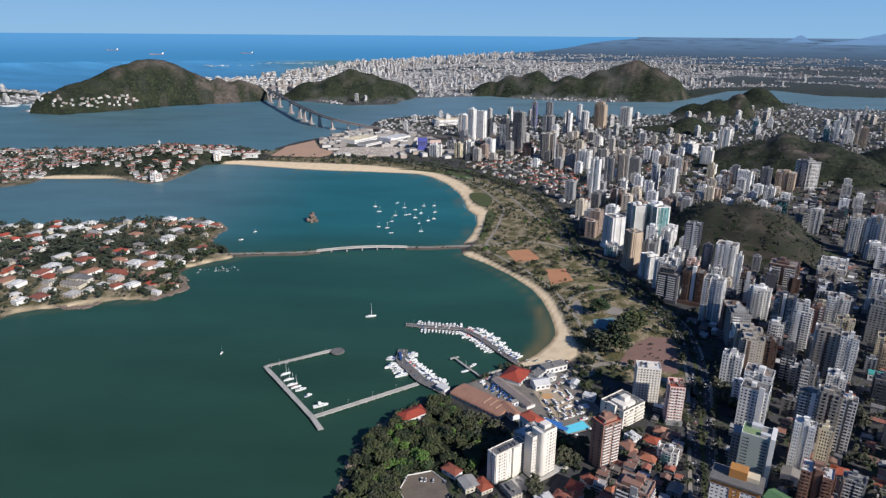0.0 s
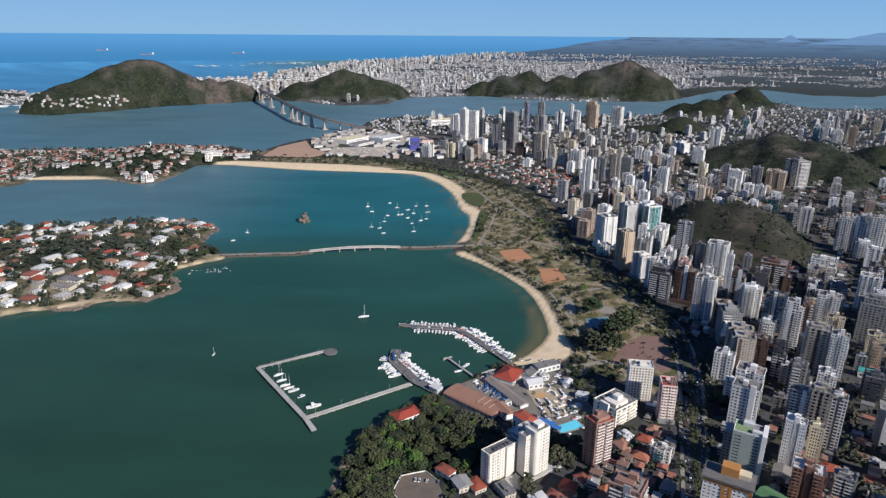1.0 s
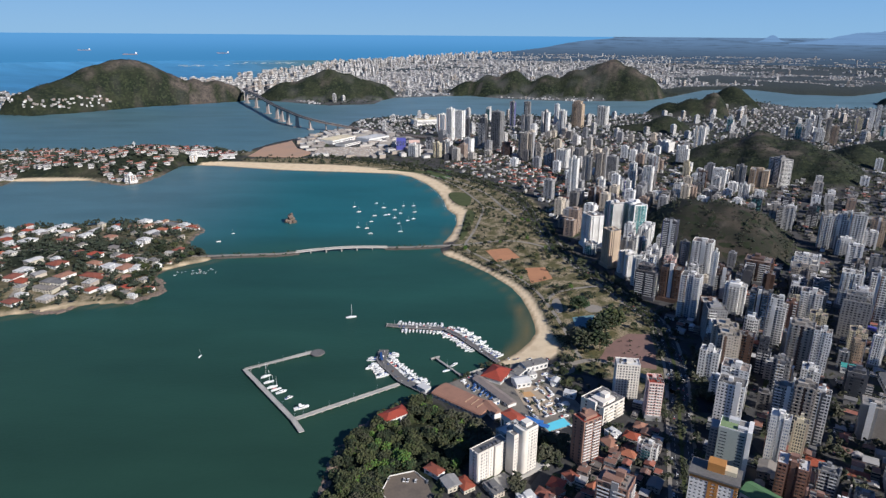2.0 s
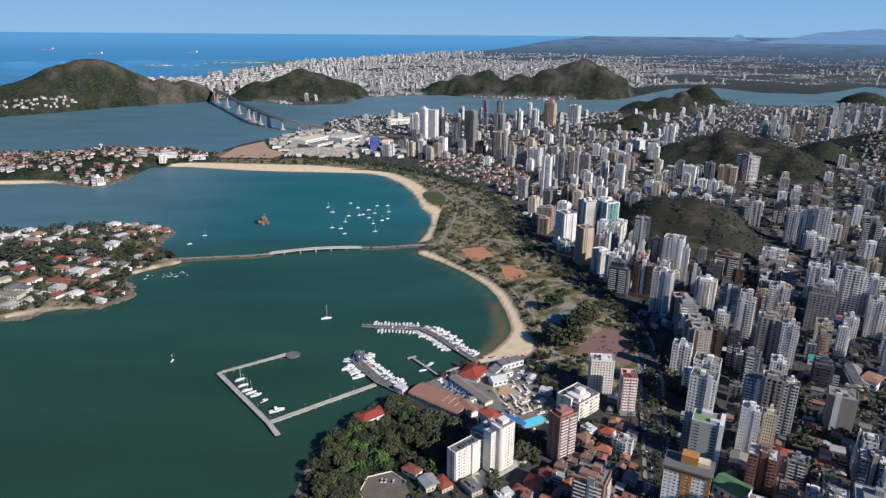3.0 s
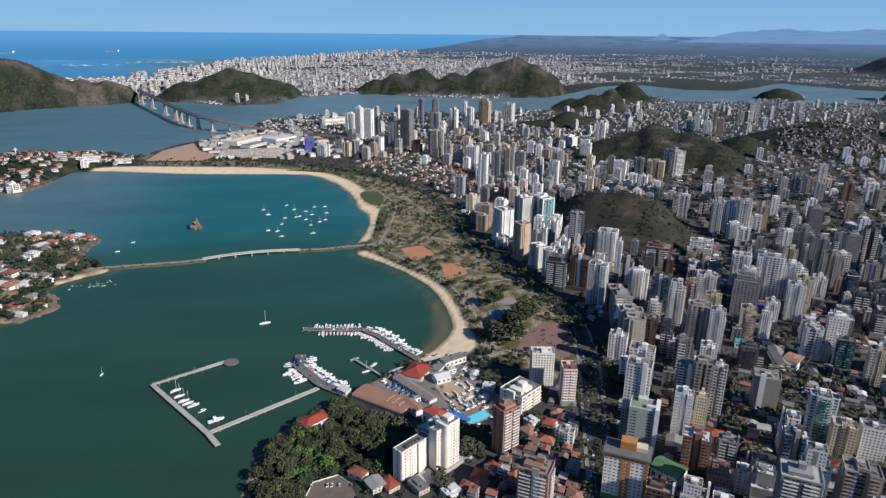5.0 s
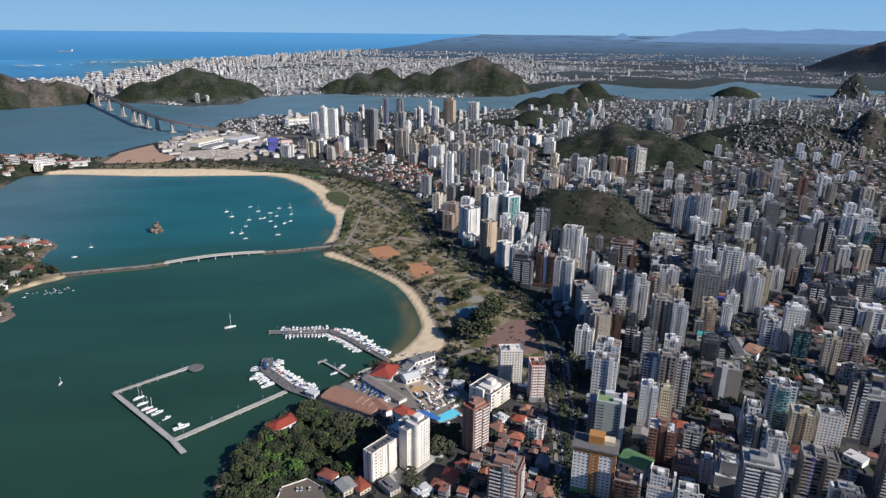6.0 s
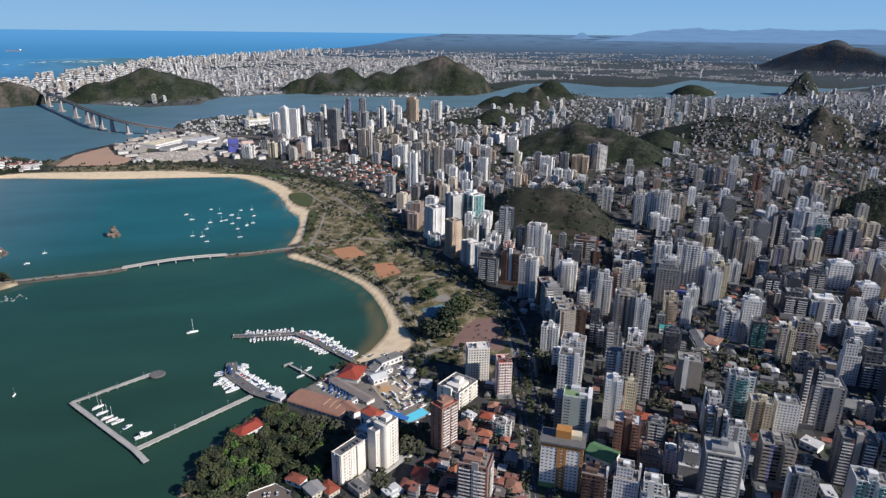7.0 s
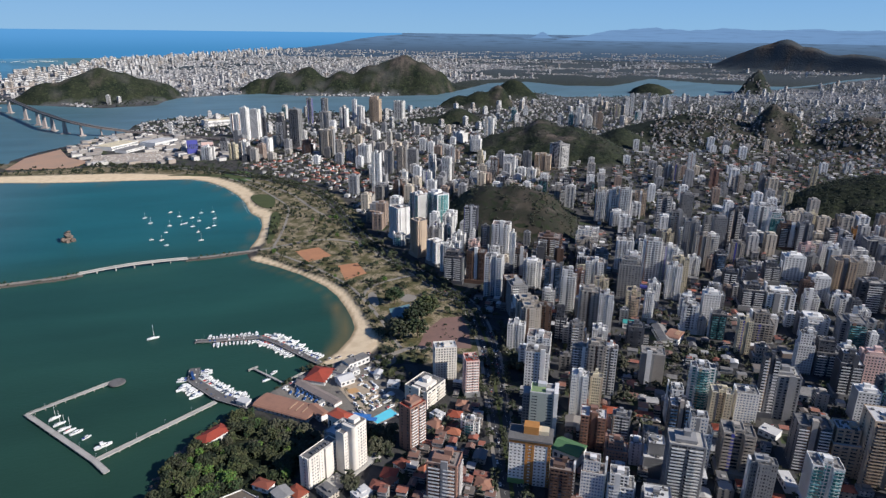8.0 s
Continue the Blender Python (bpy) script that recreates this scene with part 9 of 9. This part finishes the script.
lanes = bmesh.new()
for run in ([(-560, 800), (-575, 860), (-590, 960), (-600, 1040)], [(-450, 840), (-480, 930), (-490, 1000), (-530, 1050)], [(-352, 1000), (-420, 1000), (-490, 1000), (-600, 1010), (-700, 1010), (-830, 1000)], [(-640, 800), (-660, 900), (-690, 1010), (-700, 1100)]):
    run = bent(run, 2)
    ribbon(lanes, run, 6, -1.5, 0.25, heights=[ground_z(x, y) for x, y in run])
tagged(part("road", lanes, M["paving"]), "pale lanes between the island gardens", "road", kind="structure")

for x, y in scatter([(-420, 820), (-385, 830), (-385, 900), (-400, 960), (-350, 1000), (-380, 1020), (-420, 1080), (-470, 1060), (-440, 950)], 120, 1):
    if free(x, y, 3, 0) and clear_of(x, y, BEACHES[3:], 2):
        tree(rt.choice((0, 0, 1)), x, y, rt.uniform(0.9, 1.4))
        TAKEN.append((x, y, 3))
# houses below the towers of the point
for x, y in NEAR_CLAY:
    house(x, y, rt.choice((61, 151)) + rt.uniform(-6, 6), rt.uniform(0.9, 1.25), rt.choice((0, 1, 5)), rt)
for x, y in NEAR_GREY:
    if free(x, y, 5, -1):
        house(x, y, rt.choice((61, 151)) + rt.uniform(-6, 6), rt.uniform(0.9, 1.4), rt.choice((2, 3, 3, 4)), rt)
# the hilly island behind, with its crowded houses
FAR_ISLE = [(-2100, 1840), (-1780, 1540), (-1414, 1385), (-1190, 1415), (-1050, 1495), (-1006, 1590), (-1000, 1640), (-840, 1640), (-780, 1580), (-717, 1545), (-690, 1560), (-680, 1700), (-670, 1790), (-560, 1830), (-530, 1985), (-600, 1985), (-700, 2022), (-900, 2025), (-1220, 1990), (-1700, 1930)]
ISLE_WALLS = island_material("isle_walls", [(0.60, 0.58, 0.56), (0.42, 0.40, 0.37), (0.68, 0.67, 0.66), (0.36, 0.30, 0.26), (0.55, 0.53, 0.51)])
isle_blocks = Blocks()
far_green = Grove()
for x, y in scatter(FAR_ISLE, 2500, 6):
    if free(x, y, 5.5, 0.5):
        TAKEN.append((x, y, 5.5))
        isle_blocks.add(x, y, ground_z(x, y), rt.uniform(9, 17), rt.uniform(8, 13), rt.uniform(4, 9), rt.uniform(0, 1.5), rt.choice((0, 1.4, 1.8)), 2)
for x, y, w, d, h in ((-690, 1790, 26, 16, 18), (-640, 1830, 60, 22, 15), (-712, 1552, 22, 16, 16), (-560, 1850, 40, 18, 12)):
    isle_blocks.add(x, y, ground_z(x, y), w, d, h, 0.3, 0.0, 4)
for x, y in scatter(FAR_ISLE, 4300, 2):
    if free(x, y, 1, -2.2) and clear_of(x, y, BEACHES[2:3], 2):
        far_green.plant(x, y, ground_z(x, y), rt.uniform(6, 13), rt, 3, 0.34)
isle_blocks.done("hillside_houses", "white and red-roofed houses crowding the hilly island", "houses", ISLE_WALLS, OLD_ROOFS, M["glass"])
# scrub and woods on the hills
for hx, hy, h, ra, rl, dr, rk in HILLS:
    d = math.hypot(hx, hy)
    n = 480 if d < 1700 else 210 if d < 2700 else 105
    if h < 20 or d > 5000 or -900 < hx < -450:
        continue
    pts = []
    for _ in range(n):
        a, q = rt.random() * 6.283, 0.94 * math.sqrt(rt.random())
        u, v = ra * q * math.cos(a), rl * q * math.sin(a)
        pts.append((hx + u * hy / d + v * hx / d, hy - u * hx / d + v * hy / d))
    pts = np.array(pts)
    for (x, y), bare in zip(pts, hill_parts(pts[:, 0], pts[:, 1])[1]):
        if bare < 0.35 + rt.random() * 0.8 and free(x, y, 2, 0):
            far_green.plant(x, y, ground_z(x, y) - 1, rt.uniform(3.5, 6.5), rt, 3 if d < 1500 else 2, 0.3)
# green between the far yards and along the bay beach
for x, y in scatter([(-560, 1830), (-96, 1725), (40, 1620), (180, 1560), (60, 1860), (-300, 1930), (-540, 1900)], 420, 2):
    if free(x, y, 2, 0) and clear_of(x, y, [GREEN_FIELD]):
        far_green.plant(x, y, ground_z(x, y), rt.uniform(4, 8), rt, 6)
far_green.done("hill_woods", "dark scrub and woods on the hills", "woods", M["scrub"])

# houses under the first wooded mountain across the channel
foot = Blocks()
for x, y in scatter([(-1960, 3010), (-1720, 2903), (-1551, 3046), (-1470, 3150), (-1500, 3165), (-1570, 3080), (-1720, 2950), (-1930, 3060)], 700, 3):
    if rt.random() < 0.75:
        foot.add(x, y, ground_z(x, y), rt.uniform(6, 12), rt.uniform(6, 10), rt.uniform(3, 7), rt.uniform(0, 1.5), rt.choice((0, 1.8)))
foot.done("foothill_houses", "white houses at the foot of the wooded mountain", "houses", WALLS_FAR, ROOFS_FAR, M["glass"])
YARD_MAT = material("bare_earth", (0.40, 0.25, 0.17), 0.95, (0.30, 0.22, 0.17), grain=0.1, stains=0.02)
patch("building_site", [(-515, 1900), (-360, 1880), (-330, 1960), (-395, 2040), (-440, 2190), (-505, 2060)], YARD_MAT, "bare reddish building site by the water", "building site", 0.5)
FIELD_MAT = material("pale_gravel", (0.40, 0.345, 0.29), 0.95, (0.28, 0.24, 0.21), grain=0.1, stains=0.02)
patch("parking_field", [(-330, 1930), (-160, 1900), (-90, 2010), (-150, 2080), (-330, 2060)], FIELD_MAT, "large pale parking field of the shopping halls", "car park", 0.4)

# trees among the club buildings, along the avenue and by the towers of the point
yard_trees = Grove()
for x, y in scatter([(20, 585), (100, 655), (170, 660), (220, 560), (165, 470), (110, 420), (60, 395), (10, 385), (-10, 420), (60, 470)], 900, 0):
    if free(x, y, 2.5, 0) and (within(CLUB_YARD, x, y) < 0 or rt.random() < 0.25) and within(CAR_PARK, x, y) < -1 and within(YELLOW_SAND, x, y) < 0 and within(BEACH_CLUB, x, y) < 0 and math.hypot(x - 126, y - 510) > 20:
        if rt.random() < 0.5:
            yard_trees.plant(x, y, ground_z(x, y), rt.uniform(3, 7.5), rt, 9)
            TAKEN.append((x, y, 1.5))
for side, x, y, ux, uy in [(s, *q) for s in (-1, 0, 1) for q in along(AVENUE, 8)]:
    if rt.random() < (0.6 if math.hypot(x, y) > 850 else 0.5) and math.hypot(x, y) > 300:
        off = side * 12.5 + rt.uniform(-1, 1)
        yard_trees.plant(x - uy * off, y + ux * off, 2.5, rt.uniform(5, 10), rt, 13, 0.24)
yard_trees.done("avenue_trees", "dark trees along the avenue and round the club", "trees", M["leaf"])

# ---------------------------------------------------------------- rocky shores, causeway bushes, monument
def rock_shelf(points, count, spread, size, label, stone="rock"):
    bm = bmesh.new()
    for _ in range(count):
        x, y = rt.choice(points)
        boulder(bm, (x + rt.uniform(-spread, spread), y + rt.uniform(-spread, spread), rt.uniform(-0.8, 0.6)), size * rt.uniform(0.5, 1.3), rt, 0.34)
    return tagged(part("shore_rocks", bm, M[stone]), label, "rocks", kind="stuff")


rock_shelf(along([(-398, 812), (-384, 829), (-368, 850), (-380, 880), (-400, 905)], 2.5) and [(x, y) for x, y, _, _ in along([(-402, 814), (-386, 829), (-371, 851), (-386, 884), (-404, 905)], 2.5)], 150, 5, 4.0, "flat brown rocks round the island point")
rock_shelf([(x, y) for x, y, _, _ in along([(-515, 784), (-480, 782), (-464, 800)], 2.5)], 70, 4, 3.2, "brown rock shelf between the island beaches")
rock_shelf([(x, y) for x, y, _, _ in along([(-415, 1030), (-412, 1072), (-416, 1119), (-407, 1145), (-440, 1190)], 2.5)], 110, 5, 3.6, "brown rocks along the back of the island")
rock_shelf([(x, y) for x, y, _, _ in along([(-690, 1700), (-676, 1645), (-690, 1555), (-720, 1534), (-780, 1562)], 3)], 130, 7, 4.5, "brown rocks under the hilly island")
rock_shelf([(x, y) for x, y, _, _ in along([(-80, 400), (-79, 440), (-73, 480), (-50, 522)], 2.5)], 120, 4, 2.6, "dark rocks along the wooded point")
rock_shelf([(x, y) for x, y, _, _ in along([(-345, 991), (-286, 998), (-236, 1001), (-208, 1010)], 2)] + [(x, y) for x, y, _, _ in along([(-62, 1034), (-20, 1035), (20, 1041)], 2)], 300, 1.2, 1.2, "dark rocks along the causeway", "darkrock")
causeway_bush = Grove()
for x, y, ux, uy in along([(-330, 1000), (-286, 1005), (-236, 1008), (-210, 1016)], 4) + along([(-58, 1040), (-20, 1041), (20, 1047)], 4):
    if rt.random() < 0.8:
        off = rt.choice((-5.2, 5.2))
        causeway_bush.plant(x - uy * off, y + ux * off, 1.6, rt.uniform(2, 4.5), rt, 6)
causeway_bush.done("causeway_bushes", "low bushes and trees along the causeway", "bushes", M["leaf"])
bm = bmesh.new()
prism(bm, circle(4, 8), 0, 6, 0, 0.7)
prism(bm, circle(1.6, 6), 6, 20, 0, 0.6)
box(bm, -5, 5, -0.8, 0.8, 14, 16)
mon = tagged(part("monument", bm, M["white"]), "white monument with a cross arm on the island hill", "monument")
mon.location = (-800, 1800, ground_z(-800, 1800) - 0.5)
tower("whitep", -640, 1800, 75, 60, 18, 17)
tower("whiteb", -712, 1556, 40, 26, 16, 17)
